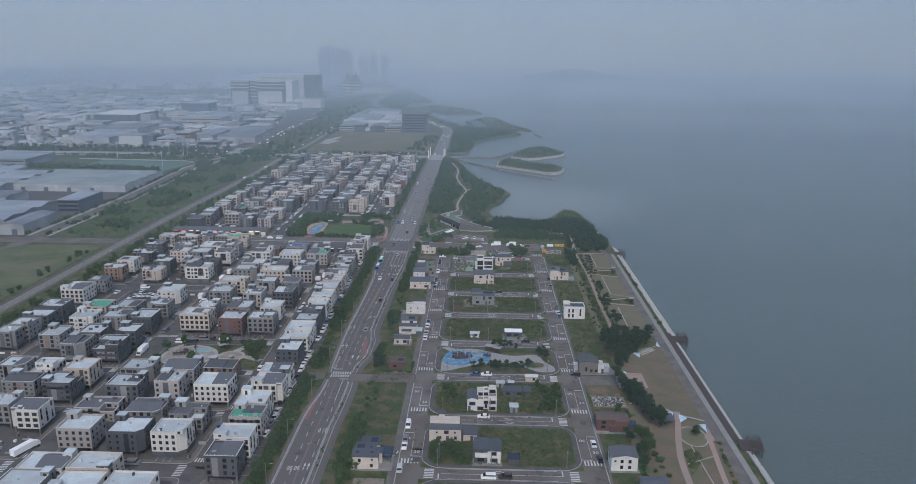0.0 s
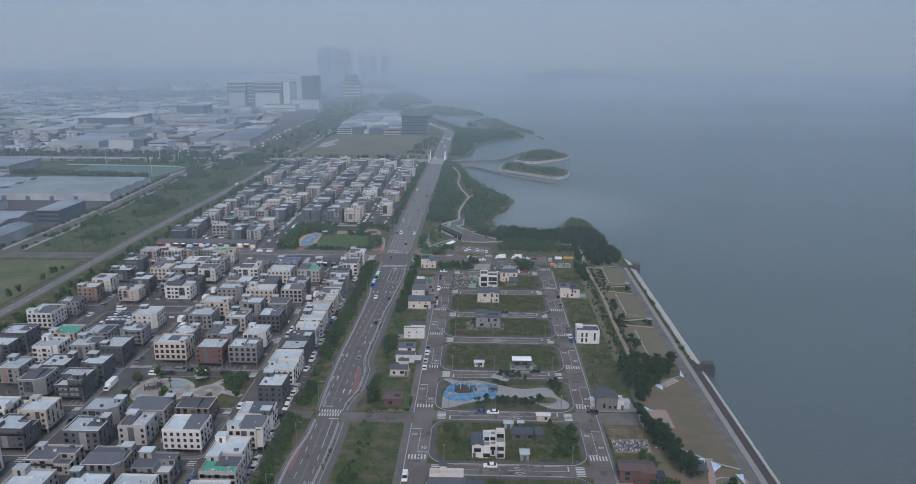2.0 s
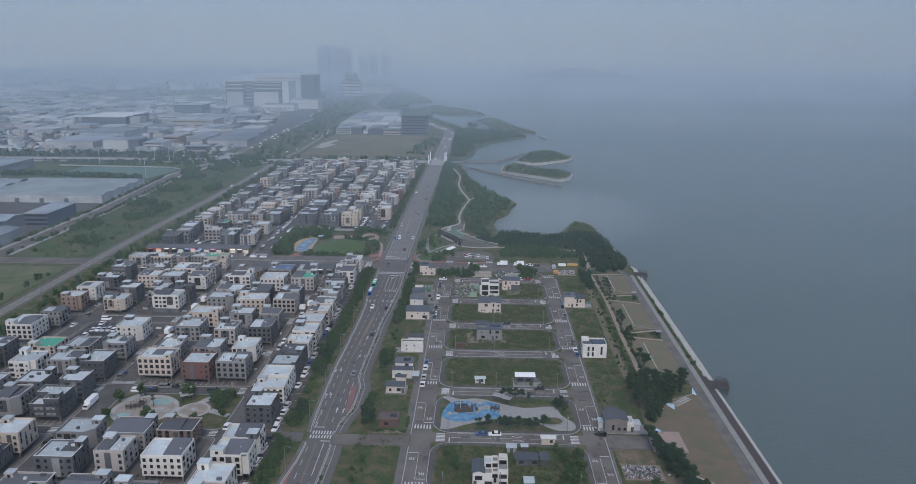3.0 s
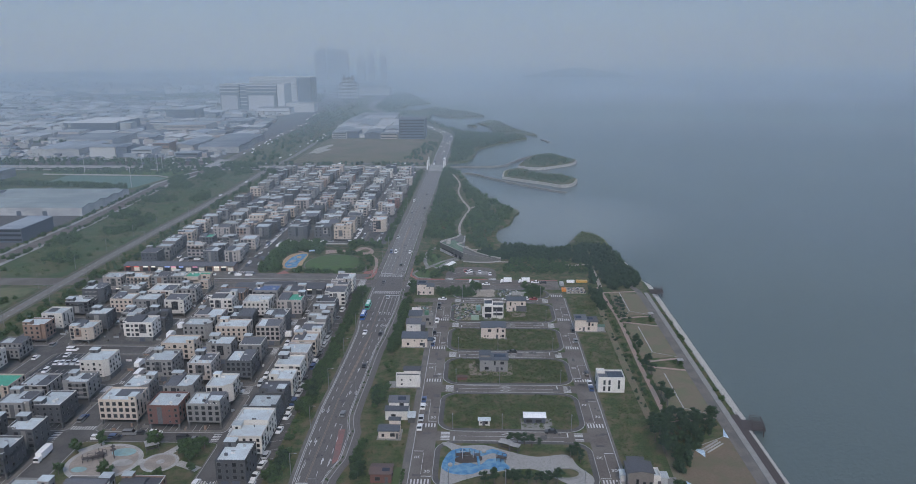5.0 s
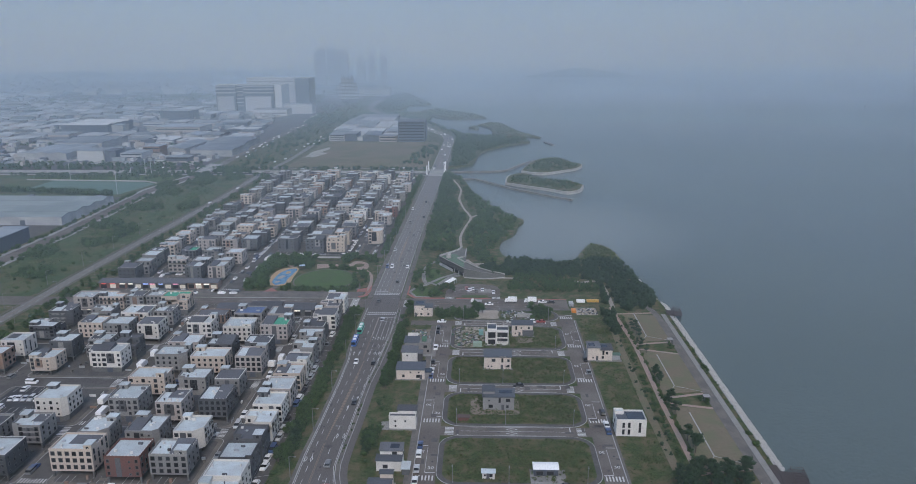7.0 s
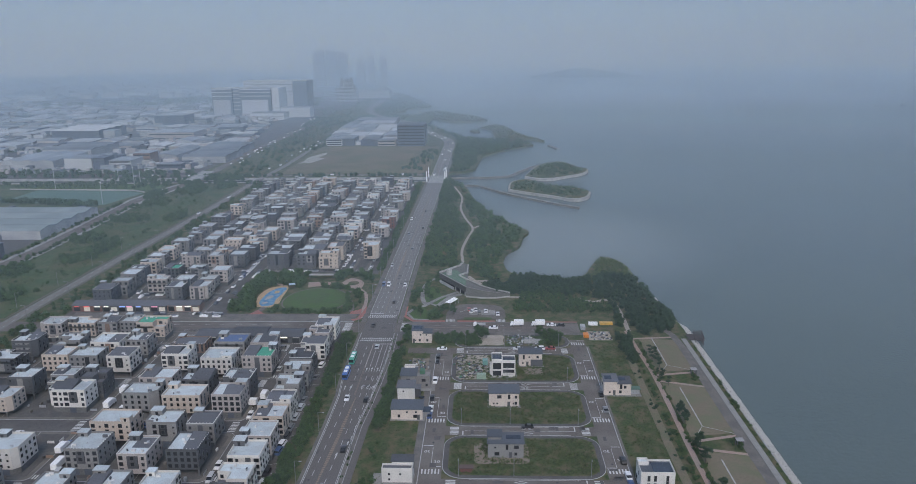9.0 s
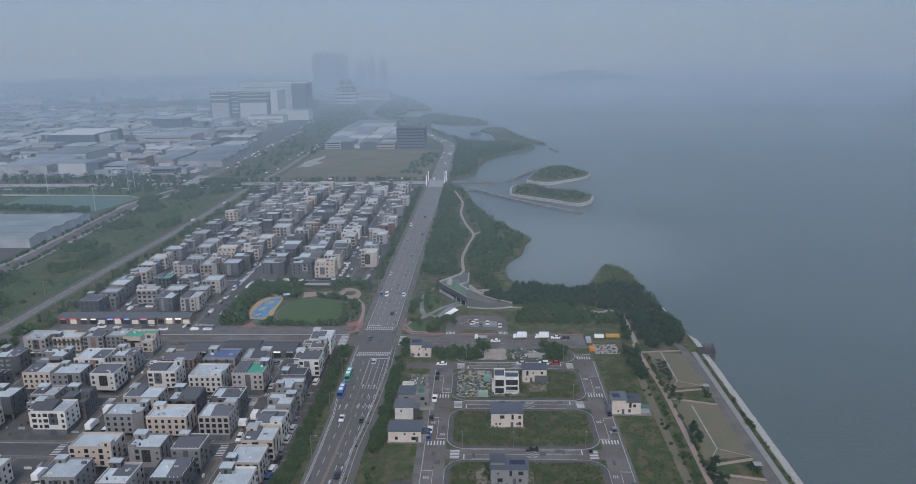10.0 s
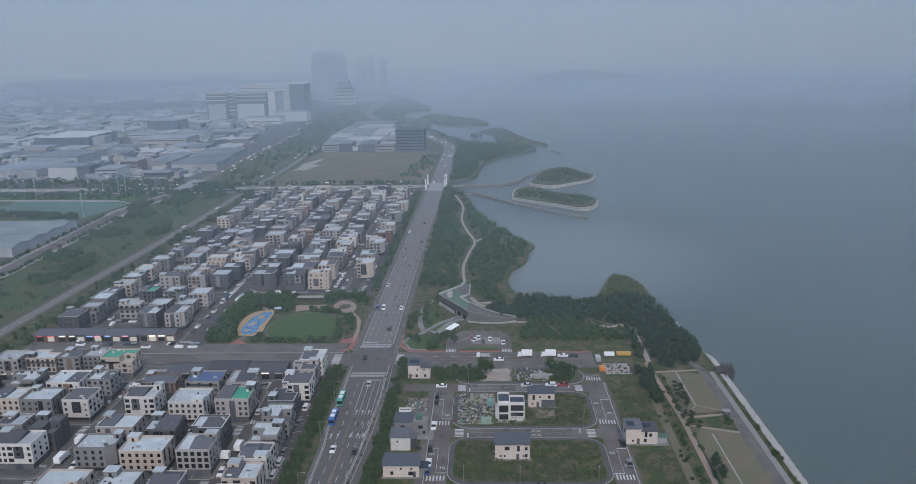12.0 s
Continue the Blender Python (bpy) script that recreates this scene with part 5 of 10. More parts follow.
# low restaurant rows along the cross road
def shop(x0, x1, y0, y1, h, wall, sign, label):
    root = thing("shop", (x0 + x1) / 2, (y0 + y1) / 2, 0.13, 0, label, "shop", "low shops along the cross road")
    hw, hd = (x1 - x0) / 2, (y1 - y0) / 2
    q = Mesh()
    q.box(-hw, hw, -hd, hd, 0, h - 0.6)
    part("wall", q.data("wall", wall), root)
    q = Mesh()
    q.face([(-hw - 0.4, -hd - 0.8, h - 0.7), (hw + 0.4, -hd - 0.8, h - 0.7), (hw + 0.4, hd * 0.3, h + 0.5), (-hw - 0.4, hd * 0.3, h + 0.5)])
    q.face([(-hw - 0.4, hd * 0.3, h + 0.5), (hw + 0.4, hd * 0.3, h + 0.5), (hw + 0.4, hd + 0.4, h - 0.5), (-hw - 0.4, hd + 0.4, h - 0.5)])
    for s in (-hw - 0.4, hw + 0.4):
        q.face([(s, -hd - 0.8, h - 0.7), (s, hd * 0.3, h + 0.5), (s, hd + 0.4, h - 0.5)])
    x = -hw
    while x < hw:
        for ya, za, yb, zb in ((-hd - 0.8, h - 0.7, hd * 0.3, h + 0.5), (hd * 0.3, h + 0.5, hd + 0.4, h - 0.5)):
            q.face([(x, ya, za + 0.06), (x + 0.14, ya, za + 0.06), (x + 0.14, yb, zb + 0.06), (x, yb, zb + 0.06)])
        x += 1.3
    part("roof", q.data("roof", ROOFS["k"]), root)
    n = max(2, int((x1 - x0) / 4.2))
    for i in range(n):
        x = -hw + (i + 0.5) * 2 * hw / n
        q = Mesh()
        q.box(-1.6, 1.6, -0.12, 0, 0, 2.2)
        part("shop_window", q.data("shop_window", LIT_WINDOW if y0 > 500 and i % 2 else GLASS), root, at=pose(x, -hd, 0.3))
        q = Mesh()
        q.box(-1.3 - 0.4 * (i % 2), 1.2 + 0.3 * (i % 3), -0.3, 0, 0, 0.55)
        part("sign_board", q.data("sign_board", sign[i % len(sign)]), root, at=pose(x, -hd, 2.6))
    return root


def lit_sign(name, colour, strength):
    m2, t2, b2 = node_material(name)
    b2.inputs["Base Color"].default_value = (*colour, 1)
    b2.inputs["Emission Color"].default_value, b2.inputs["Emission Strength"].default_value = (*colour, 1), strength
    return m2


LIT_WINDOW = lit_sign("lit_shop_window", (0.42, 0.4, 0.35), 0.22)
SIGN = [lit_sign("lit_red_sign", (0.5, 0.08, 0.07), 0.6), lit_sign("lit_white_sign", (0.7, 0.68, 0.62), 0.6), lit_sign("lit_pink_sign", (0.5, 0.2, 0.3), 0.7), lit_sign("lit_blue_sign", (0.2, 0.3, 0.6), 0.7), lit_sign("lit_amber_sign", (0.6, 0.38, 0.14), 0.7)]
shop(-221.5, -205.4, 515.2, 523.4, 4.2, WALLS["r"], [SIGN[0], SIGN[0], SIGN[1], SIGN[4]], "dark-roofed restaurant with lit red and white signs")
shop(-205, -188, 515.2, 523.4, 4.4, WALLS["d"], [SIGN[1], FRAME, SIGN[3], SIGN[2]], "dark-roofed shop row with lit signs")
shop(-187.4, -170.6, 515.2, 523, 4.2, WALLS["d"], [SIGN[3], FRAME, SIGN[2], FRAME], "grey-roofed shop row with blue signs")
shop(-170, -152.5, 515.6, 522.6, 4.4, WALLS["b"], [FRAME, SIGN[1], SIGN[1], FRAME], "dark-roofed shop with white lit front")
shop(-138, -122, 473, 482.5, 4.2, WALLS["d"], [COPING], "low dark-roofed restaurant beside the cross road")
shop(-121, -105, 473, 483.5, 4.6, WALLS["d"], [COPING], "long low dark-roofed restaurant building")
shop(-104, -87.5, 473, 483, 4.2, WALLS["d"], [COPING, SIGN[1]], "low dark-roofed shop with a small lit sign")
shop(-218, -202, 473, 482, 4.0, WALLS["d"], [SIGN[1]], "low dark-roofed shop at the boulevard corner")

# bins, planters, meter boxes and low walls in the yards
rr = random.Random(77)
m = Mesh()
for bx0, bx1 in TOWN_X:
    for by0, by1 in TOWN_Y:
        for _ in range(int((bx1 - bx0) * (by1 - by0) / 26)):
            x, y = rr.uniform(bx0 + 0.4, bx1 - 1), rr.uniform(by0 + 0.4, by1 - 1)
            w, d = rr.choice(((0.6, 0.6), (1.2, 0.5), (0.5, 1.4), (2.6, 0.15), (0.15, 2.8), (0.9, 0.9)))
            if any(a - 0.3 < x + w and x < a + c + 0.3 and b - 0.3 < y + d and y < b + e + 0.3 for a, b, c, e in PLACED) or (-193 < x < -168 and 363 < y < 390) or (-140 < x < -91 and 285 < y < 314):
                continue
            m.box(x, x + w, y, y + d, 0.1, rr.uniform(0.7, 1.5), rr.randrange(5))
tagged(new("yard_fittings", m.data("yard_fittings", COPING, DARK_STEEL, WALLS["b"], STEEL, FOOTWAY)), "bins, planters and low walls between the houses", "yard fittings", kind="stuff")
# repaired patches and covers in the tarmac
m = Mesh()
for _ in range(330):
    k = rr.random()
    if k < 0.3:
        x, y = rr.uniform(-60, -47), rr.uniform(200, 700)
    elif k < 0.55:
        x, y = rr.choice((rr.uniform(-22, -16.4), rr.uniform(39.8, 45.4))), rr.uniform(200, 470)
    elif k < 0.75:
        x, y = rr.uniform(-12, 36), rr.choice(EAST_STREETS) + rr.uniform(-2.6, 1.8)
    else:
        x, y = rr.choice((-89, -87, -146, -143, -197)), rr.uniform(200, 480)
    w, d = rr.choice(((0.7, 0.7), (0.7, 0.7), (3, 1.2), (1.1, 3), (2.2, 2.6)))
    m.box(x, x + w, y, y + d, 0.0, 0.056, 1 if w > 0.8 else 0)
setting("marking_patches", m, TARMAC, YARD, label="darker repaired patches and covers in the asphalt", category="road")


# ---- family houses east of the main road ----
q = Mesh()
q.box(-0.5, 0.5, -0.06, 0.0, 0, 2.1)
q.box(-0.42, 0.42, -0.09, -0.06, 0.08, 2.02)
DOOR = q.data("door", DARK_STEEL)


def gable(q, x0, x1, y0, y1, z, rise, along_x=True, over=0.35, t=0.18, mi=0):
    """A pitched roof with thickness."""
    if along_x:
        ym = (y0 + y1) / 2
        for ya, za in ((y0 - over, z), (y1 + over, z)):
            q.face([(x0 - over, ya, za), (x1 + over, ya, za), (x1 + over, ym, z + rise), (x0 - over, ym, z + rise)], mi)
            q.face([(x0 - over, ya, za + t), (x1 + over, ya, za + t), (x1 + over, ym, z + rise + t), (x0 - over, ym, z + rise + t)], mi)
            q.face([(x0 - over, ya, za), (x1 + over, ya, za), (x1 + over, ya, za + t), (x0 - over, ya, za + t)], mi)
        for x in (x0 - over, x1 + over):
            for ya in (y0 - over, y1 + over):
                q.face([(x, ya, z), (x, ym, z + rise), (x, ym, z + rise + t), (x, ya, z + t)], mi)
    else:
        xm = (x0 + x1) / 2
        for xa in (x0 - over, x1 + over):
            q.face([(xa, y0 - over, z), (xa, y1 + over, z), (xm, y1 + over, z + rise), (xm, y0 - over, z + rise)], mi)
            q.face([(xa, y0 - over, z + t), (xa, y1 + over, z + t), (xm, y1 + over, z + rise + t), (xm, y0 - over, z + rise + t)], mi)
            q.face([(xa, y0 - over, z), (xa, y1 + over, z), (xa, y1 + over, z + t), (xa, y0 - over, z + t)], mi)
            for y in (y0 - over, y1 + over):
                q.face([(xa, y, z), (xm, y, z + rise), (xm, y, z + rise + t), (xa, y, z + t)], mi)


def body_mesh(x0, x1, y0, y1, z0, z1, rise=0.0, along_x=True):
    """A house body, with gable ends where the roof is pitched."""
    q = Mesh()
    q.box(x0, x1, y0, y1, z0, z1)
    if rise:
        if along_x:
            for x in (x0, x1):
                q.face([(x, y0, z1), (x, y1, z1), (x, (y0 + y1) / 2, z1 + rise)])
        else:
            for y in (y0, y1):
                q.face([(x0, y, z1), (x1, y, z1), ((x0 + x1) / 2, y, z1 + rise)])
    return q


def house(x, y, label, volumes, windows=(), doors=(), panels=(), name="house", turn=0, plinth=None, z=0.22, tall=0.92, deep=0.68):
    """volumes: (x0, x1, y0, y1, z0, z1, wall, roof, rise, form); form: x, y for the ridge, m for a single slope, f for a flat roof with parapet."""
    root = thing(name, x, y, z, turn, label, "house", "family houses east of the road")
    front = min(v[2] for v in volumes)

    def fy(v):
        return front + (v - front) * deep if v > front else v

    volumes = [(a, b, fy(c), fy(d), e * tall, f * tall, g, h, i * 0.48, j) for a, b, c, d, e, f, g, h, i, j in volumes]
    windows = [(k, a, fy(b), c * tall, d) for k, a, b, c, d in windows]
    doors = [(a, fy(b), c, d) for a, b, c, d in doors]
    if plinth:
        plinth = (plinth[0], plinth[1], plinth[2], fy(plinth[3]))
    if plinth:
        q = Mesh()
        q.box(*plinth, -0.3, 0.05)
        part("terrace", q.data("terrace", PAVING), root)
    for x0, x1, y0, y1, z0, z1, wall, roof, rise, form in volumes:
        pitched = form in "xy"
        q = body_mesh(x0, x1, y0, y1, z0, z1, rise if pitched else 0, form == "x")
        if form == "m":
            q.face([(x0, y0, z1), (x0, y1, z1), (x0, y1, z1 + rise)])
            q.face([(x1, y0, z1), (x1, y1, z1), (x1, y1, z1 + rise)])
            q.face([(x0, y1, z1), (x1, y1, z1), (x1, y1, z1 + rise), (x0, y1, z1 + rise)])
        part("wall", q.data("wall", wall), root)
        q = Mesh()
        if pitched:
            gable(q, x0, x1, y0, y1, z1 + 0.01, rise, form == "x")
        elif form == "m":
            e = 0.35
            lo, hi = z1 + 0.01 - e * rise / (y1 - y0), z1 + 0.01 + rise + e * rise / (y1 - y0)
            for dz in (0, 0.18):
                q.face([(x0 - e, y0 - e, lo + dz), (x1 + e, y0 - e, lo + dz), (x1 + e, y1 + e, hi + dz), (x0 - e, y1 + e, hi + dz)])
            for xx in (x0 - e, x1 + e):
                q.face([(xx, y0 - e, lo), (xx, y1 + e, hi), (xx, y1 + e, hi + 0.18), (xx, y0 - e, lo + 0.18)])
            for yy, zz in ((y0 - e, lo), (y1 + e, hi)):
                q.face([(x0 - e, yy, zz), (x1 + e, yy, zz), (x1 + e, yy, zz + 0.18), (x0 - e, yy, zz + 0.18)])
        else:
            q.box(x0 + 0.2, x1 - 0.2, y0 + 0.2, y1 - 0.2, z1, z1 + 0.1)
        part("roof", q.data("roof", roof), root)
        if form == "f":
            q = Mesh()
            o = [(x0, y0), (x1, y0), (x1, y1), (x0, y1)]
            i = [(x0 + 0.2, y0 + 0.2), (x1 - 0.2, y0 + 0.2), (x1 - 0.2, y1 - 0.2), (x0 + 0.2, y1 - 0.2)]
            q.v = [(a, b, z1 + 0.002) for a, b in o] + [(a, b, z1 + 0.7) for a, b in o] + [(a, b, z1 + 0.7) for a, b in i] + [(a, b, z1 + 0.08) for a, b in i]
            for r in (0, 4, 8):
                for k in range(4):
                    q.f.append((r + k, r + (k + 1) % 4, r + 4 + (k + 1) % 4, r + 4 + k))
                    q.m.append(0)
            part("parapet", q.data("parapet", wall), root)
    for k, wx, wy, wz, a in windows:
        part("window", WIN[k], root, at=pose(wx, wy, wz, 0, 0, a))
    for dx, dy, dz, a in doors:
        part("door", DOOR, root, at=pose(dx, dy, dz, 0, 0, a))
    for px, py, pz, w, d, tilt in panels:
        py, d = fy(py), d * deep
        over = [v for v in volumes if v[0] <= px <= v[1] and v[2] <= py <= v[3]]
        if over:
            v = max(over, key=lambda r: r[5])
            run, rise = v[3] - v[2], v[8]
            if v[9] == "m":
                pz, tilt = v[5] + 0.2 + rise * (py - v[2]) / run, math.degrees(math.atan2(rise, run))
            elif v[9] == "x":
                low = py < (v[2] + v[3]) / 2
                pz = v[5] + 0.2 + rise * ((py - v[2]) if low else (v[3] - py)) / (run / 2)
                tilt = math.degrees(math.atan2(rise, run / 2)) * (1 if low else -1)
            else:
                pz, tilt = v[5] + 0.12, 0
        q = Mesh()
        q.box(-w / 2, w / 2, -d / 2, d / 2, 0.05, 0.12)
        part("solar_panel", q.data("solar_panel", SOLAR), root, at=pose(px, py, pz, tilt))
    return root


W, C, P, G, D, RB, BB = HOUSE_WHITE, WALLS["c"], BEIGE, *(WALLS[k] for k in "gdrb")
K, L = ROOFS["k"], ROOFS["l"]
SLATE = mat("blue_grey_metal_roof", (0.05, 0.055, 0.066), (0.075, 0.083, 0.097), 1.0, 0.55, big=3, tint=(0.06, 0.067, 0.078), per_object=0.2)
BROWN_TILE = mat("brown_roof_tile", (0.075, 0.05, 0.045), (0.115, 0.078, 0.07), 0.4, 0.8, big=2, tint=(0.09, 0.062, 0.056))
A, B2, S3, T4, TALL = (1.7, 1.35), (1.0, 1.2), (2.4, 1.5), (0.7, 0.7), (0.9, 2.0)

# white cube with slot windows
house(53.6, 359.8, "white cubic house with tall slot windows", [(-5.9, 4.7, -4.6, 6.4, 0, 8.4, W, SLATE, 0, "f"), (-5.9, -2.6, 2.6, 6.4, 8.5, 9.4, W, L, 0, "f")],
      [(TALL, -3.4, -4.6, 1.0, 0), (TALL, -3.4, -4.6, 4.8, 0), (TALL, -1.4, -4.6, 4.8, 0), (TALL, -1.4, -4.6, 1.0, 0), (TALL, 2.4, -4.6, 2.2, 0), (TALL, 2.4, -4.6, 4.8, 0), (B2, -5.9, 1, 5, -90), (A, -5.9, 4, 1.2, -90)],
      panels=[(1.2, 1.0, 8.75, 6, 8, 0)], tall=0.7)
# beige house with slate roof
house(6.6, 415, "pinkish beige two-storey house with slate-grey roof", [(-5.8, 5.8, -4.4, 4.4, 0, 6.0, P, SLATE, 1.6, "m"), (0.8, 3.4, -4.55, -4.3, 0, 6.6, P, SLATE, 0.05, "m")],
      [(A, -1.8, -4.4, 3.7, 0), (TALL, 2, -4.55, 3.4, 0), (B2, 4.6, -4.4, 3.7, 0), (T4, -4, -4.4, 1, 0), (T4, -2.6, -4.4, 1, 0), (B2, 4.6, -4.4, 0.9, 0), (T4, 3.6, -4.4, 1, 0), (B2, 5.8, 0, 3.8, 90)],
      [(1.8, -4.56, 0, 0)], plinth=(-6.4, 6.4, -5.4, 4.8))
# dark grey house on bare soil
m = Mesh()
m.prism(rounded(-4.6, 14.2, 369.8, 383, 2, 4), 0.1, 0.27)
setting("ground_bare", m, SOIL, label="bare soil round a new house", category="ground")
house(6.2, 377.6, "dark grey brick house with slate roof", [(-6, 6, -3.9, 4.6, 0, 5.8, mat("grey_brick", (0.17, 0.165, 0.165), (0.23, 0.225, 0.22), 0.4, 0.85, big=3, tint=(0.19, 0.185, 0.185)), SLATE, 1.2, "m"), (-6, -1.5, -1, 4.6, 5.8, 7.4, G, SLATE, 0.8, "m")],
      [(T4, -3.6, -3.9, 3.8, 0), (TALL, 0.4, -3.9, 3.2, 0), (A, 3.6, -3.9, 3.6, 0), (A, -3, -3.9, 0.9, 0), (B2, 3.4, -3.9, 0.9, 0), (B2, 6, 0, 3.6, 90)], [(1.6, -3.9, 0, 0)], panels=[(2.6, 1, 7.0, 5, 3, 8)], z=0.26)
# modern white framed house
root = house(7.2, 441.3, "white framed modern house with dark glazed balconies", [(-5, -0.6, -4.2, 5.2, 0, 8.0, W, SOLAR, 0, "f"), (-0.6, 5, -2.0, 5.2, 0, 6.6, W, SOLAR, 0, "f"), (-5.9, -5, -2.2, 1.4, 0, 4.6, W, L, 0, "f"), (-0.4, 4.8, -4.2, -2.0, 0, 0.4, W, PAVING, 0, "f")],
      [(TALL, -5.9, 0, 2, -90), (A, 5, 1, 4.2, 90), (A, 5, 1, 1.2, 90)], [(0.4, -2.0, 0, 0)], deep=0.8, plinth=(-6, 5.6, -5.6, 6))
for x0, x1, yy, z0, z1 in ((-4.5, -1.1, -4.2, 0.5, 2.7), (-4.5, -1.1, -4.2, 3.5, 6.3), (-0.2, 4.6, -2.44, 3.2, 5.5), (-0.2, 4.6, -2.44, 0.5, 2.5)):
    q = Mesh()
    q.box(x0, x1, yy - 0.04, yy + 0.3, z0, z1)
    part("glazed_front", q.data("glazed_front", GLASS), root, "dark full-width glazing")
house(19.2, 452.2, "beige house with dark flat roof", [(-5, 5, -4, 4.4, 0, 6.2, P, SLATE, 0.5, "m"), (0, 5.2, -4.6, -3.9, 0, 2.6, D, K, 0, "f")],
      [(TALL, -3, -4, 3.4, 0), (T4, -0.6, -4, 4.2, 0), (B2, 3, -4, 4, 0), (T4, -3.4, -4, 1.2, 0), (B2, -5, 0, 3.8, -90)], [(-1.4, -4, 0, 0)], plinth=(-5.6, 5.8, -5.2, 5))
# pink house at the crossing
house(-30.4, 477.4, "pink rendered house with blue-grey sloping roof", [(-4.6, 0.6, -3.8, 4, 0, 6.6, P, SLATE, 1.0, "m"), (0.6, 4.6, -3.8, 4, 0, 5.2, P, SLATE, 0.3, "m")],
      [(T4, -3, -3.8, 1.0, 0), (T4, -0.6, -3.8, 4, 0), (T4, 2.2, -3.8, 4, 0), (B2, 2.6, -3.8, 0.8, 0), (B2, -1, -3.8, 0.8, 0)], [(-3.8, -3.8, 0, 0)], panels=[(-2, 0.5, 7.4, 4, 4, 7)])
# white terraced block
house(5.4, 258.2, "white stepped house with terraces and grey gable wing", [(-5.6, -1.9, -4.4, 6.6, 0, 5.8, W, SLATE, 1.5, "y"), (-1.9, 0.6, -4.4, 4.6, 0, 5.0, W, PAVING, 0, "f"), (0.6, 2.5, -2.0, 5.0, 0, 4.4, W, PAVING, 0, "f"), (2.5, 5.6, -4.4, 6.4, 0, 6.6, W, PAVING, 0, "f"),
       (-1.9, 0.6, 0.6, 6.4, 5.0, 7.0, W, L, 0, "f"), (0.6, 2.5, 1.6, 6.4, 4.4, 7.2, W, PAVING, 0, "f"), (2.7, 5.5, 1.0, 3.4, 6.6, 8.2, W, PAVING, 0, "f"), (2.7, 5.5, 3.6, 6.2, 6.6, 8.2, W, L, 0, "f")],
      [(S3, -3.7, -4.4, 2.8, 0), (S3, -0.6, -4.4, 0.5, 0), (S3, 4, -4.4, 0.5, 0), (S3, 4, -4.4, 3.6, 0), (TALL, 1.5, -2, 0.6, 0), (A, 1.5, -2, 2.6, 0), (A, -0.6, 0.6, 5.7, 0), (A, 1.5, 1.6, 5.4, 0), (S3, 4, 1.0, 6.9, 0)], [(-4.8, -4.4, 0, 0)], tall=0.84)
house(12.9, 275.6, "small grey steel garden shed", [(-1.5, 1.5, -1.6, 1.6, 0, 2.2, SHED_WALL, L, 0.2, "m")], (), [(0, -1.6, 0, 0)], name="shed")
house(17.4, 276.2, "small grey garden store", [(-1, 1, -1, 1, 0, 2, D, L, 0.2, "m")], (), (), name="shed")
house(18.8, 269.0, "low dark timber house with slate roof", [(-4.8, 2.2, -2.6, 2.6, 0, 2.6, D, SLATE, 0.8, "m"), (3.6, 5.8, -3.2, 3.4, 0, 2.8, D, SLATE, 0.3, "m")], [(A, -3, -2.6, 0.8, 0), (A, 1.4, -2.6, 0.8, 0)], [(-0.4, -2.6, 0, 0)])
house(17.6, 254.6, "small pale steel shed", [(-1.4, 1.4, -2, 2, 0, 2.8, SHED_WALL, L, 0.3, "m")], (), [(0, -2, 0, 0)], name="shed")
house(26, 281.2, "cream painted garden cabin on grass", [(-2.4, 2.4, -1.3, 1.3, 0, 2.6, C, COPING, 0.2, "m")], [(B2, 1, -1.3, 0.8, 0)], (), name="cabin")
# cream house with flat roof and garage
house(-7.4, 234.8, "cream rendered house with slate roof edge and stair tower", [(-5.8, 5.4, -4, 0.2, 0, 5.2, P, SLATE, 1.0, "m"), (-5.8, 4.8, 0.2, 4.6, 0, 6.6, P, L, 0, "f"), (-2.6, -0.6, 2, 4.4, 6.6, 9.4, P, SLATE, 0.3, "m")],
      [(T4, -3.2, -4, 3.4, 0), (A, 0.2, -4, 3.2, 0), (T4, 3.2, -4, 3.4, 0), (B2, -2, -4, 0.9, 0), (B2, 3.4, -4, 0.9, 0)], [(0.6, -4, 0, 0)], plinth=(-6, 5.6, -4.8, 5))
house(1.2, 234.6, "grey-roofed garage beside a cream house", [(-2.4, 2.4, -3.4, 3.4, 0, 2.9, P, SLATE, 0.5, "m")], (), [(0.6, -3.4, 0, 0)], name="garage")
# dark slate house
house(7.2, 221.8, "two-storey house with deep slate roof and white balcony", [(-4.4, 0, -4, 5, 0, 5.6, D, SLATE, 1.4, "m"), (0, 4.4, -4.4, 5, 0, 5.2, W, SLATE, 1.4, "m"), (-4.2, 0.2, -5, -4, 2.6, 3.4, W, COPING, 0, "f")],
      [(S3, -2.2, -4, 0.5, 0), (A, -2.2, -4, 3.4, 0), (S3, 2.2, -4.4, 0.5, 0), (A, 2.2, -4.4, 3.3, 0), (B2, 4.4, 0, 3.2, 90)], [(-3.8, -4, 0, 0)], plinth=(-5, 5, -6, 5.6))
house(16, 218.6, "small dark pavilion with glass roof", [(-1.8, 1.8, -2, 2, 0, 2.6, D, SOLAR, 0.5, "m")], (), [(0, -2, 0, 0)], name="pavilion")
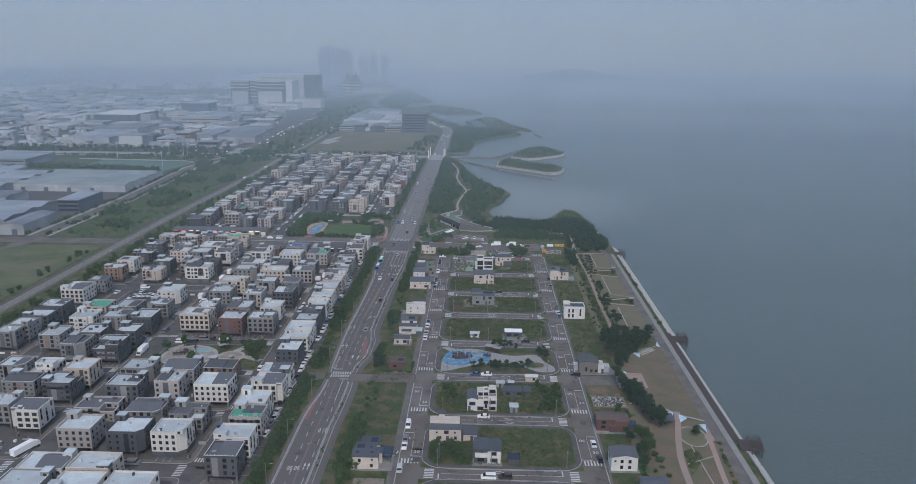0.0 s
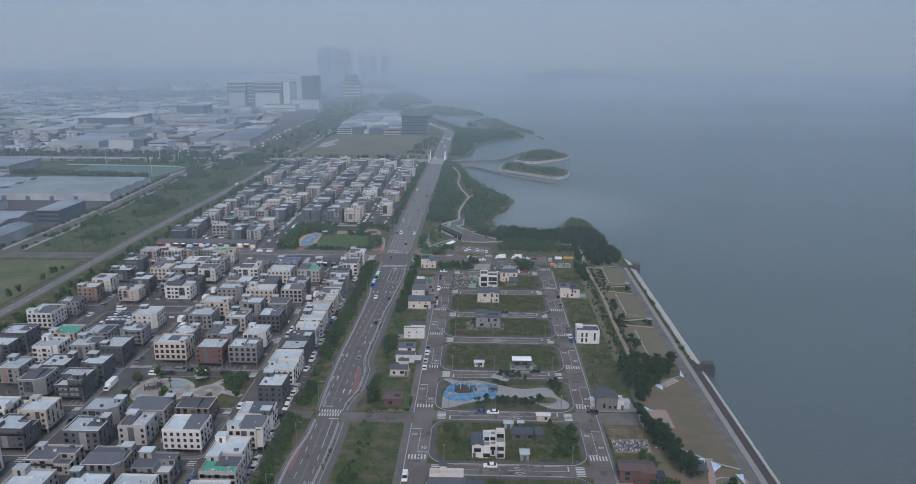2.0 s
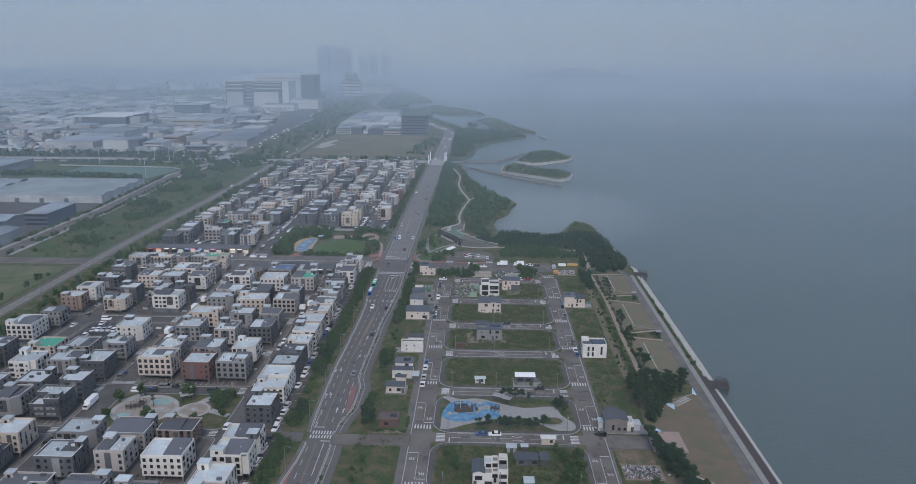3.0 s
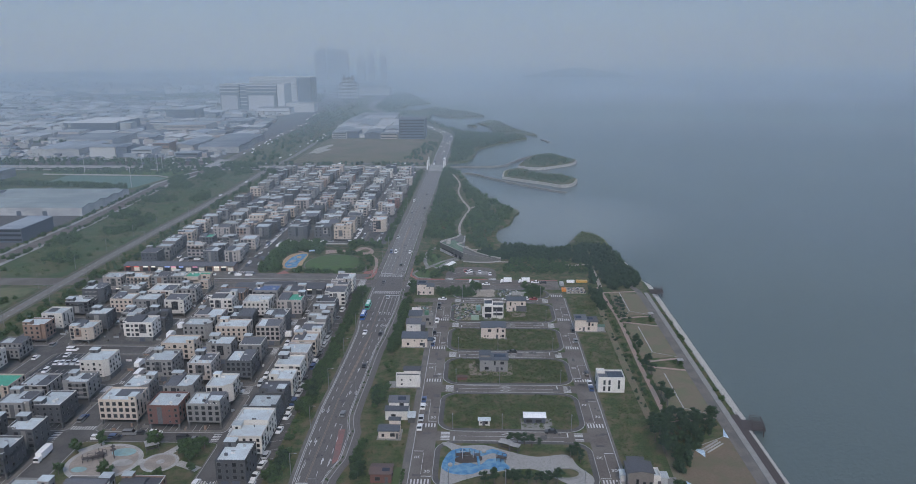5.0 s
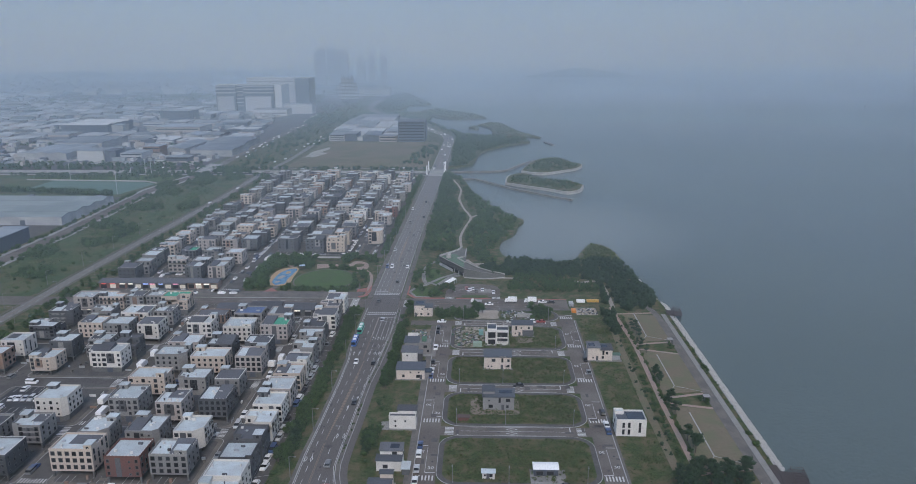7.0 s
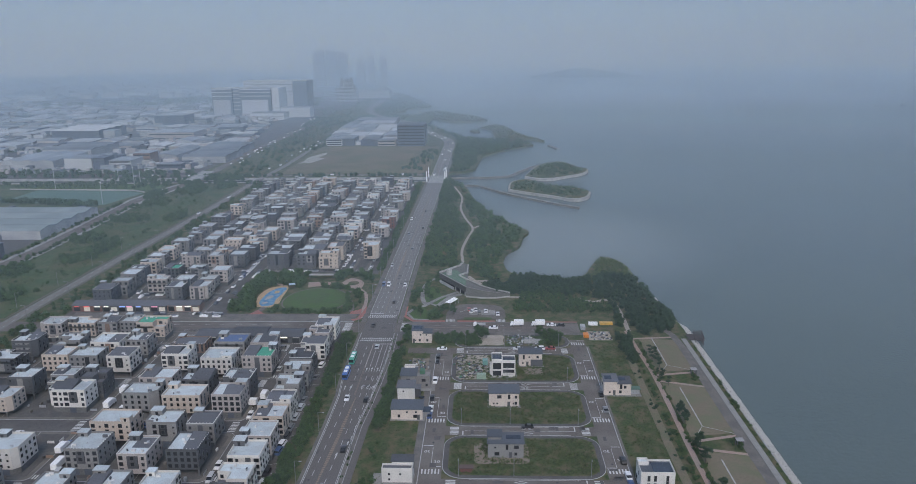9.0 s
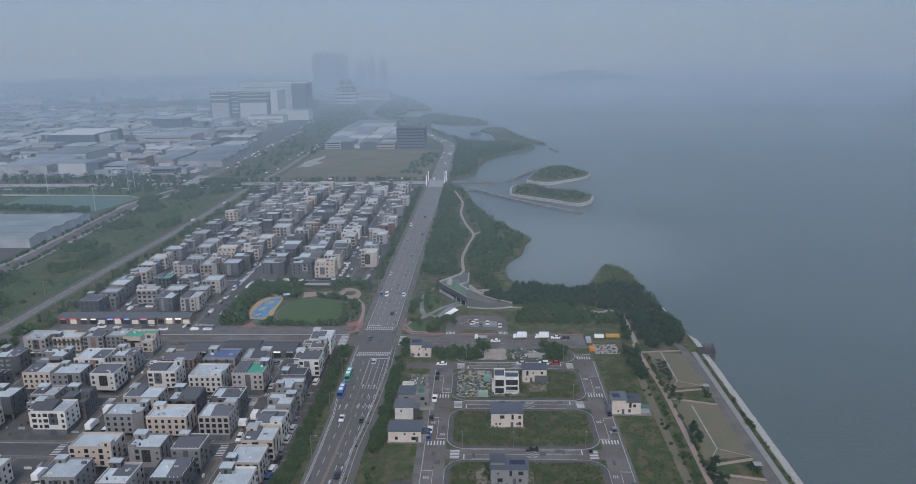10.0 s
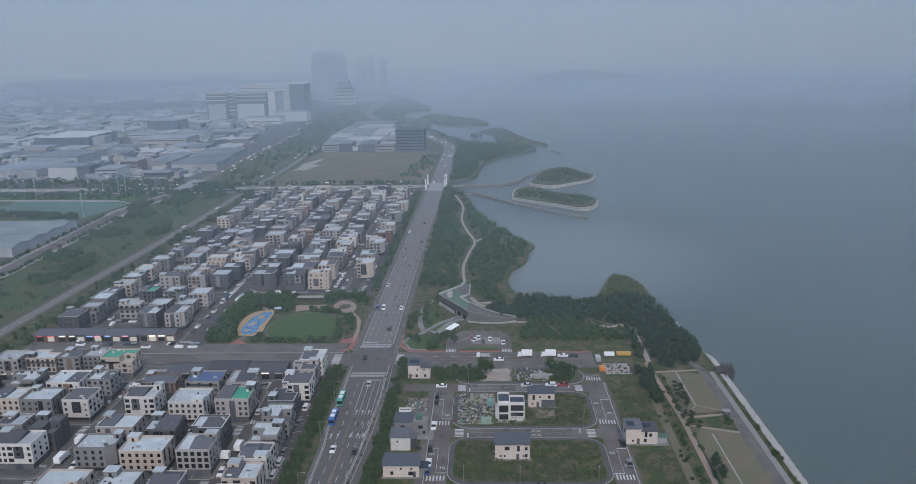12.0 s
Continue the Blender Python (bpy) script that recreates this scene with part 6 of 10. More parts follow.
# plot with kiosk and white canopy
house(2, 328.2, "small white container cabin on grass", [(-2, 2, -1.3, 1.3, 0, 2.5, W, L, 0.15, "m")], [(B2, 0.8, -1.3, 0.9, 0), (T4, -1.2, -1.3, 1.2, 0)], [(-0.2, -1.3, 0, 0)], name="cabin")
m = Mesh()
m.box(15.5, 27, 324.8, 333, 0.1, 0.29)
setting("pavement_shed", m, PAVING, label="concrete apron round a steel shed", category="pavement")
house(20.6, 332, "white curved canopy shed with dark glazed front", [(-3.9, 3.9, -2.8, 2.8, 0, 2.6, DARK_WALL, WHITE_METAL, 0.9, "x")], [(S3, -2, -2.8, 0.3, 0), (S3, 1.4, -2.8, 0.3, 0)], (), name="shed", z=0.28)
house(-7.0, 365.5, "low red brick garden store", [(-2, 2, -0.9, 0.9, 0, 1.7, RB, BROWN_TILE, 0.3, "m")], name="store")

# west side of the left street
house(-32.4, 217.5, "beige rendered house with stepped slate roofs and skylights", [(-4.8, 3.6, -5.4, -0.6, 0, 5.0, P, SLATE, 1.6, "m"), (-4.2, 2.2, -0.6, 4.4, 0, 5.6, P, SLATE, 1.2, "m"), (2.2, 4.4, -0.2, 3.4, 0, 4.4, P, SLATE, 0.6, "m"), (-2.8, 3.0, 4.4, 9.6, 0, 5.8, P, SLATE, 1.4, "m")],
      [(B2, -2.6, -5.4, 2.8, 0), (T4, 1.6, -5.4, 3.4, 0), (B2, 1.4, -5.4, 0.8, 0), (A, 3.6, -3.4, 2.8, 90), (B2, 4.4, 1.4, 2.4, 90)], [(-3.8, -5.4, 0, 0)], panels=[(-3.4, -2.8, 6, 1.0, 1.2, 10), (1.4, -2.8, 6, 1.0, 1.2, 10), (-2.6, 1.6, 6, 2.6, 3.0, 10), (0.8, 1.2, 6, 0.9, 1.1, 10), (1.4, 7, 6, 2.4, 3.6, 10)], plinth=(-5.4, 8, -6, 11))
house(-26.8, 220.4, "open steel carport with solar panels", [(-1.8, 1.8, -4.2, 4.2, 2.3, 2.5, DARK_STEEL, SOLAR, 0.4, "m"), (-1.7, -1.5, -4, -3.8, 0, 2.3, DARK_STEEL, DARK_STEEL, 0, "m"), (1.5, 1.7, -4, -3.8, 0, 2.3, DARK_STEEL, DARK_STEEL, 0, "m"), (-1.7, -1.5, 3.8, 4, 0, 2.3, DARK_STEEL, DARK_STEEL, 0, "m"), (1.5, 1.7, 3.8, 4, 0, 2.3, DARK_STEEL, DARK_STEEL, 0, "m")], name="carport")
house(-31.2, 294.2, "brown brick house with hipped brown tile roof", [(-3.4, 3.4, -4.4, 4, 0, 3.4, RB, BROWN_TILE, 1.7, "x")], [(A, -1, -4.4, 0.9, 0), (B2, 3.4, 0, 0.9, 90)], [(1.8, -4.4, 0, 0)], panels=[(1.6, -2, 4.5, 2.4, 2, 24)])
m = Mesh()
m.box(-27.4, -24.2, 288.6, 299, 0.0, 0.16)
setting("ground_garden", m, LAWN, label="small mown garden behind a hedge", category="ground")
house(-31.6, 321.4, "beige cottage with dark hipped roof", [(-4, 3.2, -4.2, 2.6, 0, 3.2, P, SLATE, 1.6, "x"), (-0.6, 3.4, 2, 5, 0, 5.4, P, SLATE, 1.2, "x")], [(B2, -2.4, -4.2, 0.8, 0), (A, 1, -4.2, 0.9, 0)], [(2.6, -4.2, 0, 0)], plinth=(-4.6, 4, -5, 6))
house(-29.8, 334.6, "white house with black metal roof and balcony", [(-5, 3.2, -3, 1.6, 0, 4.2, W, SLATE, 0.6, "m"), (-4, 3.4, 1.6, 7, 0, 6.2, W, K, 1.4, "m"), (3.6, 6, -6, 0, 0, 2.4, D, L, 0.2, "m")], [(A, 0.8, 1.6, 4.4, 0), (A, -2, -3, 1.2, 0), (A, 3.4, 4, 3.4, 90)], panels=[(0.8, 4.6, 7.2, 3, 3, 14)])
house(-29, 363, "white two-step house with dark flat roof", [(-5, 4.8, -4.6, -0.4, 0, 5.6, W, K, 0, "f"), (-2, 4.8, -0.4, 4.4, 0, 7.4, W, K, 0.6, "m")], [(T4, -2.6, -4.6, 3.4, 0), (T4, 1, -4.6, 3.4, 0), (T4, -2.6, -4.6, 1, 0), (B2, 4.8, 1, 3.6, 90)], plinth=(-8.4, 5.2, -5.4, 3), tall=0.8)
house(-29.6, 404.4, "beige stone house with broad blue-grey roof", [(-6.3, 5.4, -4.8, 4, 0, 4.6, P, SLATE, 1.6, "m"), (5.6, 8, -2, 2.4, 0, 2.6, G, SOLAR, 0.3, "m")], [(B2, -3.4, -4.8, 1, 0), (A, 2.8, -4.8, 0.8, 0), (T4, -0.4, -4.8, 3, 0), (T4, 3, -4.8, 3, 0)], [(3.9, -4.8, 0, 0)], plinth=(-6.8, 6.2, -5.4, 5))
house(-31, 419.6, "white house with black mono-pitch roof", [(-4.4, 2.4, -3.6, 4, 0, 5.4, W, K, 1.5, "m"), (2.4, 4.4, -1, 4, 0, 4, D, K, 0.4, "m")], [(T4, -2, -3.6, 3.4, 0)], panels=[(5.2, -2.6, 0.6, 2, 2, 0)])
house(-29.2, 430.6, "dark stone house with slate roof and terrace", [(-6, 0.4, -4.4, 5, 0, 5.8, G, SLATE, 1.0, "m"), (0.4, 6, -4.4, 4, 0, 5.0, mat("dark_ashlar", (0.15, 0.14, 0.135), (0.22, 0.21, 0.2), 0.5, 0.85, big=2, tint=(0.17, 0.16, 0.155)), PAVING, 0, "f"), (-5, -0.6, 5, 8, 0, 6.6, W, SLATE, 0, "f")], [(A, 3.4, -4.4, 3, 0), (B2, 4.6, -4.4, 0.8, 0), (A, -3, -4.4, 3, 0)], plinth=(-6.4, 8, -7, 5))

m = Mesh()
ribbon_pts = [(63.9, 334), (63.4, 380), (63.6, 404), (63.8, 430), (64.4, 465)]
band(m, smooth_line(ribbon_pts, 4), 3.0, 0.0, 0.125)
m.prism(rounded(-25.5, -14.6, 468.8, 484.4, 1.5, 3), -0.2, 0.2, 2)
m.box(-29, -25.4, 288, 297.6, 0.0, 0.13, 3)
setting("ground_strip", m, DRY_LAWN, SOIL, GRASS, LAWN, label="bare dry strip beside the overgrown field", category="ground")
# east of the right street
STONE_BROWN = mat("brown_ashlar", (0.125, 0.11, 0.1), (0.185, 0.165, 0.15), 0.5, 0.85, big=2, tint=(0.14, 0.125, 0.115))
house(52, 425, "white house with stepped dark roofs and green shed", [(-5.4, 0, -4.2, 4.4, 0, 6.4, P, K, 1.0, "m"), (0, 5.4, -4.4, 4.2, 0, 5.4, P, K, 1.0, "m"), (5.6, 9, -3, 0, 0, 2.4, SHED_WALL, TURF_GREEN, 0.2, "m")], [(TALL, 1.4, -4.4, 3, 0), (B2, 1.2, -4.4, 1, 0), (B2, 3, -4.4, 3.2, 0), (T4, -3, -4.2, 1, 0), (B2, -5.4, 0, 3.4, -90)], [(-1.2, -4.2, 0, 0)], panels=[(-3.6, 0, 7.2, 2.8, 4, 7), (2, 0.6, 6.2, 3, 3.4, 7)], plinth=(-6, 9.6, -5, 5))
house(51.6, 293.6, "grey stone house with dark gable roof and white porch", [(-4.6, 3.4, -4.4, 5.2, 0, 5.6, STONE_BROWN, K, 1.5, "y"), (-3.6, 1.4, 5.2, 7.4, 0, 6.0, STONE_BROWN, K, 0.6, "m"), (3.4, 6.0, -2.6, 4.6, 0, 3.2, W, L, 0, "f"), (6.0, 8.4, -1.6, 3.0, 0, 2.6, SHED_WALL, L, 0.2, "m"), (-6.2, -4.6, 0.5, 4.5, 0, 2.6, W, L, 0.2, "m")], [(TALL, -1.6, -4.4, 1.2, 0), (B2, 0.6, -4.4, 1, 0), (B2, 2.6, -4.4, 1, 0)], [(5.4, -3.6, 0, 0)], plinth=(-6, 12, -5, 4.6))
m = Mesh()
m.box(47.6, 62, 278.5, 287.5, 0.0, 0.178)
m.box(62, 74, 277, 291, 0.0, 0.16, 1)
setting("pavement_yard", m, FOOTWAY, PINK_PAVE, label="concrete yard and pink paved forecourt", category="pavement")
m = Mesh()
m.box(48.5, 61, 268.5, 278, 0.0, 0.15)
m.box(49, 62, 259.5, 268.5, 0.0, 0.14, 1)
setting("ground_rubble", m, RED_SOIL, SOIL, label="bare brown soil with rubble", category="ground")
house(53.2, 245.4, "red brick house with brown hipped roofs", [(-6, 0.6, -4, 4.4, 0, 4.8, RB, BROWN_TILE, 1.6, "x"), (0.6, 5.2, -5.0, 5.2, 0, 4.4, RB, BROWN_TILE, 1.8, "x"), (5.4, 8, -5, -1, 0, 3, D, SOLAR, 0.4, "m"), (-1.4, 1.4, -5.6, -4, 0, 2.4, RB, BROWN_TILE, 0.3, "m")], [(A, -3.6, -4, 1, 0), (B2, -6, 0, 2.4, -90), (A, -3.6, -4, 3, 0)], [(0, -5.6, 0, 0)], plinth=(-7, 9, -6.4, 6), )
house(52.4, 219.2, "white house with dark gable roof and solar strips", [(-4.4, 4.2, -4.6, 4.6, 0, 5.4, W, K, 1.8, "y")], [(B2, -1, -4.6, 3.2, 0), (B2, 1.6, -4.6, 3.2, 0), (B2, -1, -4.6, 0.9, 0), (B2, 1.6, -4.6, 0.9, 0), (T4, -3.2, -4.6, 3.6, 0), (B2, -4.4, 1, 3, -90)], (), panels=(), plinth=(-5, 5, -5.4, 5))
house(59.5, 204.5, "house with blue-grey sheet roof", [(-4, 4, -4, 4, 0, 3.8, G, SLATE, 1.2, "x")])

# ---- playground block ----
m = Mesh()
m.prism([(x, y) for x, y in smooth_line([(-12.4, 289.5), (-9, 289.6), (-3, 293), (8, 297.5), (18, 299), (24, 294.5), (30, 290), (36, 290.5), (37, 295), (33, 301), (30, 308), (20, 306.5), (12, 309), (2, 313.6), (-6, 313), (-10, 315), (-13, 314.5), (-9, 309), (-12.4, 300)], 4)], 0.1, 0.262, 0)
m.prism(smooth_line([(-12, 303), (-9.6, 309.4), (-4, 311.6), (1.4, 309.6), (5, 311), (9.6, 308), (8.4, 303.6), (10.4, 299.4), (6, 297.6), (2, 298.6), (-2, 295.6), (-8, 295.4), (-12, 298.6), (-12, 303)], 5)[:-1], 0.1, 0.285, 1)
m.prism(smooth_line([(-7, 305), (-3, 307.6), (0, 306), (5, 308.4), (6.8, 305.6), (3, 304.4), (0.4, 301), (-4, 302.4), (-8, 300.4), (-7, 305)], 4)[:-1], 0.1, 0.29, 0)
m.prism(ring(32, 5.2, 3.4, 29, 296.5), 0.1, 0.29, 2)
m.prism(ring(32, 4.2, 2.6, 28.5, 296.8), 0.1, 0.31, 3)
setting("ground_playground", m, COBBLE, PLAY_BLUE, PAVING, GRASS, label="blue rubber playground with winding stone paths", category="playground")


def play_ship(x, y, z, turn):
    """A climbing frame like a wooden ship: hull, decks, masts, ropes and a slide."""
    root = thing("play_ship", x, y, z, turn, "grey timber play ship with mast and slide", "playground frame")
    q = Mesh()
    hull = [(-4.6, 0), (-3, -1.3), (2.2, -1.4), (4.6, -0.3), (4.6, 0.3), (2.2, 1.4), (-3, 1.3)]
    q.prism(hull, 0, 1.1)
    part("hull", q.data("hull", TIMBER), root)
    for px, h in ((-2, 4.6), (1.6, 3.6)):
        q = Mesh()
        q.prism(ring(8, 0.12), 1.1, h)
        q.box(-1.1, 1.1, -0.05, 0.05, h * 0.75, h * 0.75 + 0.12)
        part("mast", q.data("mast", STEEL), root, at=pose(px, 0, 0))
    q = Mesh()
    q.box(-0.9, 0.9, -0.9, 0.9, 2.0, 2.15)
    for a in (-0.85, 0.85):
        for b in (-0.85, 0.85):
            q.box(a - 0.06, a + 0.06, b - 0.06, b + 0.06, 1.1, 3.1)
    part("lookout", q.data("lookout", DARK_STEEL), root, at=pose(3, 0, 0))
    q = Mesh()
    q.face([(-0.4, 0, 2.1), (0.4, 0, 2.1), (0.4, -3, 0.1), (-0.4, -3, 0.1)])
    for s in (-0.4, 0.4):
        q.face([(s, 0, 2.1), (s, -3, 0.1), (s, -3, 0.4), (s, 0, 2.4)])
    part("slide", q.data("slide", PLAY_BLUE), root, at=pose(3, -1, 0))


def climbing_frame(x, y, z, turn, n):
    root = thing("climbing_frame", x, y, z, turn, "grey timber climbing frame on sand", "playground frame")
    q = Mesh()
    q.box(-0.07, 0.07, -0.07, 0.07, 0, 2.4)
    post = q.data("post", TIMBER)
    q = Mesh()
    q.box(0, 1.6, -0.05, 0.05, 0, 0.1)
    beam = q.data("beam", TIMBER)
    for i in range(n):
        for b in (-0.8, 0.8):
            part("post", post, root, at=pose(i * 1.6, b, 0))
            if i < n - 1:
                part("beam", beam, root, at=pose(i * 1.6, b, 1.2 + 1.1 * (i % 2)))
    q = Mesh()
    q.box(0, 1.6 * (n - 1), -0.75, 0.75, 1.1, 1.2)
    part("deck", q.data("deck", TIMBER), root)


climbing_frame(-133, 299.5, 0.215, 20, 5)
climbing_frame(-130, 303.5, 0.215, -15, 3)
root = thing("play_mast", -123.5, 302, 0.215, 0, "tall grey timber mast with a lookout", "playground mast")
q = Mesh()
q.prism(ring(8, 0.18), 0, 5.2)
part("pole", q.data("pole", TIMBER), root)
q = Mesh()
q.prism(ring(8, 0.9), 3.2, 3.4)
q.prism(ring(8, 0.7), 4.4, 4.6)
part("lookout", q.data("lookout", TIMBER), root)
play_ship(-3.4, 303.5, 0.285, 8)
climbing_frame(-7.6, 305, 0.285, 12, 4)
climbing_frame(6.2, 304.4, 0.285, -20, 3)
for x, y in ((1.8, 308.6), (-9.4, 300)):
    root = thing("spring_toy", x, y, 0.285, 20, "small pale climbing toy on rubber ground", "playground toy")
    q = Mesh()
    q.prism(ring(10, 0.8), 0.3, 0.9)
    part("seat", q.data("seat", PALE_STONE), root)
    q = Mesh()
    q.prism(ring(8, 0.2), 0, 0.3)
    part("spring", q.data("spring", STEEL), root)


def pergola(x, y, z, w, d, h, label, roof, turn=0, name="pergola"):
    root = thing(name, x, y, z, turn, label, "shelter")
    q = Mesh()
    q.box(-w / 2, w / 2, -d / 2, d / 2, h, h + 0.16)
    part("roof", q.data("roof", roof), root)
    q = Mesh()
    q.box(-0.09, 0.09, -0.09, 0.09, 0, h)
    me = q.data("post", DARK_STEEL)
    for a in (-1, 1):
        for b in (-1, 1):
            part("post", me, root, at=pose(a * (w / 2 - 0.3), b * (d / 2 - 0.3), 0))
    q = Mesh()
    q.box(-w / 2 + 0.5, w / 2 - 0.5, -0.25, 0.25, 0.38, 0.46)
    q.box(-w / 2 + 0.6, -w / 2 + 0.75, -0.2, 0.2, 0, 0.38)
    q.box(w / 2 - 0.75, w / 2 - 0.6, -0.2, 0.2, 0, 0.38)
    part("bench", q.data("bench", TIMBER), root)
    return root


pergola(-113, 308, 0.18, 4.6, 4.2, 2.6, "grey slatted shelter in the round square", CONCRETE, 30)
pergola(9.2, 311.6, 0.262, 4.4, 2.8, 2.6, "grey slatted shelter beside the playground", CONCRETE, -25)
pergola(12.4, 309.8, 0.262, 3.6, 2.4, 2.4, "grey slatted shelter beside the playground", CONCRETE, -25)

# ---- sea front ----
m = Mesh()
m.box(88.7, 92.5, 120, 470, -0.4, 0.12, 0)
band(m, [(90.6, 470), (89.6, 484), (84, 505), (77, 520), (73, 545), (66, 556)], 3.4, -0.4, 0.118, 0)
m.box(92.6, 94.8, 120, 480, -0.4, 0.2, 1)
for y in range(122, 480, 3):
    m.box(92.62, 94.78, y, y + 0.05, 0.1, 0.204, 0)
setting("road_promenade", m, FOOTWAY, PALE_CONCRETE, label="grey promenade road with a pale slab footway", category="promenade")
m = Mesh()
m.box(97.4, 97.9, 120, 338, -4, 0.3)
m.box(94.9, 96.6, 338, 486, -4, 0.16, 1)
m.box(96.6, 97.0, 338, 486, -4, 0.28)
setting("sea_wall", m, CONCRETE, GRASS, label="low concrete sea wall with a planted strip", category="wall")
root = thing("boardwalk", 96.1, 287, 0.3, 0, "dark weathered timber boardwalk along the sea wall", "boardwalk")
q = Mesh()
for x in (-1.1, 0, 1.1):
    q.box(x - 0.08, x + 0.08, -51, 51, -0.3, -0.04)
part("bearers", q.data("bearers", TIMBER), root)
q = Mesh()
q.box(-1.35, 1.35, 0, 0.44, -0.04, 0.04)
BOARD = q.data("board", TIMBER)
for i in range(212):
    part("board", BOARD, root, at=pose(0, -51 + i * 0.48, 0))


q = Mesh()
q.box(-4.6, 4.6, 0, 0.6, 0, 0.12)
PLANK = q.data("plank", TIMBER)


def viewing_pier(x, y):
    """A timber platform on piles with railings and a slatted frame above."""
    root = thing("viewing_pier", x, y, 0.0, -8, "dark timber viewing platform on piles over the water", "pier", "viewing platforms on the sea wall")
    q = Mesh()
    q.box(-3.6, 5.6, -4.4, 4.5, 0.42, 0.56)
    deck = part("deck", q.data("deck", TIMBER), root)
    for i in range(14):
        part("plank", PLANK, deck, at=pose(1, -4.4 + i * 0.64, 0.5))
    q = Mesh()
    q.prism(ring(8, 0.2), -6, 0.5)
    pile = q.data("pier_post", TIMBER)
    for a in (-2.6, 1, 5):
        for b in (-3.8, 0, 3.8):
            part("pier_post", pile, root, at=pose(a, b, 0))
    for a, b, c, d in ((-0.5, 5.6, -4.35, -4.25), (-0.5, 5.6, 4.3, 4.4), (5.45, 5.55, -4.3, 4.35)):
        q = Mesh()
        q.box(a, b, c, d, 1.5, 1.62)
        q.box(a, b, c, d, 1.05, 1.12)
        n = int(max(b - a, d - c) / 1.2)
        for i in range(n + 1):
            px, py = (a + (b - a - 0.1) * i / n, c) if b - a > 1 else (a, c + (d - c - 0.1) * i / n)
            q.box(px, px + 0.1, py, py + 0.1, 0.6, 1.5)
        part("railing", q.data("railing", TIMBER), root)
    for b in (-3.6, 3.6):
        for a in (0.2, 4.8):
            q = Mesh()
            q.box(-0.12, 0.12, -0.12, 0.12, 0.6, 2.9)
            part("post", q.data("post", TIMBER), root, at=pose(a, b, 0))
    q = Mesh()
    for i in range(5):
        yy = -3.6 + i * 1.8
        q.box(0, 5, yy - 0.05, yy + 0.05, 3.06, 3.2)
    for a in (0.2, 4.8):
        q.box(a - 0.1, a + 0.1, -3.9, 3.9, 2.9, 3.06)
    part("slatted_canopy", q.data("slatted_canopy", TIMBER), root)
    return root


for x, y in ((99.0, 232.5), (99.2, 329.5), (98.6, 481)):
    viewing_pier(x, y).scale = (0.84, 0.84, 0.94)

# riprap
STONES = []
for s in range(6):
    rr = random.Random(s)
    bm = bmesh.new()
    bmesh.ops.create_icosphere(bm, subdivisions=1, radius=0.5)
    v = np.array([tuple(Vector((p.co.x * 1.2, p.co.y, p.co.z * 0.8)) * rr.uniform(0.75, 1.25)) for p in bm.verts], dtype=np.float32)
    f = np.array([[a.index for a in p.verts] for p in bm.faces], dtype=np.int32)
    bm.free()
    STONES.append((v, f))
L2 = Leaves()
for i in range(12400):
    y = R.uniform(150, 545)
    t = R.random()
    if y < 500:
        x, z = 97.4 + t * 3.6, 0.3 - 2.6 * t
        if 236 < y < 338:
            x, z = 97.8 + t * 2.1, 0.3 - 2.0 * t
        elif y >= 338:
            x = 97.0 + t * 4.2
            z = 0.22 - (x - 97.0) * 0.6
    else:
        x, z = 97.5 - (y - 500) * 0.075 + t * 2.6 - 1.2, 0.0 - 2.4 * t
    s = R.uniform(0.28, 0.7)
    L2.add(STONES, x, y, z, s, s * 0.8, R)
tagged(new("riprap", L2.data("riprap", ROCK)), "pale granite boulders piled along the shore", "rocks", kind="stuff")

# seaside park: dry lawns, pink paths, pale lines
m = Mesh()
m.prism([(66.5, 303.5), (70, 310), (78, 316), (86, 321), (88.9, 323), (88.9, 250.5), (80.5, 254.4), (76.5, 258.6), (68.3, 267.2), (68.8, 276), (69.6, 289), (66, 296)], -0.2, 0.06, 1)
for y0, y1 in ((333, 379.5), (388, 432.5), (441.5, 481)):
    m.prism([(72.5, y0 + 1), (88.8, y0 + 4), (88.8, y1 - 3), (72.5, y1)], -0.2, 0.06, 0)
m.prism([(60, 200), (90.2, 200), (90.2, 250), (78, 252), (68, 262), (62, 262), (58, 240)], -0.2, 0.05, 1)
m.prism([(63, 292), (68, 292), (69, 318), (64, 322)], -0.2, 0.05, 0)
setting("ground_lawns", m, DRY_LAWN, BROWN_LAWN, label="dry brownish park lawns by the sea", category="lawn")
m = Mesh()
band(m, smooth_line([(68.4, 490), (69.4, 467), (70.8, 440), (70.6, 407), (70.1, 381), (70.2, 354), (70, 330)], 4), 1.9, -0.2, 0.09)
for a, b in (((70.6, 439.6), (89, 443)), ((70.6, 434.6), (89, 429)), ((70.4, 385), (89, 390)), ((70.2, 381.6), (89, 377.4)), ((70, 331.6), (89, 335.8)), ((69.4, 480), (89, 482))):
    band(m, [a, b], 1.5, -0.2, 0.085 + 0.002 * (a[1] > b[1]))
band(m, smooth_line([(80.5, 257), (78, 246), (75, 233), (73, 221), (72, 205), (71, 190)], 4), 2.2, -0.2, 0.088)
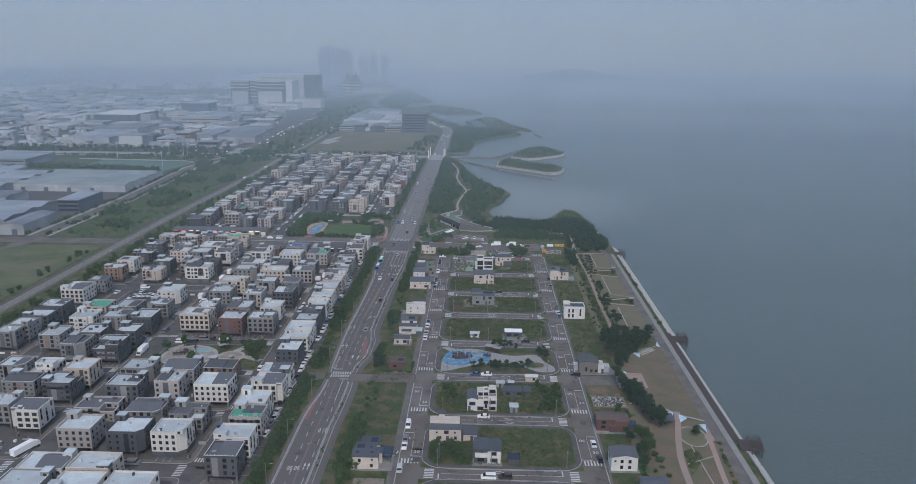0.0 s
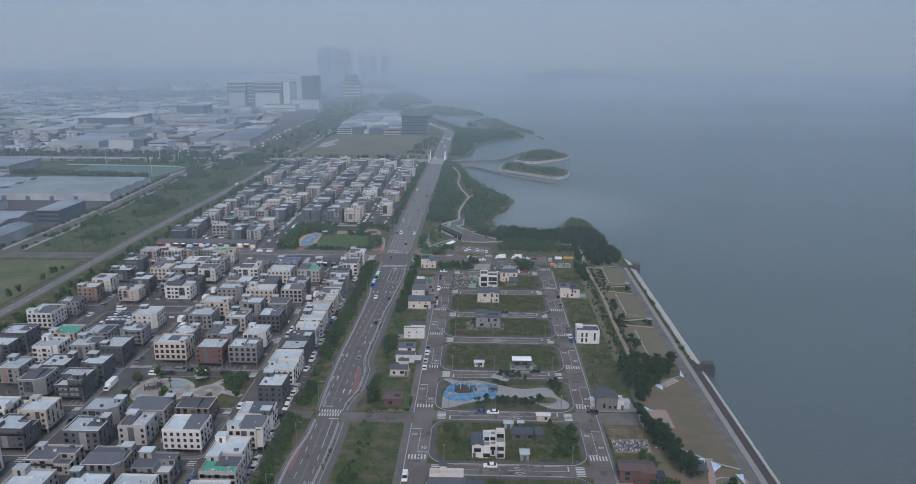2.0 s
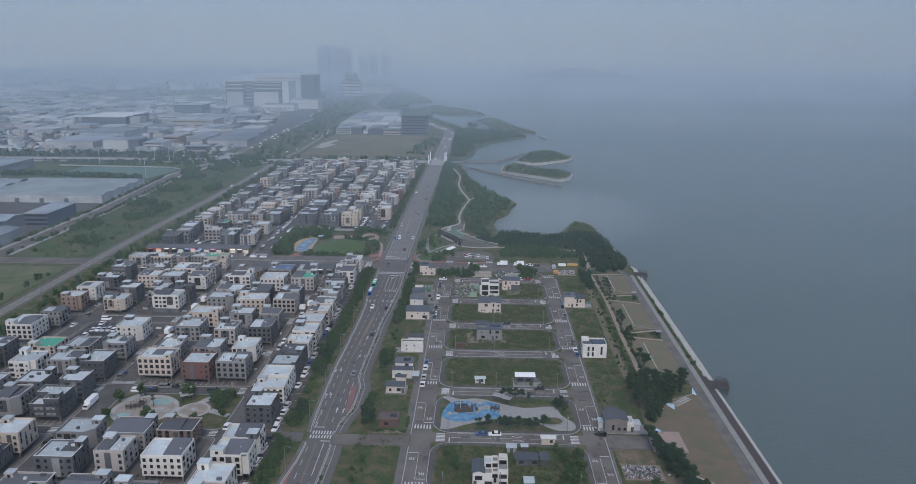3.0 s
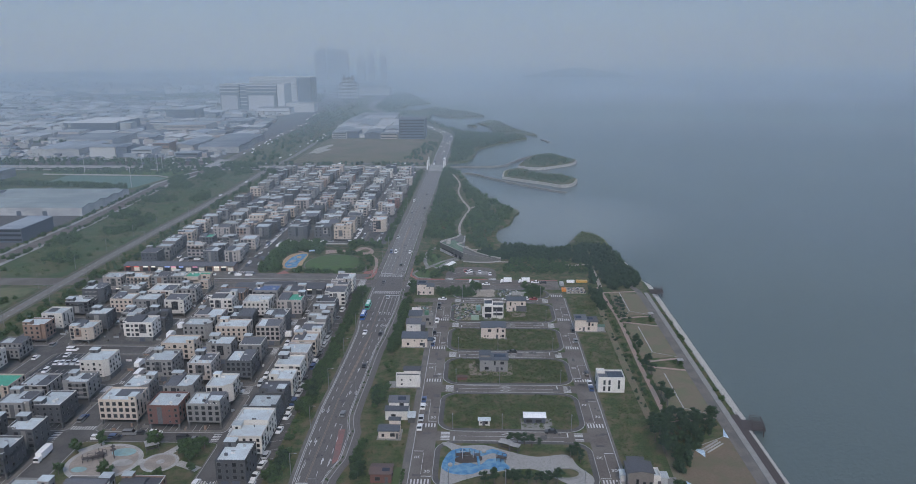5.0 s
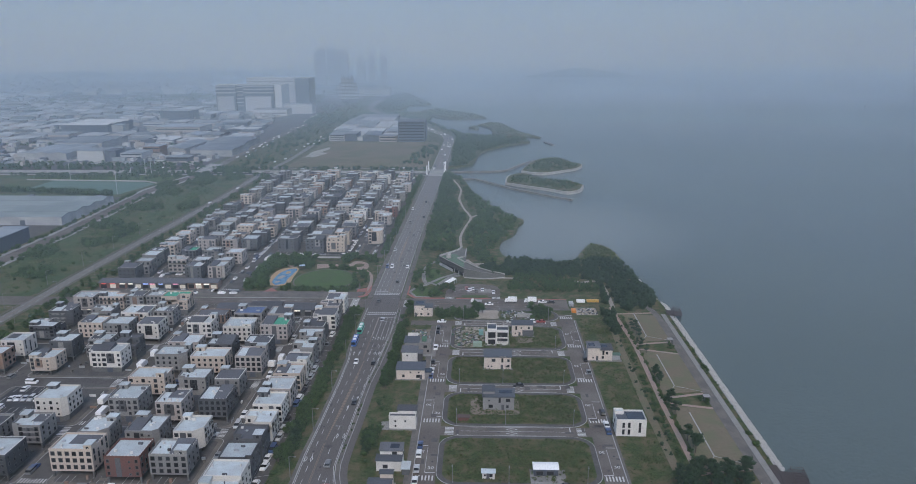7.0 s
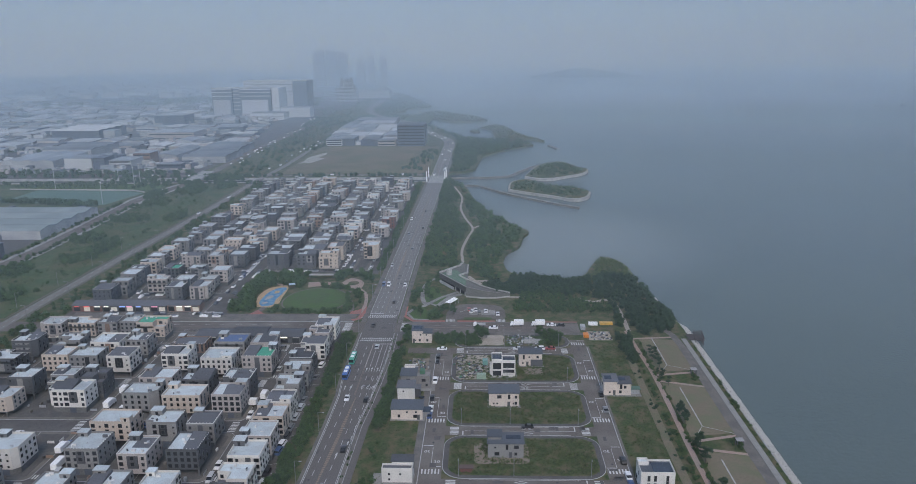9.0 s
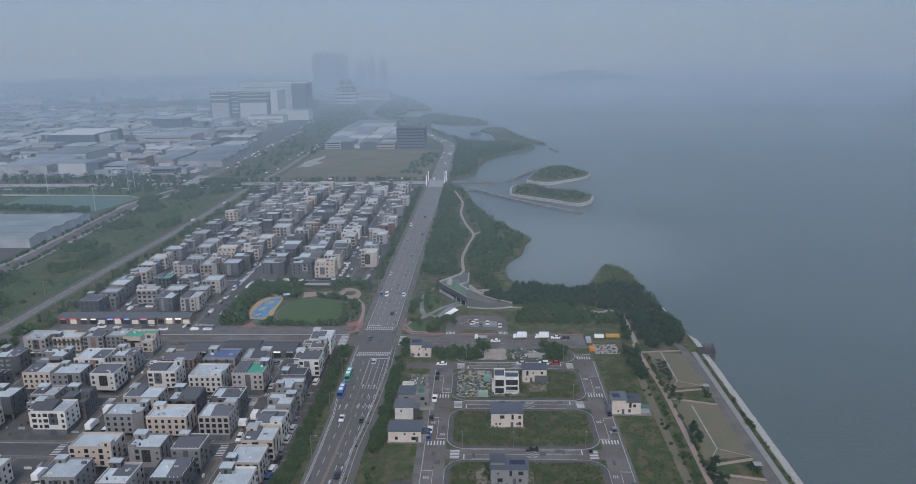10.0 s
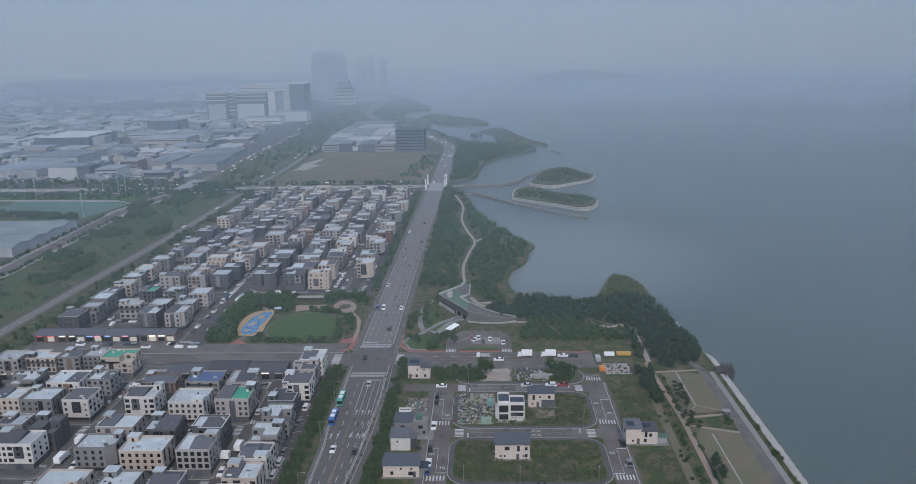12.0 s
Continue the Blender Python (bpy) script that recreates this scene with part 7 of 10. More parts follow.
band(m, smooth_line([(90, 246), (87.5, 240), (86, 228), (84, 209), (83, 190)], 4), 1.8, -0.2, 0.086)
m.prism(ring(20, 2.2, 2.2, 87.6, 238), -0.2, 0.092)
m.prism([(63, 276), (70.5, 276), (69, 291), (63, 291)], -0.2, 0.1)
setting("path_park", m, PINK_PAVE, label="pinkish paved footpaths through the park", category="path")
m = Mesh()
for y0, y1 in ((343, 374), (396.5, 428), (450, 481)):
    m.box(78.5, 79.0, y0, y1, -0.1, 0.13)
    band(m, [(78.7, y0), (88.7, y0 - 5)], 0.25, -0.1, 0.1)
    band(m, [(78.7, y0), (74.4, y0 - 7.4)], 0.25, -0.1, 0.1)
band(m, [(68.3, 267), (72, 263), (76.6, 258.8), (80.4, 254.6), (88.8, 250.4)], 0.7, -0.1, 0.12)
band(m, [(66.4, 303.4), (70, 310), (78, 316), (86, 321), (88.9, 323)], 0.3, -0.1, 0.11)
band(m, [(68.3, 267), (68.8, 276)], 0.3, -0.1, 0.11)
band(m, [(79, 232), (80, 205)], 0.35, -0.1, 0.11)
band(m, [(74.5, 220), (86, 226)], 0.35, -0.1, 0.112)
m.prism(ring(28, 5.2, 7.2, 81.5, 238.5), -0.1, 0.078)
m.prism(ring(28, 4.7, 6.7, 81.5, 238.5), -0.1, 0.082, 1)
m.prism(smooth_line([(75.4, 228), (79, 230), (81, 225), (77.5, 218), (74.2, 214), (75.4, 228)], 3)[:-1], -0.1, 0.09, 2)
m.box(56.2, 61, 214, 226, -0.1, 0.1, 3)
setting("path_kerb", m, PALE_STONE, DRY_LAWN, GRASS, LAWN, label="pale stone edging lines across the lawns", category="kerb")
for pts in (((65, 291), (69.2, 289.8), (66.6, 293.4)), ((87.2, 321.8), (88.8, 320.6), (88.8, 327.4)), ((73.4, 314.4), (76.8, 308), (78, 312.4)), ((75.9, 256.6), (78.9, 256.8), (77.4, 250.8)), ((80.5, 255.2), (83, 252.2), (79.6, 248.6)), ((86.2, 247.4), (88.6, 247.4), (87.4, 241.8))):
    m = Mesh()
    m.prism(pts, 0.0, 0.16)
    setting("mosaic_panel", m, TILE_BLUE, label="triangular blue and white mosaic paving", category="mosaic")
for x, y, turn, half in ((71, 307, 40, 2.6), (82, 313.6, 41, 4.8)):
    root = thing("bench_terrace", x, y, 0.06, turn, "pale stepped seating terrace at the lawn edge", "seating")
    for i in range(3):
        q = Mesh()
        q.box(-half, half, i * 1.1, i * 1.1 + 0.45, -0.1, 0.3 + 0.1 * i)
        part("step", q.data("step", PALE_STONE), root)
pergola(75, 248, 0.05, 3.2, 6.4, 2.5, "grey steel pergola at the path", DARK_STEEL)
for y in (383, 441):
    root = pergola(87.6, y, 0.05, 2.6, 2.4, 2.4, "small grey shelter beside the promenade", CONCRETE)

# ---- car park and visitor centre by the crossing ----
m = Mesh()
m.prism([(-20.8, 505), (-20.6, 515.3), (-18.5, 521.5), (-14, 527.2), (-8, 528.6), (-2.5, 527.9), (5, 526.6), (8.3, 524), (10, 518), (10.2, 510), (9.4, 505)], -0.3, 0.13, 0)
m.prism([(-21.2, 499.5), (-14.8, 499.5), (-15.4, 506), (-20.6, 506)], -0.3, 0.125, 0)
m.prism([(4.6, 499.5), (10.6, 499.5), (9.6, 506), (5.4, 506)], -0.3, 0.125, 0)
m.prism(rounded(-11.6, 3, 505, 507.6, 1, 4), -0.2, 0.2, 3)
m.box(-8.7, 4.9, 511.4, 519.2, -0.2, 0.145, 2)
for i in range(6):
    m.box(-8.7 + i * 2.6, -8.58 + i * 2.6, 514.6, 519.4, 0.1, 0.16, 1)
for i in range(4):
    m.prism([(-16 + i * 2.3, 513.4 + i * 1.9), (-15.86 + i * 2.3, 513.4 + i * 1.9), (-12.3 + i * 2.3, 517.8 + i * 1.9), (-12.44 + i * 2.3, 517.8 + i * 1.9)], 0.1, 0.142, 1)
for x0 in (-20.4, 5.4):
    for i in range(7):
        m.box(x0 + i * 0.66, x0 + i * 0.66 + 0.36, 501.7, 504.9, 0.1, 0.139, 1)
setting("car_park_visitors", m, ASPHALT, PAINT, PAVING, LAWN, label="small asphalt car park with white bays", category="car park")
m = Mesh()
band(m, [(-33.8, 524.6), (-24.8, 539.3), (-15.6, 549)], 2.4, -0.2, 0.12, 0)
band(m, [(-41.3, 513.3), (-38.1, 521.8), (-33.8, 524.6), (-31.4, 530.6), (-26, 525)], 1.7, -0.2, 0.122, 0)
band(m, [(-26, 525), (-19.7, 540.1), (-14, 545)], 3.4, -0.2, 0.124, 0)
band(m, smooth_line([(-33, 528), (-35.4, 540), (-35.6, 558.5), (-33, 569.6), (-28.4, 575.4)], 4), 2.4, -0.2, 0.117, 0)
band(m, [(-41, 513), (-37.4, 505.4), (-29.8, 504.6), (-27.2, 511.8)], 1.5, -0.2, 0.126, 0)
band(m, [(-42.6, 524), (-42.4, 510), (-37.3, 502.9), (-27, 502.3), (-20.9, 502.4)], 1.9, -0.2, 0.165, 1)
band(m, [(-14.6, 502.4), (4.6, 502.4)], 1.7, -0.2, 0.165, 1)
band(m, [(30, 501.6), (46, 501.4)], 1.3, -0.2, 0.165, 1)
m.prism([(-40.4, 512.5), (-37, 506), (-30, 505.5), (-28, 511.8), (-33.6, 523), (-37.6, 520.8)], -0.2, 0.1, 3)
m.prism([(-31, 531.5), (-26, 527), (-20.6, 539.5), (-23.5, 541)], -0.2, 0.1, 3)
m.prism([(-34.4, 532), (-32, 531), (-24.5, 541.5), (-28, 556), (-34.6, 558)], -0.2, 0.1, 3)
TRAIL = smooth_line([(-13, 592), (-16, 635), (-13, 670), (-9.5, 701), (-16, 736), (-21, 776), (-21, 822), (-30, 876)], 5)
band(m, TRAIL, 1.9, -0.2, 0.1, 2)
band(m, smooth_line([(-9.5, 701), (0, 716), (8, 722)], 4), 2.0, -0.2, 0.104, 2)
band(m, smooth_line([(-10.6, 579), (-7, 570), (-2.4, 563.6), (3.9, 563.4), (16, 556), (24, 553)], 4), 2.8, -0.2, 0.108, 2)
m.prism([(-6, 570), (-1, 566), (3.5, 566), (5, 569), (0, 571.5)], -0.2, 0.112, 2)
band(m, smooth_line([(12, 540.4), (18, 540), (22, 541)], 3), 2.2, -0.2, 0.11, 2)
TRAIL_EAST = smooth_line([(50.6, 538.5), (58.3, 532.6), (64, 535), (68.4, 533.5), (70, 522.7), (70.2, 508), (69.6, 490)], 4)
band(m, TRAIL_EAST, 2.2, -0.2, 0.106, 2)
band(m, [(-65.4, 524), (-64.6, 514), (-65.6, 506), (-69, 503.4)], 2.4, -0.2, 0.175, 1)
m.prism([(12, 504.5), (40, 503.5), (66, 503), (68, 516), (66, 530), (56, 531), (46, 540), (20, 541), (12, 522)], -0.2, 0.095, 4)
setting("path_north", m, PAVING, RED_PAVE, mat("pale_trail_paving", (0.25, 0.22, 0.19), (0.33, 0.295, 0.26), 0.8, 0.9, big=5, tint=(0.28, 0.25, 0.22)), LAWN, GRASS, label="paved footpaths round the visitor centre", category="path")

root = thing("visitor_centre", -14, 560, 0.05, 0, "low angular grey visitor centre with green roof and ramp", "building")
q = Mesh()
main = [(-13.3, 7.5), (3.0, -19.2), (3.4, 6.4), (3.8, 23.5), (0.3, 29), (-1.5, 22.5)]
q.prism(main, 2.4, 5.6, 0, True)
DARK_CONCRETE = mat("board_marked_concrete", (0.085, 0.083, 0.076), (0.14, 0.136, 0.125), 0.8, 0.9, big=4, tint=(0.1, 0.098, 0.088))
part("wall", q.data("wall", DARK_CONCRETE), root, "grey board-marked concrete storey")
q = Mesh()
q.prism([(x * 0.9, y * 0.9 + 0.3) for x, y in main], -0.2, 2.5)
part("ground_floor", q.data("ground_floor", GLASS), root)
q = Mesh()
q.prism([(-12.2, 7), (-3.5, 13.2), (3.0, -2), (2.7, -16.5)], 5.6, 5.72)
part("roof", q.data("roof", mat("green_sedum_roof", (0.075, 0.13, 0.085), (0.115, 0.17, 0.12), 1.5, 0.9)), root)
q = Mesh()
band(q, [(-13.2, 7.3), (-1.6, 22), (0.2, 28.6)], 1.0, 5.6, 6.4)
band(q, [(3.4, 23), (3.1, 6.4), (-1.5, 1.6), (3.2, -7)], 0.7, 5.6, 6.5)
band(q, [(-13.1, 7.2), (2.9, -19)], 0.3, 5.6, 6.0)
part("parapet", q.data("parapet", PALE_STONE), root, "pale stone parapet")
for i in range(6):
    q = Mesh()
    z = 2.6 + i * 0.5
    q.prism([(-13.5, 7.5), (2.9, -19.5), (3.1, -19.4), (-13.2, 7.7)], z, z + 0.14)
    part("facade_slat", q.data("facade_slat", TIMBER), root)
q = Mesh()
q.prism([(-13.4, 6.6), (-4.6, -7.6), (-4.2, -7.3), (-12.8, 7.2)], -0.2, 1.5)
part("stone_base", q.data("stone_base", CONCRETE), root, "pale stone base wall")
q = Mesh()
q.prism(ring(16, 1.7, cx=-7.4, cy=3.6), 5.7, 8.6)
part("roof_drum", q.data("roof_drum", PALE_STONE), root)
q = Mesh()
ramp_l, ramp_r = [(3.0, -19.2, 4.7), (12, -21.6, 3.4), (20, -21.4, 2.1), (27.6, -18.8, 0.8)], [(3.4, -6, 5.4), (11, -12.5, 3.7), (19, -15.4, 2.2), (27.6, -16.5, 0.8)]
for i in range(3):
    a, b, c, d = ramp_l[i], ramp_l[i + 1], ramp_r[i + 1], ramp_r[i]
    q.face([a, b, c, d])
    for p, s in ((a, b), (c, d)):
        q.face([(p[0], p[1], -0.2), (s[0], s[1], -0.2), (s[0], s[1], s[2] + 1.0), (p[0], p[1], p[2] + 1.0)])
q.face([(27.6, -18.8, -0.2), (27.6, -16.5, -0.2), (27.6, -16.5, 0.8), (27.6, -18.8, 0.8)])
part("ramp", q.data("ramp", DARK_CONCRETE), root, "long sloping concrete ramp")
q = Mesh()
for i in range(3):
    a, b = ramp_r[i], ramp_r[i + 1]
    q.face([(a[0], a[1] - 0.35, a[2] + 1.05), (b[0], b[1] - 0.35, b[2] + 1.05), (b[0], b[1] + 0.25, b[2] + 1.05), (a[0], a[1] + 0.25, a[2] + 1.05)])
    q.face([(a[0], a[1] - 0.35, a[2] + 0.5), (b[0], b[1] - 0.35, b[2] + 0.5), (b[0], b[1] - 0.35, b[2] + 1.05), (a[0], a[1] - 0.35, a[2] + 1.05)])
    c, d = ramp_l[i], ramp_l[i + 1]
    q.face([(c[0], c[1] - 0.1, c[2] + 1.03), (d[0], d[1] - 0.1, d[2] + 1.03), (d[0], d[1] + 0.2, d[2] + 1.03), (c[0], c[1] + 0.2, c[2] + 1.03)])
    q.prism([(c[0], c[1] - 1.0), (d[0], d[1] - 1.0), (d[0], d[1] - 0.05), (c[0], c[1] - 0.05)], -0.2, 0.5)
part("ramp_coping", q.data("ramp_coping", PALE_STONE), root, "pale ramp coping")
for cx, cy in ((-3.2, -8.6), (-0.4, -13.2), (2.4, -17.8)):
    q = Mesh()
    q.box(-0.25, 0.25, -0.25, 0.25, 0, 2.6)
    part("column", q.data("column", CONCRETE), root, at=pose(cx, cy, 0))
root = thing("white_canopy", -18.6, 527, 0.12, 62, "white tensile membrane canopy on steel posts", "canopy")
q = Mesh()
for i in range(3):
    x = -4 + i * 2.8
    q.face([(x, -1.8, 2.4), (x + 2.7, -1.8, 2.4), (x + 1.35, 0, 3.6)])
    q.face([(x + 2.7, -1.8, 2.4), (x + 2.7, 1.8, 2.4), (x + 1.35, 0, 3.6)])
    q.face([(x + 2.7, 1.8, 2.4), (x, 1.8, 2.4), (x + 1.35, 0, 3.6)])
    q.face([(x, 1.8, 2.4), (x, -1.8, 2.4), (x + 1.35, 0, 3.6)])
part("membrane", q.data("membrane", WHITE_METAL), root)
for a in (-4, 1.6, 4.3):
    for b in (-1.7, 1.7):
        q = Mesh()
        q.prism(ring(8, 0.08), 0, 2.45)
        part("post", q.data("post", STEEL), root, at=pose(a, b, 0))

# ---- junk yards, dirt lots, containers ----
m = Mesh()
m.prism(rounded(-13, 1.5, 434.5, 459.5, 2, 3), 0.1, 0.262, 1)
m.prism(smooth_line([(-4.6, 471.4), (-3.8, 476), (-4.4, 481.8), (-2.4, 483.4), (3, 483.2), (7.2, 483.6), (8.6, 481), (7.8, 476.4), (8.6, 472), (5, 470.8), (0.4, 471.4), (-2.6, 470.6)], 3), 0.1, 0.258, 1)
m.box(49, 60, 478, 489, 0.0, 0.12, 1)
m.box(16, 24, 439.5, 446, 0.1, 0.256)
m.box(-36.5, -26, 286, 288, 0.0, 0.1)
m.box(-33, -25, 437, 456, 0.0, 0.1)
m.box(-36, -26, 199, 207, 0.0, 0.1)
setting("ground_dirt", m, SOIL, GRAVEL, label="bare dusty building plots", category="ground")
JUNK = [mat("junk_" + n, c0, c1, 0.5, 0.7, per_object=0.3) for n, c0, c1 in (("grey", (0.2, 0.2, 0.2), (0.35, 0.35, 0.35)), ("white", (0.36, 0.355, 0.35), (0.48, 0.475, 0.47)), ("dark", (0.03, 0.035, 0.04), (0.07, 0.07, 0.075)), ("blue", (0.07, 0.085, 0.105), (0.1, 0.12, 0.15)), ("rust", (0.12, 0.105, 0.095), (0.19, 0.17, 0.155)), ("green", (0.05, 0.13, 0.09), (0.07, 0.17, 0.11)))]


def junk_pile(x, y, n, spread, z, seed):
    """Stacked boards, drums and sacks."""
    rr = random.Random(seed)
    root = thing("junk_pile", x, y, z, rr.uniform(0, 40), "heap of building scrap, boards and sacks", "scrap heap", "scrap heaps on the dirt plots")
    for i in range(n):
        q = Mesh()
        a, b, c = rr.uniform(0.2, 0.9), rr.uniform(0.12, 0.5), rr.uniform(0.1, 0.55)
        if rr.random() < 0.3:
            q.prism(ring(8, b), 0, c * 1.3)
        else:
            q.box(-a, a, -b, b, 0, c)
        part(rr.choice(("board", "sack", "crate")) if rr.random() < 0.8 else "drum", q.data("scrap", rr.choice(JUNK)), root,
             at=pose(rr.gauss(0, spread), rr.gauss(0, spread), 0, 0, 0, rr.uniform(0, 180)))


for i, (x, y, n, s) in enumerate(((-11.4, 455, 9, 1.0), (-11.6, 449, 9, 1.0), (-10.8, 443, 9, 1.1), (-10.6, 438, 9, 1.2), (-7, 440, 9, 1.4), (-5.6, 447, 10, 1.5), (-3, 442, 9, 1.2), (-7.6, 451, 8, 1.2),
                                  (13, 478, 8, 1.4), (17, 476, 9, 1.6), (20, 479, 7, 1.3), (-27, 447, 8, 1.2), (-29, 452, 7, 1.3), (51, 265, 10, 1.2), (55, 266, 10, 1.4), (59, 264, 9, 1.2), (52, 485, 6, 1.2), (57, 487, 6, 1.2), (-24, 222, 6, 1.0))):
    junk_pile(x, y, n, s, 0.26 if x > -15 and x < 40 else 0.13, i)


def container(x, y, z, w, d, h, material, turn, label):
    root = thing("container", x, y, z, turn, label, "container")
    q = Mesh()
    q.box(-w / 2, w / 2, -d / 2, d / 2, 0.1, h)
    part("body", q.data("body", material), root)
    q = Mesh()
    for i in range(int(w / 0.6)):
        xx = -w / 2 + 0.3 + i * 0.6
        q.box(xx - 0.1, xx + 0.1, -d / 2 - 0.04, -d / 2, 0.25, h - 0.15)
    part("ribs", q.data("ribs", material), root)
    q = Mesh()
    q.box(-w / 2 - 0.03, w / 2 + 0.03, -d / 2 - 0.05, d / 2 + 0.05, 0, 0.14)
    part("base_frame", q.data("base_frame", DARK_STEEL), root)


ORANGE = mat("orange_painted_steel", (0.5, 0.16, 0.03), (0.6, 0.22, 0.05), 0.8, 0.5)
YELLOW_STEEL = mat("ochre_painted_steel", (0.45, 0.26, 0.06), (0.52, 0.31, 0.08), 0.8, 0.5)
container(47.8, 482.2, 0.12, 2.4, 3.6, 1.5, ORANGE, 0, "orange steel site container")
container(47.6, 492.4, 0.12, 2.2, 4.2, 1.8, SHED_WALL, 0, "grey steel site container")
container(53.4, 497.6, 0.12, 4.4, 2.2, 1.4, WHITE_METAL, 0, "white site cabin container")
container(60, 498.2, 0.12, 6.4, 2.2, 1.3, YELLOW_STEEL, 0, "ochre steel storage container")
container(-2.2, 435.2, 0.262, 4, 2.2, 2.2, mat("pale_green_steel", (0.2, 0.28, 0.22), (0.26, 0.34, 0.27), 0.8, 0.5), 0, "pale green container on the dirt plot")
container(-0.6, 449.5, 0.262, 2.2, 3, 2.2, mat("teal_steel", (0.12, 0.26, 0.24), (0.16, 0.32, 0.29), 0.8, 0.5), 0, "teal steel container among scrap")
container(-26.5, 430.2, 4.95, 2, 2.6, 1.6, JUNK[5], 0, "bright green tarpaulin cover")
container(22.4, 473.6, 0.26, 9, 1.2, 2, CONCRETE, 0, "grey concrete block store wall")

rr = random.Random(5)
for name, x0, x1, y0, y1, n in (("yard_scrap", -12.6, 1, 435, 459, 150), ("plot_scrap", 10, 24, 471, 483, 120), ("garden_scrap", -34, -25, 438, 456, 70), ("rubble_scrap", 49.4, 61, 260.4, 267.4, 300), ("site_scrap", 50, 60, 478, 489, 60)):
    q = Mesh()
    for _ in range(n):
        x, y, a = rr.uniform(x0, x1), rr.uniform(y0, y1), rr.uniform(0, 3.14)
        if name == "yard_scrap":
            cx, cy, sx, sy = rr.choice(((-11.4, 448, 0.9, 6.5), (-11.4, 448, 0.9, 6.5), (-5.2, 446, 2.4, 3.6), (-4, 441, 2.6, 2.2), (-1.6, 447, 1.6, 2.6)))
            x, y = min(1, max(-12.6, rr.gauss(cx, sx))), min(459, max(435, rr.gauss(cy, sy)))
        w, d, h = (rr.uniform(0.1, 0.45), rr.uniform(0.06, 0.24), rr.uniform(0.05, 0.5)) if name == "rubble_scrap" else (rr.uniform(0.12, 0.7), rr.uniform(0.08, 0.32), rr.uniform(0.05, 0.5))
        c, s = math.cos(a), math.sin(a)
        q.prism([(x + c * p - s * o, y + s * p + c * o) for p, o in ((-w, -d), (w, -d), (w, d), (-w, d))], 0.1, 0.26 + h, rr.choice((0, 0, 1, 2, 2, 2, 2, 3, 4, 4)))
    tagged(new(name, q.data(name, *JUNK[:5])), "scattered building scrap on bare ground", "scrap", kind="stuff")

# town park north of the crossing
m = Mesh()
m.prism(rounded(-138, -66, 512.5, 584, 4, 4), -0.3, 0.12, 0)
m.prism(ring(44, 18.4, 21.5, -94.5, 534.3), 0.1, 0.16, 8)
m.prism(ring(44, 17.6, 20.6, -94.5, 534.3), 0.1, 0.19, 2)
m.prism(smooth_line([(-123.9, 522.8), (-127.4, 532), (-128.4, 543.6), (-126.6, 554), (-121.9, 558), (-117, 558.8), (-114.8, 553), (-114.2, 537), (-113.3, 524.3), (-117, 522)], 4), 0.1, 0.2, 4)
m.prism(smooth_line([(-121.5, 523.6), (-124.6, 529), (-125.2, 537), (-124.2, 548), (-120.6, 555), (-116, 555.4), (-115.9, 546), (-116.9, 534), (-116.2, 527), (-119.4, 524)], 4), 0.1, 0.225, 3)
m.prism(smooth_line([(-122.8, 534), (-123.4, 539), (-121.4, 542), (-119.4, 540), (-120.4, 536)], 4), 0.1, 0.235, 7)
m.prism(smooth_line([(-122.4, 527), (-122.8, 530), (-120.8, 531.4), (-119.6, 529)], 4), 0.1, 0.235, 7)
m.prism(smooth_line([(-120.6, 545), (-121.2, 549.5), (-118.8, 550), (-118.2, 546)], 4), 0.1, 0.235, 4)
m.prism([(-105.8, 566.5), (-88.6, 567.4), (-84.2, 557), (-91.3, 562), (-103.9, 556.4)], 0.1, 0.17, 5)
m.prism(smooth_line([(-85.5, 565.6), (-81.9, 574.2), (-74.7, 570.2), (-71.9, 561.7), (-73.7, 554), (-80.6, 557)], 4), 0.1, 0.172, 5)
m.prism(ring(16, 3.2, 4, -78.4, 564.5), 0.1, 0.185, 0)
band(m, smooth_line([(-66.2, 514), (-65.6, 527), (-67.6, 543), (-71.5, 551.8), (-75.6, 557.2)], 4), 1.9, 0.1, 0.18, 5)
band(m, smooth_line([(-71.8, 516), (-72, 526), (-77.6, 540), (-78, 550)], 4), 2.2, 0.1, 0.178, 8)
band(m, smooth_line([(-122.6, 513), (-120.6, 518), (-120, 524)], 3), 3.4, 0.1, 0.182, 8)
band(m, smooth_line([(-118, 559), (-124, 566), (-128, 578)], 4), 3.4, 0.1, 0.181, 5)
m.prism([(-125, 511.5), (-121.8, 518.3), (-116.6, 512)], 0.1, 0.186, 6)
m.prism([(-71.8, 512.8), (-71.4, 516.4), (-66.4, 520.1), (-65.8, 512.8)], 0.1, 0.186, 6)
setting("ground_park", m, GRASS, PALE_STONE, LAWN, PLAY_BLUE, PLAY_TAN, PINK_PAVE, RED_PAVE, CONCRETE, FOOTWAY, label="town park with oval lawn and blue playground", category="park")
pergola(-99.4, 573.2, 0.12, 15, 3.2, 2.6, "long pale flat-roofed park pavilion", PALE_STONE)
pergola(-112.6, 554.6, 0.2, 3.6, 3, 2.6, "small park shelter beside the playground", TILE_BLUE, 20)


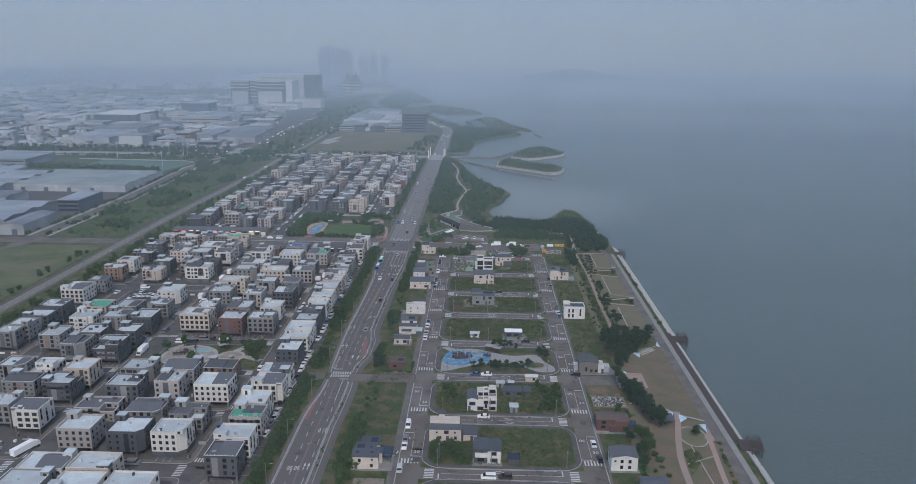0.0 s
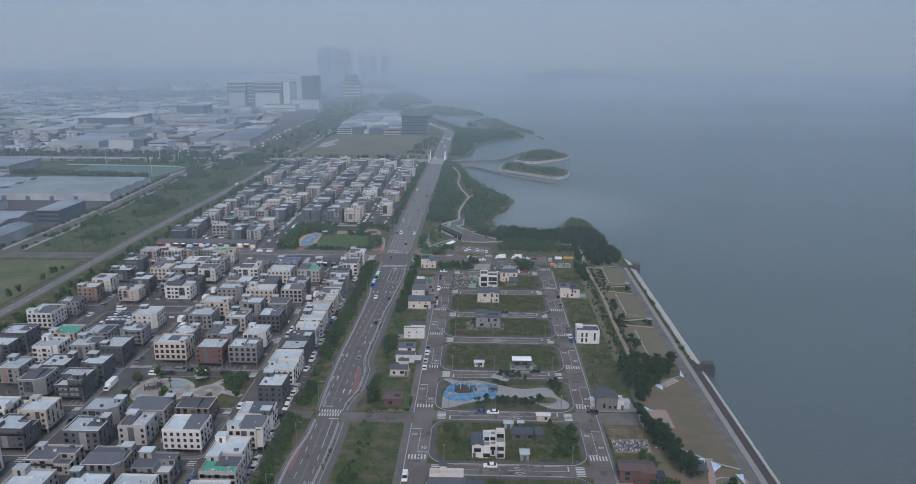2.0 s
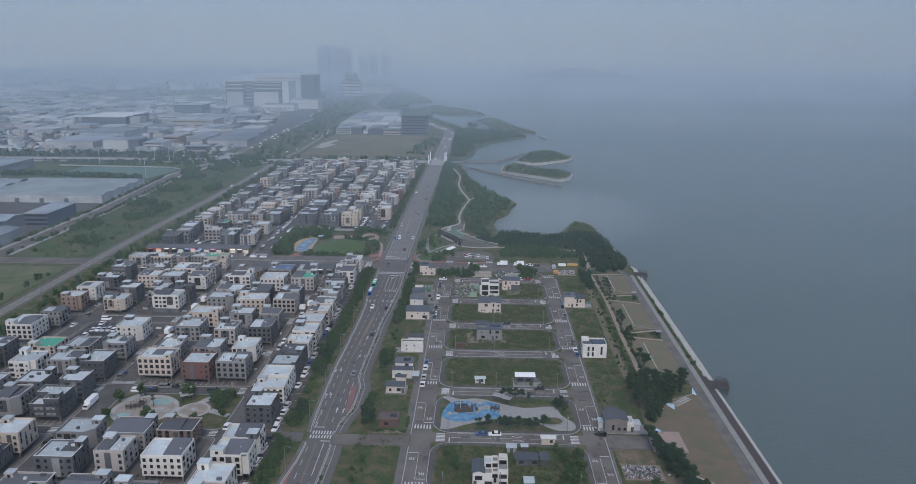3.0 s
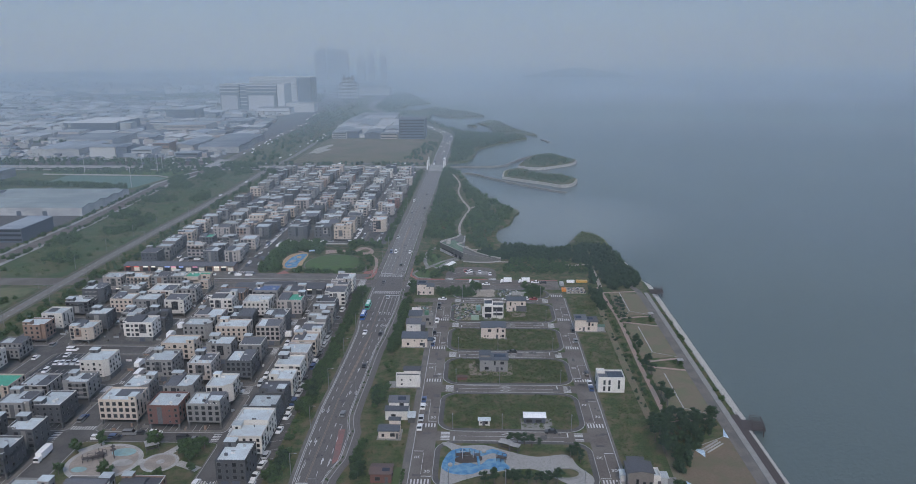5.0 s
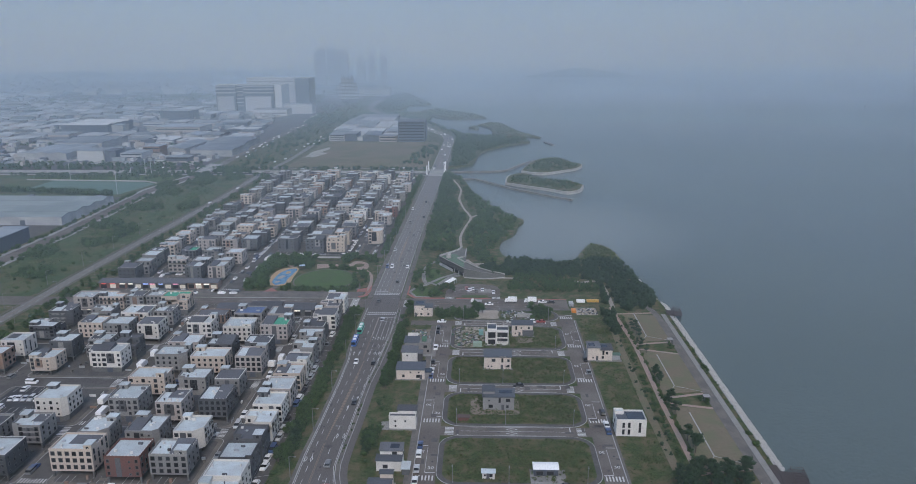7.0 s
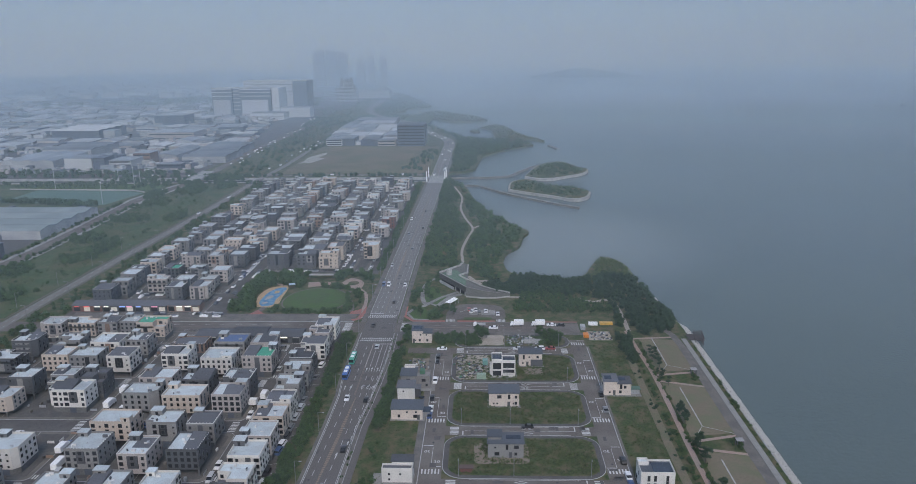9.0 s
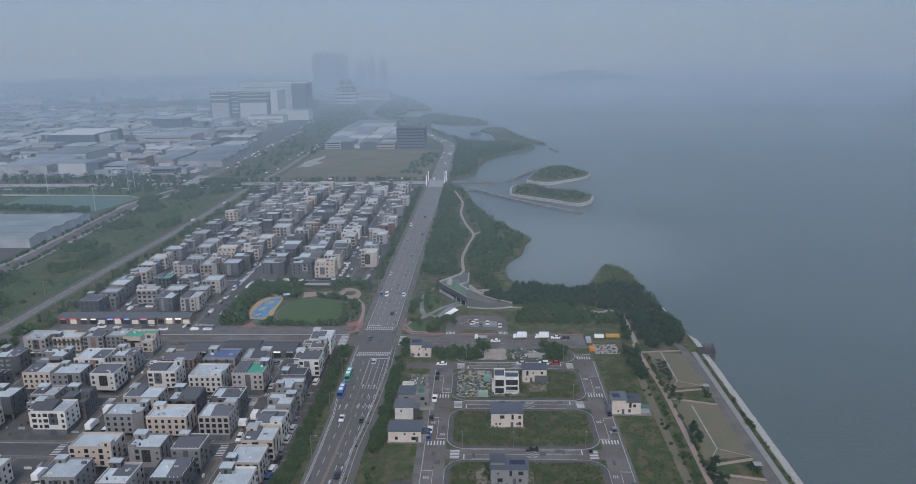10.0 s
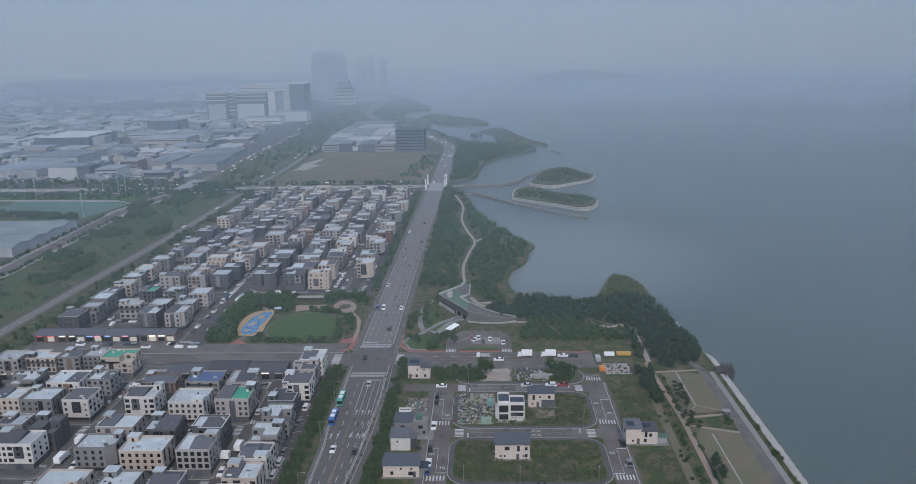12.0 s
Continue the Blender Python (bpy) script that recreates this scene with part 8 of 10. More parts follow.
# ---- vehicles ----
def side_profile(points, width, inset=0.12):
    """A body swept across from its side outline, drawn in a little at the flanks' top."""
    q = Mesh()
    n = len(points)
    zmax = max(z for _, z in points)
    for s in (-1, 1):
        for y, z in points:
            q.v.append((s * (width / 2 - inset * max(0, z - 0.6) / max(0.1, zmax - 0.6)), y, z))
    for i in range(n):
        j = (i + 1) % n
        q.f.append((i, j, n + j, n + i))
        q.m.append(0)
    q.f.append(tuple(range(n - 1, -1, -1)))
    q.f.append(tuple(range(n, 2 * n)))
    q.m += [0, 0]
    return q


q = Mesh()
for x0, x1 in ((-0.11, 0.11),):
    a, b = ring(14, 0.33), None
    for i in range(14):
        j = (i + 1) % 14
        q.face([(x0, a[i][0], a[i][1]), (x0, a[j][0], a[j][1]), (x1, a[j][0], a[j][1]), (x1, a[i][0], a[i][1])])
    q.face([(x0, u, v) for u, v in a])
    q.face([(x1, u, v) for u, v in reversed(a)])
WHEEL = q.data("wheel", RUBBER)
PAINTS = {}
for name, lo, hi in (("white", (0.62, 0.62, 0.62), (0.72, 0.72, 0.72)), ("black", (0.012, 0.012, 0.014), (0.025, 0.025, 0.028)), ("grey", (0.12, 0.125, 0.13), (0.17, 0.175, 0.18)), ("silver", (0.38, 0.39, 0.4), (0.46, 0.47, 0.48)), ("blue", (0.03, 0.06, 0.14), (0.05, 0.09, 0.2)), ("red", (0.2, 0.025, 0.025), (0.28, 0.045, 0.04))):
    PAINTS[name] = mat(name + "_car_paint", lo, hi, 1.5, 0.3, spec=0.5)
CAR_BODY = [(-2.25, 0.3), (2.2, 0.3), (2.3, 0.6), (2.15, 0.82), (1.0, 0.95), (-1.9, 0.98), (-2.3, 0.85)]
CAR_GLASS = [(1.05, 0.94), (0.3, 1.4), (-1.2, 1.43), (-1.95, 0.97)]
SUV_BODY = [(-2.25, 0.34), (2.2, 0.34), (2.28, 0.7), (2.1, 1.0), (1.0, 1.1), (-2.15, 1.12), (-2.3, 0.9)]
SUV_GLASS = [(1.1, 1.08), (0.45, 1.66), (-1.9, 1.7), (-2.2, 1.12)]
VAN_BODY = [(-2.5, 0.36), (2.3, 0.36), (2.5, 0.8), (2.3, 1.15), (1.6, 1.3), (-2.45, 1.3)]
VAN_GLASS = [(1.75, 1.28), (1.0, 1.9), (-2.4, 1.95), (-2.5, 1.28)]


def make_car(body, cabin, paint, kind, width=1.84):
    """Painted body, glass band, painted roof with rounded shoulders, lamps and wheels."""
    root = tagged(new(kind, side_profile(body, width).data(kind, PAINTS[paint])), f"{paint} {kind} parked on the asphalt", kind, "parked vehicles")
    part("cabin_glass", side_profile(cabin, width - 0.12, 0.16).data("cabin_glass", GLASS), root)
    z = max(v for _, v in cabin)
    front, back = max(p[0] for p in cabin if p[1] > z - 0.1), min(p[0] for p in cabin if p[1] > z - 0.1)
    q = Mesh()
    for e, zz in ((0.2, 0.06), (0.12, 0.0), (0.09, -0.14)):
        q.v += [(-width / 2 + e, back + 0.06, z + zz), (width / 2 - e, back + 0.06, z + zz), (width / 2 - e, front - 0.06, z + zz), (-width / 2 + e, front - 0.06, z + zz)]
    q.f, q.m = [(0, 1, 2, 3)], [0]
    for r in (0, 4):
        for i in range(4):
            j = (i + 1) % 4
            q.f.append((r + i, r + 4 + i, r + 4 + j, r + j))
            q.m.append(0)
    part("roof_panel", q.data("roof_panel", PAINTS[paint]), root)
    for x in (-width / 2 + 0.14, width / 2 - 0.14):
        for y in (-1.4, 1.4):
            part("wheel", WHEEL, root, at=pose(x, y, 0.33))
    return root


CARS = {}
def place_car(kind, paint, x, y, turn, z=0.05):
    shapes = {"car": (CAR_BODY, CAR_GLASS), "suv": (SUV_BODY, SUV_GLASS), "van": (VAN_BODY, VAN_GLASS)}
    if (kind, paint) not in CARS:
        ob = CARS[kind, paint] = make_car(*shapes[kind], paint, kind)
        ob.matrix_basis = pose(x, y, z, 0, 0, turn)
    else:
        copy_thing(CARS[kind, paint], pose(x, y, z, 0, 0, turn))


def random_car(x, y, turn, z=0.05):
    place_car(R.choice(("car", "car", "suv", "suv", "van")), R.choice(("white", "white", "silver", "black", "grey", "grey", "black", "blue")), x, y, turn + R.uniform(-2, 2), z)


# the parking strip beside the green belt
y = 216
while y < 470:
    if R.random() < 0.8:
        random_car(-72.2 + R.uniform(-0.3, 0.3), y, R.choice((0, 0, 180)) - 6, 0.13)
    y += R.uniform(4.6, 8)
# town car park
for i in range(8):
    for yy in (369, 377.5, 386):
        if R.random() < 0.4:
            place_car(R.choice(("car", "suv", "car")), R.choice(("white", "white", "white", "silver")), -188.7 + i * 2.6, yy, R.choice((0, 180)), 0.195)
# town streets
for x, y0, y1, n in ((-89.9, 215, 470, 7), (-85.6, 215, 470, 5), (-148.2, 250, 470, 6), (-141.6, 290, 470, 6), (-199, 300, 470, 4), (-148.2, 520, 660, 4), (-90, 600, 700, 2)):
    for _ in range(n):
        random_car(x, R.uniform(y0, y1), R.choice((0, 180)), 0.04)
for yc, x0, x1, n in ((315.0, -138, -96, 6), (318.2, -138, -96, 3), (206, -138, -95, 4), (211.5, -136, -94, 3), (352, -190, -95, 5), (392, -190, -95, 5), (428, -190, -95, 6), (466, -190, -95, 5)):
    for _ in range(n):
        random_car(R.uniform(x0, x1), yc + R.uniform(-0.5, 0.5), R.choice((90, -90)), 0.04)
# residential streets
for x, y, a, kind, paint in ((-21.6, 200, 0, "car", "black"), (-21.7, 212.5, 0, "van", "silver"), (-21.6, 226.5, 180, "car", "white"), (-21.7, 231.5, 0, "suv", "grey"), (-21.6, 241, 180, "van", "white"), (-21.6, 325, 0, "car", "white"), (-21.6, 332, 0, "car", "silver"),
                             (-21.6, 341, 0, "suv", "white"), (-21.6, 347, 0, "car", "blue"), (-21.7, 402.5, 0, "car", "blue"), (-21.6, 408, 0, "car", "white"), (-21.7, 417, 0, "car", "black"), (-21.5, 432, 180, "suv", "white"), (-21.6, 452, 0, "car", "black"), (-21.6, 456, 0, "van", "black"),
                             (45.4, 221, 0, "car", "black"), (44.6, 231, 0, "car", "white"), (45.4, 287.5, 70, "car", "black"), (45.5, 358, 0, "car", "blue"), (45.5, 363, 0, "car", "white"), (45.5, 372, 0, "suv", "black"), (45.4, 408, 0, "car", "grey"), (45.6, 421, 0, "car", "black"),
                             (6, 249, 90, "car", "white"), (7.5, 208.5, 90, "van", "white"), (13, 209, 90, "suv", "black"), (2.6, 286, 90, "car", "blue"), (7.4, 286, 90, "car", "white"), (14.8, 394.5, 90, "car", "black"), (26, 323, 90, "car", "black"), (-20.5, 465.8, 90, "car", "white"), (14.5, 466.5, 90, "car", "silver"), (24.5, 466.5, 90, "suv", "white"), (29.5, 467, 90, "car", "red"),
                             (32.5, 496.5, 90, "car", "white"), (37, 496, 90, "car", "black"), (3.6, 492.4, 90, "car", "white"),
                             (-9, 518, 8, "suv", "red"), (-7, 515.5, -30, "car", "white"), (-5.5, 518, 5, "car", "white"), (-3.5, 513, 5, "suv", "black"), (0, 516, 0, "car", "white"), (6.2, 512, 0, "car", "white")):
    place_car(kind, paint, x, y, a, 0.05 if y < 500 else 0.14)
# few cars along the main road
for x, y, a in ((-51.4, 334, 0), (-50, 378, 0), (-47.8, 415, 0), (-55.6, 416, 180), (-50.9, 468, 0), (-56.6, 495, 180), (-50, 530, 0), (-56.8, 560, 180), (-47.2, 560, 0), (-59.6, 600, 180), (-50.2, 640, 0), (-56.8, 680, 180), (-47.6, 700, 0), (-59.4, 730, 180), (-50.2, 760, 0), (-59.8, 560, 180)):
    random_car(x, y, a, 0.06)


def box_truck(x, y, turn, length=6.6, label="white box truck parked at the kerb"):
    root = thing("box_truck", x, y, 0.05, turn, label, "truck", "parked vehicles")
    q = Mesh()
    q.box(-1.1, 1.1, -length / 2, length / 2 - 1.9, 0.95, 3.1)
    part("cargo_box", q.data("cargo_box", WHITE_METAL), root)
    q = side_profile([(length / 2 - 1.75, 0.5), (length / 2, 0.5), (length / 2 + 0.05, 1.3), (length / 2 - 0.3, 2.1), (length / 2 - 1.7, 2.15)], 2.0)
    cab = part("cab", q.data("cab", PAINTS["white"]), root)
    q = Mesh()
    q.face([(-0.85, length / 2 + 0.03, 1.35), (0.85, length / 2 + 0.03, 1.35), (0.8, length / 2 - 0.24, 2.0), (-0.8, length / 2 - 0.24, 2.0)])
    part("windscreen", q.data("windscreen", GLASS), cab)
    q = Mesh()
    q.box(-0.5, 0.5, -length / 2, length / 2 - 0.4, 0.55, 0.95)
    part("chassis", q.data("chassis", DARK_STEEL), root)
    for a in (-0.95, 0.95):
        for b in (-length / 2 + 1.3, length / 2 - 1):
            part("wheel", WHEEL, root, at=pose(a, b, 0.4) @ Matrix.Scale(1.25, 4))


box_truck(15.4, 496.4, 90)
box_truck(26, 496.4, 90)
for x, y, a, l in ((-148, 302, 180, 8.5), (-143.6, 366, 0, 7.5), (-148.2, 376, 0, 6.5), (-148, 409, 0, 6.5), (-147.6, 421, 0, 5.5), (-141.8, 238, 180, 8.5), (-88.8, 417, 0, 6), (-92.8, 410, 90, 5.6), (-150.5, 218, -20, 10)):
    box_truck(x, y, a, l, "white box truck standing in a town street")
root = thing("flatbed_truck", -3.2, 495.6, 0.05, 90, "pale flatbed lorry parked at the kerb", "truck", "parked vehicles")
q = Mesh()
q.box(-1.1, 1.1, -3, 1.4, 0.9, 1.1)
for a in (-1.1, 1.04):
    q.box(a, a + 0.06, -3, 1.4, 1.1, 1.5)
part("flatbed", q.data("flatbed", SHED_WALL), root)
part("cab", side_profile([(1.5, 0.5), (3.1, 0.5), (3.15, 1.3), (2.8, 2.1), (1.55, 2.15)], 2.0).data("cab", PAINTS["white"]), root)
for a in (-0.95, 0.95):
    for b in (-1.8, 2.2):
        part("wheel", WHEEL, root, at=pose(a, b, 0.4) @ Matrix.Scale(1.25, 4))


def bus(x, y, turn, paint, label):
    root = thing("bus", x, y, 0.06, turn, label, "bus", "buses")
    root.scale = (0.88, 0.84, 0.9)
    q = side_profile([(-5.4, 0.4), (5.3, 0.4), (5.45, 1.2), (5.3, 3.0), (5.0, 3.15), (-5.3, 3.15), (-5.4, 2.9)], 2.5, 0.1)
    part("body", q.data("body", paint), root)
    for s in (-1, 1):
        q = Mesh()
        q.box(min(s * 1.2, s * 1.262), max(s * 1.2, s * 1.262), -4.9, 4.9, 1.5, 2.5)
        part("side_window", q.data("side_window", GLASS), root)
    q = Mesh()
    q.box(-1.1, 1.1, 5.3, 5.46, 1.4, 2.7)
    part("windscreen", q.data("windscreen", GLASS), root)
    for yy in (-2.4, 1.6):
        q = Mesh()
        q.box(-0.8, 0.8, -1.1, 1.1, 3.15, 3.4)
        part("roof_unit", q.data("roof_unit", WHITE_METAL), root, at=pose(0, yy, 0))
    for a in (-1.05, 1.05):
        for b in (-3.2, 3.4):
            part("wheel", WHEEL, root, at=pose(a, b, 0.45) @ Matrix.Scale(1.4, 4))


bus(-59.7, 437.6, 180, mat("blue_bus_paint", (0.02, 0.09, 0.3), (0.04, 0.13, 0.38), 2, 0.35, spec=0.5), "blue city bus at the kerb")
bus(-59.5, 453, 180, mat("green_bus_paint", (0.03, 0.28, 0.2), (0.05, 0.34, 0.25), 2, 0.35, spec=0.5), "green city bus at the kerb")


# ---- street lamps ----
def street_lamp_parts(h, arm):
    q = Mesh()
    q.prism(ring(8, 0.11), 0, h)
    q.prism(ring(8, 0.2), 0, 0.5)
    root = tagged(new("street_lamp", q.data("street_lamp", LAMP_GREY)), "tall grey steel street lamp with long arm", "street lamp", "street lamps")
    q = Mesh()
    q.box(0, arm, -0.05, 0.05, h - 0.1, h)
    part("arm", q.data("arm", LAMP_GREY), root)
    q = Mesh()
    q.box(arm - 0.7, arm + 0.1, -0.16, 0.16, h - 0.16, h - 0.02)
    part("lamp_head", q.data("lamp_head", SHED_WALL), root)
    return root


lamp = street_lamp_parts(9, 2.2)
lamp.matrix_basis = pose(-62.4, 200, 0.12)
for i in range(9):
    copy_thing(lamp, pose(along(WEST_EDGE, 228 + i * 32) - 1.1, 228 + i * 32, 0.16))
    copy_thing(lamp, pose(along(EAST_EDGE, 212 + i * 33) + 1.0, 212 + i * 33, 0.14, 0, 0, 180))
for i in range(6):
    copy_thing(lamp, pose(-62.6, 535 + i * 33, 0.17))
    copy_thing(lamp, pose(-44.0, 550 + i * 33, 0.17, 0, 0, 180))
for i in range(8):
    copy_thing(lamp, pose(-237, 380 + i * 40, 0.1, 0, 0, 180))
    copy_thing(lamp, pose(-255, 360 + i * 40, 0.1))
small = street_lamp_parts(6.5, 1.2)
small.matrix_basis = pose(-9, 217.4, 0.2, 0, 0, 90)
for y0, y1 in BLOCKS[1:]:
    for x in (-9.5, 8.5, 33.5):
        copy_thing(small, pose(x, y0 + 1.2, 0.15, 0, 0, -90))


# ---- trees ----
def tree_kit(kind, seed, h, r, material):
    """Trunk with limbs, and a crown of several uneven clumps."""
    rr = random.Random(seed)
    label = {"pine_tree": "dark green coastal pine with layered crown", "broadleaf_tree": "green broad-leaved street tree"}[kind]
    q = Mesh()
    top = h * 0.62
    lo, hi = ring(7, 0.16 + h * 0.012), ring(7, 0.06)
    for i in range(7):
        j = (i + 1) % 7
        q.face([(lo[i][0], lo[i][1], -0.2), (lo[j][0], lo[j][1], -0.2), (hi[j][0], hi[j][1], top), (hi[i][0], hi[i][1], top)])
    for _ in range(5):
        a, z, e = rr.uniform(0, 6.28), rr.uniform(h * 0.3, h * 0.55), rr.uniform(0.4, 0.8) * r
        x, y, zz = math.cos(a) * e, math.sin(a) * e, z + e * 0.5
        q.face([(-0.06, 0, z), (0.06, 0, z), (x + 0.02, y, zz), (x - 0.02, y, zz)])
        q.face([(0, -0.06, z), (0, 0.06, z), (x, y + 0.02, zz), (x, y - 0.02, zz)])
    root = tagged(new(kind, q.data(kind, BARK)), label, "tree", "trees")
    lv = Leaves()
    for i in range(9 if kind == "pine_tree" else 8):
        a = rr.uniform(0, 6.28)
        e = rr.uniform(0.1, 0.62) * r
        z = h * (0.34 + 0.48 * rr.random())
        s = r * rr.uniform(0.36, 0.56)
        lv.add(CLUMPS, math.cos(a) * e, math.sin(a) * e, z, s, s * (0.5 if kind == "pine_tree" else 0.8), rr)
    lv.add(CLUMPS, 0, 0, h * 0.82, r * 0.5, r * 0.4, rr)
    part("crown", lv.data("crown", material), root)
    return root


KITS = {"pine_tree": [(7, 2.8), (6, 2.3), (8, 3.0)], "broadleaf_tree": [(5.5, 2.5), (4.5, 2.1), (6.5, 3.0)]}
MADE = {}
def tree(kind, x, y, scale=1.0, z=0.1):
    i = R.randrange(3)
    if (kind, i) not in MADE:
        MADE[kind, i] = tree_kit(kind, i + (10 if kind == "pine_tree" else 0), *KITS[kind][i], PINE if kind == "pine_tree" else LEAF)
        MADE[kind, i].matrix_basis = pose(x, y, z)
        return
    s = scale * R.uniform(0.85, 1.2)
    ob = copy_thing(MADE[kind, i], pose(x, y, z, 0, 0, R.uniform(0, 360)))
    ob.scale = (s, s, s * R.uniform(0.9, 1.1))


# pines of the seaside park
for x, y in ((73, 345), (73.5, 349), (72.4, 353), (72.6, 397), (73.6, 401), (72.2, 404), (74, 409), (72.8, 372), (73.4, 376), (72, 380), (74.2, 383), (75, 448), (74.4, 452), (73.6, 456), (75.2, 459), (74, 463), (72.8, 434), (73.6, 438), (72.5, 441), (74.5, 430),
             (82, 240), (82.6, 239), (58, 232), (59, 226), (60, 218), (57, 236), (2, 290.4), (11, 290.4), (13, 291.5), (20, 291.4), (22, 290.4), (13.5, 313.4), (16, 314), (18.4, 312.6), (31, 306), (34, 303), (33, 308), (35, 306), (32, 306.5), (5, 290.2), (9, 291), (16, 290.6), (18.5, 291), (25, 290.2), (11, 313.5), (21, 313.4)):
    tree("pine_tree", x, y, 0.72 if x < 40 else 0.66, 0.2 if x < 40 else 0.05)
for i in range(13):
    t = i / 12
    for s in (0, 1):
        tree("pine_tree", 62.8 + 8 * t + R.uniform(-1.4, 1.4) * (1 + t), 282 - 36 * t + R.uniform(-2, 2), 0.88, 0.05)
for i in range(24):
    tree("pine_tree", R.uniform(68, 88), R.uniform(321, 334), 0.85, 0.05)
for i in range(14):
    tree("pine_tree", R.uniform(62, 69), R.uniform(306, 333), 0.85, 0.05)
# garden and street trees
for x, y in ((-120, 290), (-132, 310), (-138, 305), (-112, 309), (-98, 308), (-96, 304), (-100, 306), (-95, 309), (-97, 300), (-94, 294), (-103, 290), (-137, 292), (-103, 309), (-99, 303), (0, 480), (-2, 478), (-4, 481), (-6, 476), (-9, 479), (-12, 477), (-37, 478), (-38.5, 483), (-37.5, 474), (30, 478), (33, 476), (28, 475), (35, 479), (26, 480), (-17, 512), (-22, 514), (-34, 510), (-38, 515), (-30, 533), (-27, 543), (-33, 540),
             (-9, 270), (-6, 262), (34, 262), (35, 270), (31, 258), (28, 274), (30, 268), (33, 255), (-11, 222), (-8, 219), (-5, 224), (-3, 220), (-10, 226), (6, 226), (57, 254), (62, 236), (63, 226), (64, 234)):
    tree("broadleaf_tree", x, y, 0.85, 0.15)
for i in range(44):
    tree("broadleaf_tree", R.uniform(-41, -37.4), R.choice((220, 226, 235, 242, 300, 306, 345, 352, 395, 400, 410, 425, 438, 450, 470)) + R.uniform(-4, 4), 0.75, 0.05)
for i in range(46):
    tree("broadleaf_tree", R.uniform(-69, -65), R.choice((R.uniform(190, 300), R.uniform(330, 375), R.uniform(425, 484))), 0.78, 0.1)

# ---- woods, hedges and weeds ----
def wood(name, label, poly, count, material, r=(1.6, 2.8), h=(3.5, 6.5), avoid=(), gap=2.5, lib=None, seed=1, base=0.0):
    rr = random.Random(seed)
    xs, ys = [p[0] for p in poly], [p[1] for p in poly]
    lv, n, tries = Leaves(), 0, 0
    clumps = FAR_CLUMPS if min(ys) > 503 else CLUMPS
    while n < count and tries < count * 30:
        tries += 1
        x, y = rr.uniform(min(xs), max(xs)), rr.uniform(min(ys), max(ys))
        if not inside(poly, x, y) or (avoid and not far_from(avoid, x, y, gap)):
            continue
        s, z = rr.uniform(*r), rr.uniform(*h)
        lv.add(lib or clumps, x, y, base + z - s * 0.75, s, s * rr.uniform(0.75, 1.05), rr)
        if lib is None and z > 3:
            lv.add(clumps, x + rr.uniform(-0.6, 0.6), y + rr.uniform(-0.6, 0.6), base + (z - s) * 0.4, s * 0.8, max(0.8, (z - s) * 0.5), rr)
        n += 1
    return tagged(new(name, lv.data(name, material)), label, "wood" if lib is None else "weeds", kind="stuff")


bank = [(-19, 596), (8, 604), (11, 625), (21, 653), (25, 676), (29, 692), (20, 709), (3, 755), (-11, 806), (-23, 880), (-37, 912), (-41, 900), (-38, 700), (-38, 600)]
wood("bank_wood", "dense dark green wood on the bay shore", bank, 540, LEAF, r=(1.7, 3.1), h=(2.4, 5), avoid=TRAIL, gap=4.2, seed=2)
wood("shore_wood", "dense dark pines along the bay", [(10, 552), (30, 560), (50, 552), (62, 538), (66, 530), (66, 492), (74, 484), (91, 488), (95, 505), (94.5, 525), (91, 546), (88, 572), (70, 578), (62, 574), (58, 570), (40, 572), (18, 580), (14, 566)], 460, PINE, r=(1.4, 2.4), h=(2.6, 4.8), avoid=TRAIL_EAST, gap=2.0, seed=3)
wood("shore_wood_west", "dense dark trees behind the young planting", [(-3, 556), (6, 545), (24, 543), (40, 541), (50, 541), (58, 541), (52, 556), (30, 560), (14, 558), (4, 566)], 170, PINE, r=(1.4, 2.4), h=(2.4, 4.4), avoid=TRAIL_EAST, gap=2.0, seed=37)
wood("headland_scrub", "green scrub on the headland", [(64, 578), (88, 574), (88, 600), (83, 614), (76, 617), (69, 602)], 170, WEED, r=(0.8, 1.7), h=(0.8, 1.8), seed=4)
wood("young_trees", "rows of young planted trees", [(13, 518), (40, 514), (66, 516), (66, 528), (56, 531), (48, 539), (40, 543), (20, 543)], 330, LEAF, r=(0.8, 1.4), h=(1.4, 3.4), seed=5)
wood("car_park_trees", "dark bushy trees round the visitor car park", [(-31, 504.6), (-22.4, 505), (-22.6, 519), (-27.4, 520)], 22, LEAF, r=(1.0, 1.8), h=(1.8, 3.6), seed=38)
wood("verge_wood", "trees and shrubs on the road verge", [(-41, 596), (-30, 598), (-32, 760), (-38, 895), (-41, 895)], 150, LEAF, r=(1.3, 2.4), h=(3, 5), avoid=TRAIL, gap=3, seed=6)
wood("centre_shrubs", "low shrubs round the visitor centre", [(-41, 545), (-30, 575), (-28, 590), (-12, 600), (6, 595), (9, 575), (-2, 572), (-10, 592), (-24, 582), (-33, 555), (-40, 530)], 120, LEAF, r=(1.0, 1.9), h=(1.6, 3.4), seed=7)
